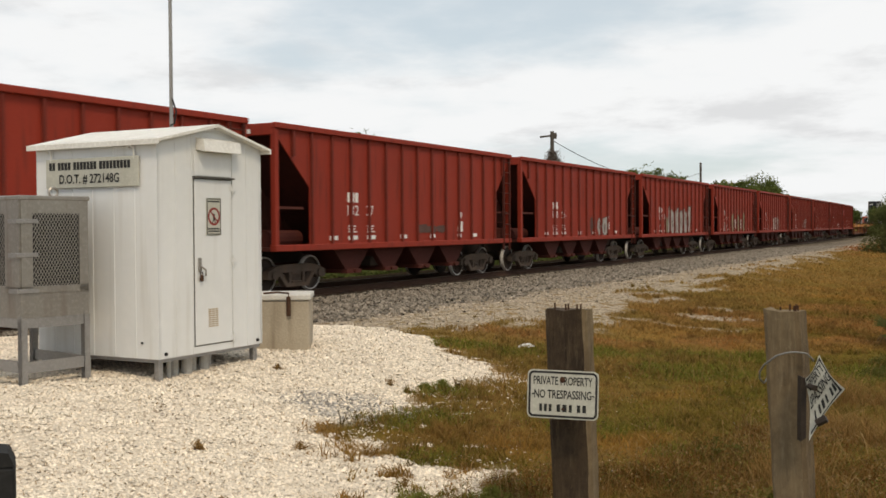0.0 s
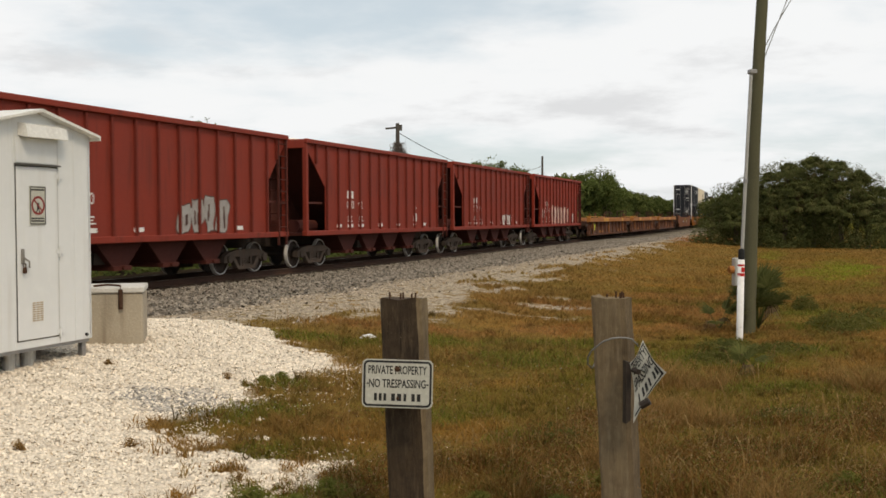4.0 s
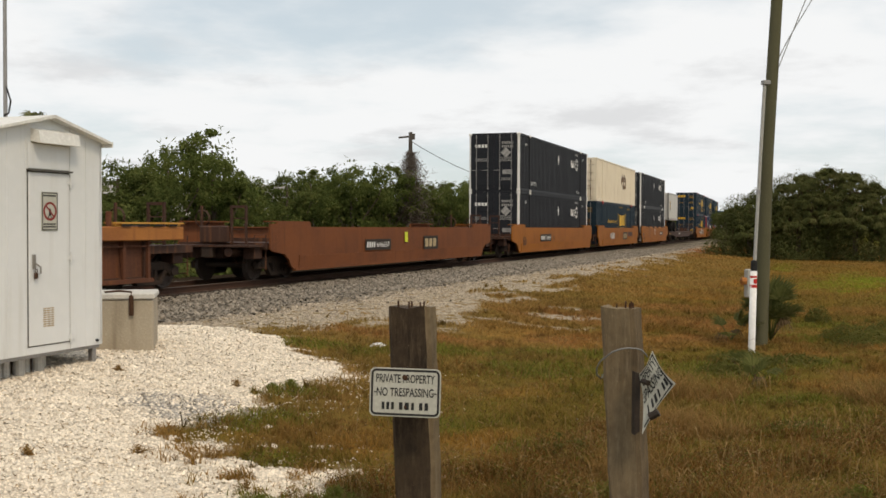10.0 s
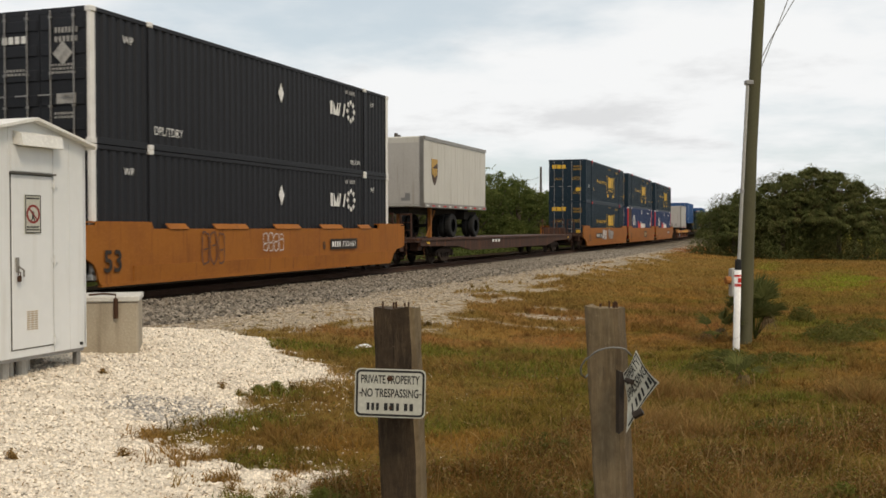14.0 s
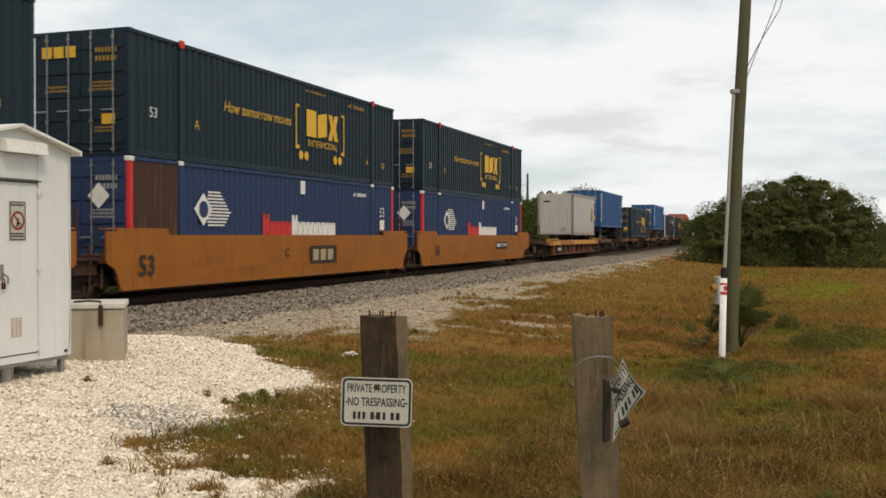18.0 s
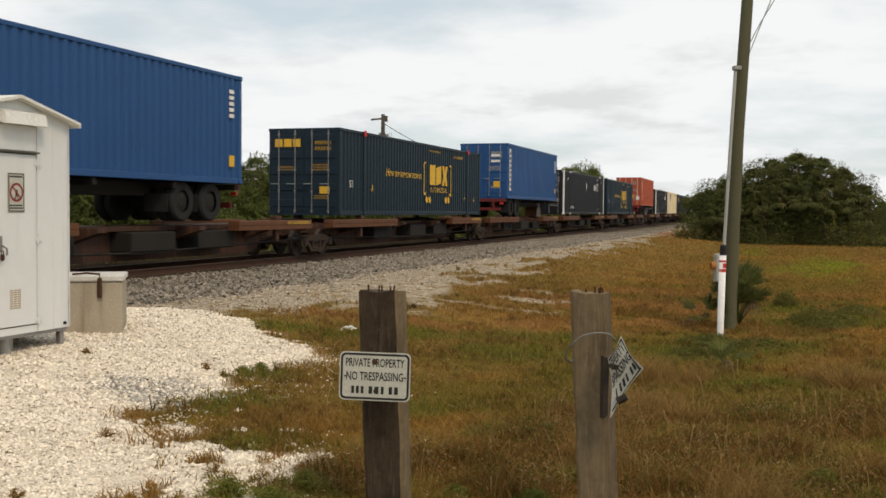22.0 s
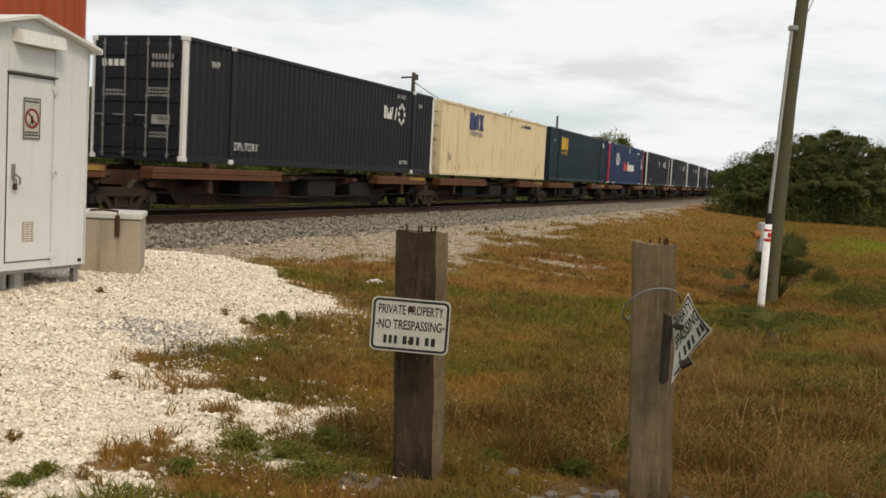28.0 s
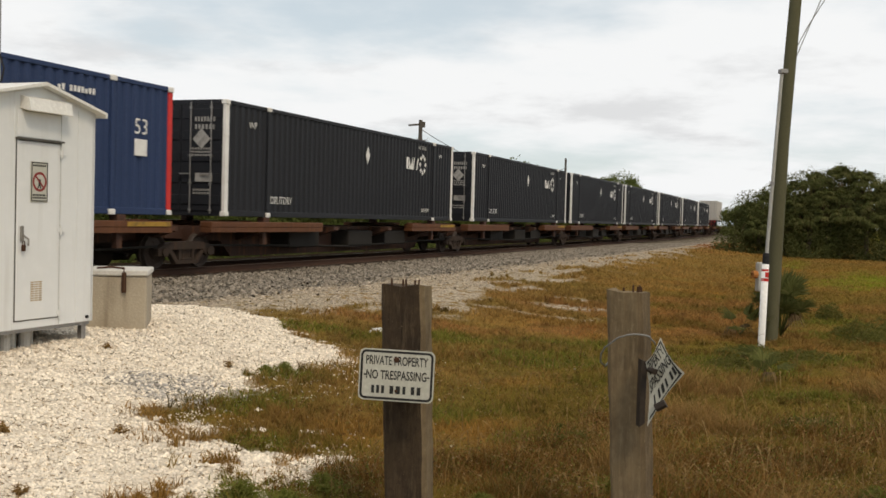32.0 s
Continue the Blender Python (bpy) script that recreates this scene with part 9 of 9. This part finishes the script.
    c = np.array([(0.105, 0.105, 0.022), (0.155, 0.150, 0.035), (0.190, 0.100, 0.036), (0.300, 0.200, 0.100), (0.075, 0.045, 0.018), (0.150, 0.085, 0.028)])[pick] * rng.uniform(0.7, 1.4, (q, 1))
    tagged(new("leaf_litter", tinted(sheet_mesh("leaf_litter", v, [(0, 1, 2, 3)], M["blade"]), c, 4)), "small green and brown leaves among the rough grass", "grass", kind="stuff")
    # thin arching stalks with seed heads
    n = 1500
    x, y, r = polar(rng, n * 30, 4.8, 16, -3, 44, 1.0)
    d, bare = covered(x, y)
    k = np.where(rng.uniform(0, 1, len(x)) < (zone(BRUSH, x, y) + 0.08) * (1 - bare) * 0.25)[0][:n]
    x, y, r = x[k], y[k], r[k]
    q = len(k)
    H, W = rng.uniform(0.12, 0.34, q), 0.0010 * (1 + r / 6)
    b, lean = rng.uniform(0, 2 * math.pi, q), rng.uniform(0.3, 1.1, q)
    a = b + math.pi / 2
    base = np.stack([x, y, height(x, y) - 0.005], 1)
    side = np.stack([np.cos(a) * W, np.sin(a) * W, 0 * a], 1)

    def along(f):
        o = lean * H * f * f
        return base + np.stack([np.cos(b) * o, np.sin(b) * o, H * f * (1 - 0.22 * lean * f * f)], 1)
    v = np.stack([base - side, base + side, along(0.5) + side, along(0.82) + side * 0.8, along(0.9) + side * 2.2, along(1.0), along(0.9) - side * 2.2, along(0.82) - side * 0.8, along(0.5) - side], 1)
    me = sheet_mesh("dead_stalks", v, [(0, 1, 2, 8), (8, 2, 3, 7), (7, 3, 4, 5, 6)], M["straw"])
    tagged(new("dead_stalks", me), "thin dead brown grass stalks with seed heads", "grass", kind="stuff")


def tufts():
    """Uneven tufts standing out of the mown turf."""
    rng = np.random.default_rng(91)
    n, blades = 7500, 11
    x, y, r = polar(rng, n * 5, 4.3, 30, -12, 44, 1.3)
    d, bare = covered(x, y)
    p = step(vnoise(x, y + 4, 0.75, 3), 0.42, 0.66) * (1 - bare)
    k = np.where((rng.uniform(0, 1, len(x)) < p) & (d > 6))[0][:n]
    x, y, r = x[k], y[k], r[k]
    tall = np.repeat(rng.uniform(0.03, 0.095, len(k)) * (1 + 0.6 * step(vnoise(x, y, 1.6, 2), 0.5, 0.7)), blades)
    c = np.repeat(blade_rgb(rng, x, y, 0.4, 1.2), blades, 0)
    q = len(k) * blades
    X, Y = np.repeat(x, blades) + rng.normal(0, 0.02, q), np.repeat(y, blades) + rng.normal(0, 0.02, q)
    H = tall * rng.uniform(0.5, 1.25, q)
    W = np.repeat(0.0013 * (1 + r / 3.5), blades) * rng.uniform(0.7, 1.4, q)
    me = blades_at(rng, X, Y, H, W, H * rng.uniform(0.2, 1.2, q), c * rng.uniform(0.8, 1.2, (q, 1)), "grass_tufts")
    tagged(new("grass_tufts", me), "uneven tufts of tawny and olive grass in the verge", "grass", kind="stuff")


grass()
tufts()


# ---------------------------------------------------------------- loose stone
def stones(name, x, y, size, m, label, rng, sink=0.25, flat=0.7, low=False):
    n = len(x)
    base = np.array([(1, 0, 0), (0, 1, 0), (-1, 0, 0), (0, -1, 0), (0, 0, 1), (0, 0, -1)], float)
    v = base[None] * rng.uniform(0.55, 1.2, (n, 6, 1)) + rng.normal(0, 0.16, (n, 6, 3))
    a = rng.uniform(0, 2 * math.pi, n)
    c, s = np.cos(a)[:, None], np.sin(a)[:, None]
    tilt = rng.normal(0, 0.5, n)[:, None]
    vx, vy, vz = v[..., 0], v[..., 1], v[..., 2] * flat
    vx, vz = vx * np.cos(tilt) - vz * np.sin(tilt), vx * np.sin(tilt) + vz * np.cos(tilt)
    v = np.stack([vx * c - vy * s, vx * s + vy * c, vz], -1) * size[:, None, None]
    v += np.stack([x, y, height(x, y) + size * (flat - sink) * 0.6], 1)[:, None]
    me = sheet_mesh(name, v, [(0, 1, 4), (1, 2, 4), (2, 3, 4), (3, 0, 4)] + ([] if low else [(1, 0, 5), (2, 1, 5), (3, 2, 5), (0, 3, 5)]), M[m])
    tagged(new(name, me), label, "gravel", kind="stuff")


def gravel():
    rng = np.random.default_rng(55)
    x, y, r = polar(rng, 300000, 3.6, 17, -30, 8, 1.05)
    d, s, pad, ball, sand, grey, green = masks(x, y)
    k = np.where((pad > 0.45) & (rng.uniform(0, 1, len(x)) < pad * (1 - 0.6 * grey)))[0][:120000]
    stones("white_gravel", x[k], y[k], rng.uniform(0.006, 0.0145, len(k)) * (1 + r[k] / 18), "shell", "loose white crushed rock round the shelter", rng, 0.45, 0.7, True)
    # strays that thin out into the turf
    x, y, r = polar(rng, 90000, 4.2, 14, -22, 10, 1.0)
    e = np.maximum(inside(PAD, x, y), inside(APRON, x, y))
    k = np.where((rng.uniform(0, 1, len(x)) < 0.8 * np.exp(np.minimum(e, 0) / 0.28) * (vnoise(x, y, 0.35, 2) > 0.42)) & (e < 0.12) & (y < 12.5))[0][:15000]
    stones("stray_gravel", x[k], y[k], rng.uniform(0.006, 0.015, len(k)), "shell", "white rock chips scattered into the turf", rng, 0.1, 0.7, True)
    x, y, r = polar(rng, 30000, 4.5, 13, -22, 20, 1.0)
    d, s, pad, ball, sand, grey, green = masks(x, y)
    k = np.where((rng.uniform(0, 1, len(x)) < grey * 0.8 + 0.02 * (vnoise(x, y, 0.5, 2) > 0.6)) & (d > 8.5))[0][:9000]
    stones("grey_gravel", x[k], y[k], rng.uniform(0.008, 0.022, len(k)), "pebble", "loose grey crushed rock in the turf", rng)
    # ballast between the shelter and the line
    s = 4 + 75 * rng.uniform(0, 1, 100000) ** 1.25
    d = rng.uniform(1.35, 8.9, 100000)
    h = TH - BEND * (s - BEND_AT)
    n0, d0 = (-math.cos(TH), math.sin(TH)), (math.sin(TH), math.cos(TH))
    u = s - BEND_AT
    al, sd = BEND_AT + np.sin(BEND * u) / BEND, OFF + (1 - np.cos(BEND * u)) / BEND
    x = n0[0] * sd + d0[0] * al + np.cos(h) * d
    y = n0[1] * sd + d0[1] * al - np.sin(h) * d
    _, _, pad, ball, sand, grey, green = masks(x, y)
    roll = rng.uniform(0, 1, len(x))
    k = np.where((roll < 0.30 * sand * (1 - ball) * (1 - pad)))[0][:16000]
    stones("sandy_gravel", x[k], y[k], rng.uniform(0.012, 0.034, len(k)), "ballast_p", "loose pale gravel scattered over the sandy shoulder", rng, 0.3, 0.7, True)
    k = np.where(roll < ball * (1 - pad))[0][:46000]
    stones("ballast_stones", x[k], y[k], rng.uniform(0.022, 0.05, len(k)), "ballast", "loose grey crushed track ballast", rng, 0.2, 0.8, True)


gravel()


def rubble(x, y, size, seed, label="dirty grey lump of broken rubble", m="rubble"):
    r = random.Random(seed)
    bm = bmesh.new()
    bmesh.ops.create_icosphere(bm, subdivisions=1, radius=1)
    for v in bm.verts:
        q = 1 + 0.35 * noise.noise(v.co * 1.4 + Vector((seed * 3.1, 0, 0)))
        v.co = Vector((v.co.x * q * 1.2, v.co.y * q, max(-0.4, v.co.z * q * 0.6)))
    me = bpy.data.meshes.new("rubble")
    bm.to_mesh(me)
    bm.free()
    me.materials.append(M[m])
    o = new("rubble", me)
    o.matrix_basis = pose(x, y, zat(x, y) + size * 0.25, r.uniform(-12, 12), r.uniform(-12, 12), r.uniform(0, 360)) @ Matrix.Scale(size, 4)
    tagged(o, label, "rubble", "rubble by the posts")


for _k, (_x, _y, _s) in enumerate(((0.40, 5.93, 0.05), (0.47, 5.86, 0.04), (0.33, 5.86, 0.045), (0.43, 5.77, 0.05), (0.50, 5.95, 0.04), (0.36, 6.02, 0.035), (1.27, 5.55, 0.075), (1.50, 5.60, 0.06), (1.63, 5.66, 0.055), (1.72, 5.70, 0.06), (1.40, 5.72, 0.05), (2.15, 5.48, 0.065), (1.27, 6.14, 0.05), (1.10, 6.10, 0.06), (2.10, 5.62, 0.05))):
    rubble(_x, _y, _s * 0.8, _k)
_t = random.Random(12)
for _k in range(26):
    rubble(1.75 + _t.gauss(0, 0.55), 5.58 + _t.gauss(0, 0.13), _t.uniform(0.012, 0.038), 40 + _k)


# ---------------------------------------------------------------- travel of the train
def motions():
    times = [0.5 * k for k in range(65)]
    for row in KEYED:
        ob, u, z = row if len(row) == 3 else (*row, 0.0)
        walk(ob, [(t, on_track(u - gone(t), RAIL + z)) for t in times])
    # the bright-rimmed wheels roll, one row for each thirtieth of a second
    for w, dx in WHEELS:
        walk(w, [(k / 30, pose(dx, 0, WR, 0, math.degrees(-gone(k / 30) / WR), 0)) for k in range(271)] + [(32, pose(dx, 0, WR, 0, math.degrees(-gone(9) / WR), 0))])


motions()
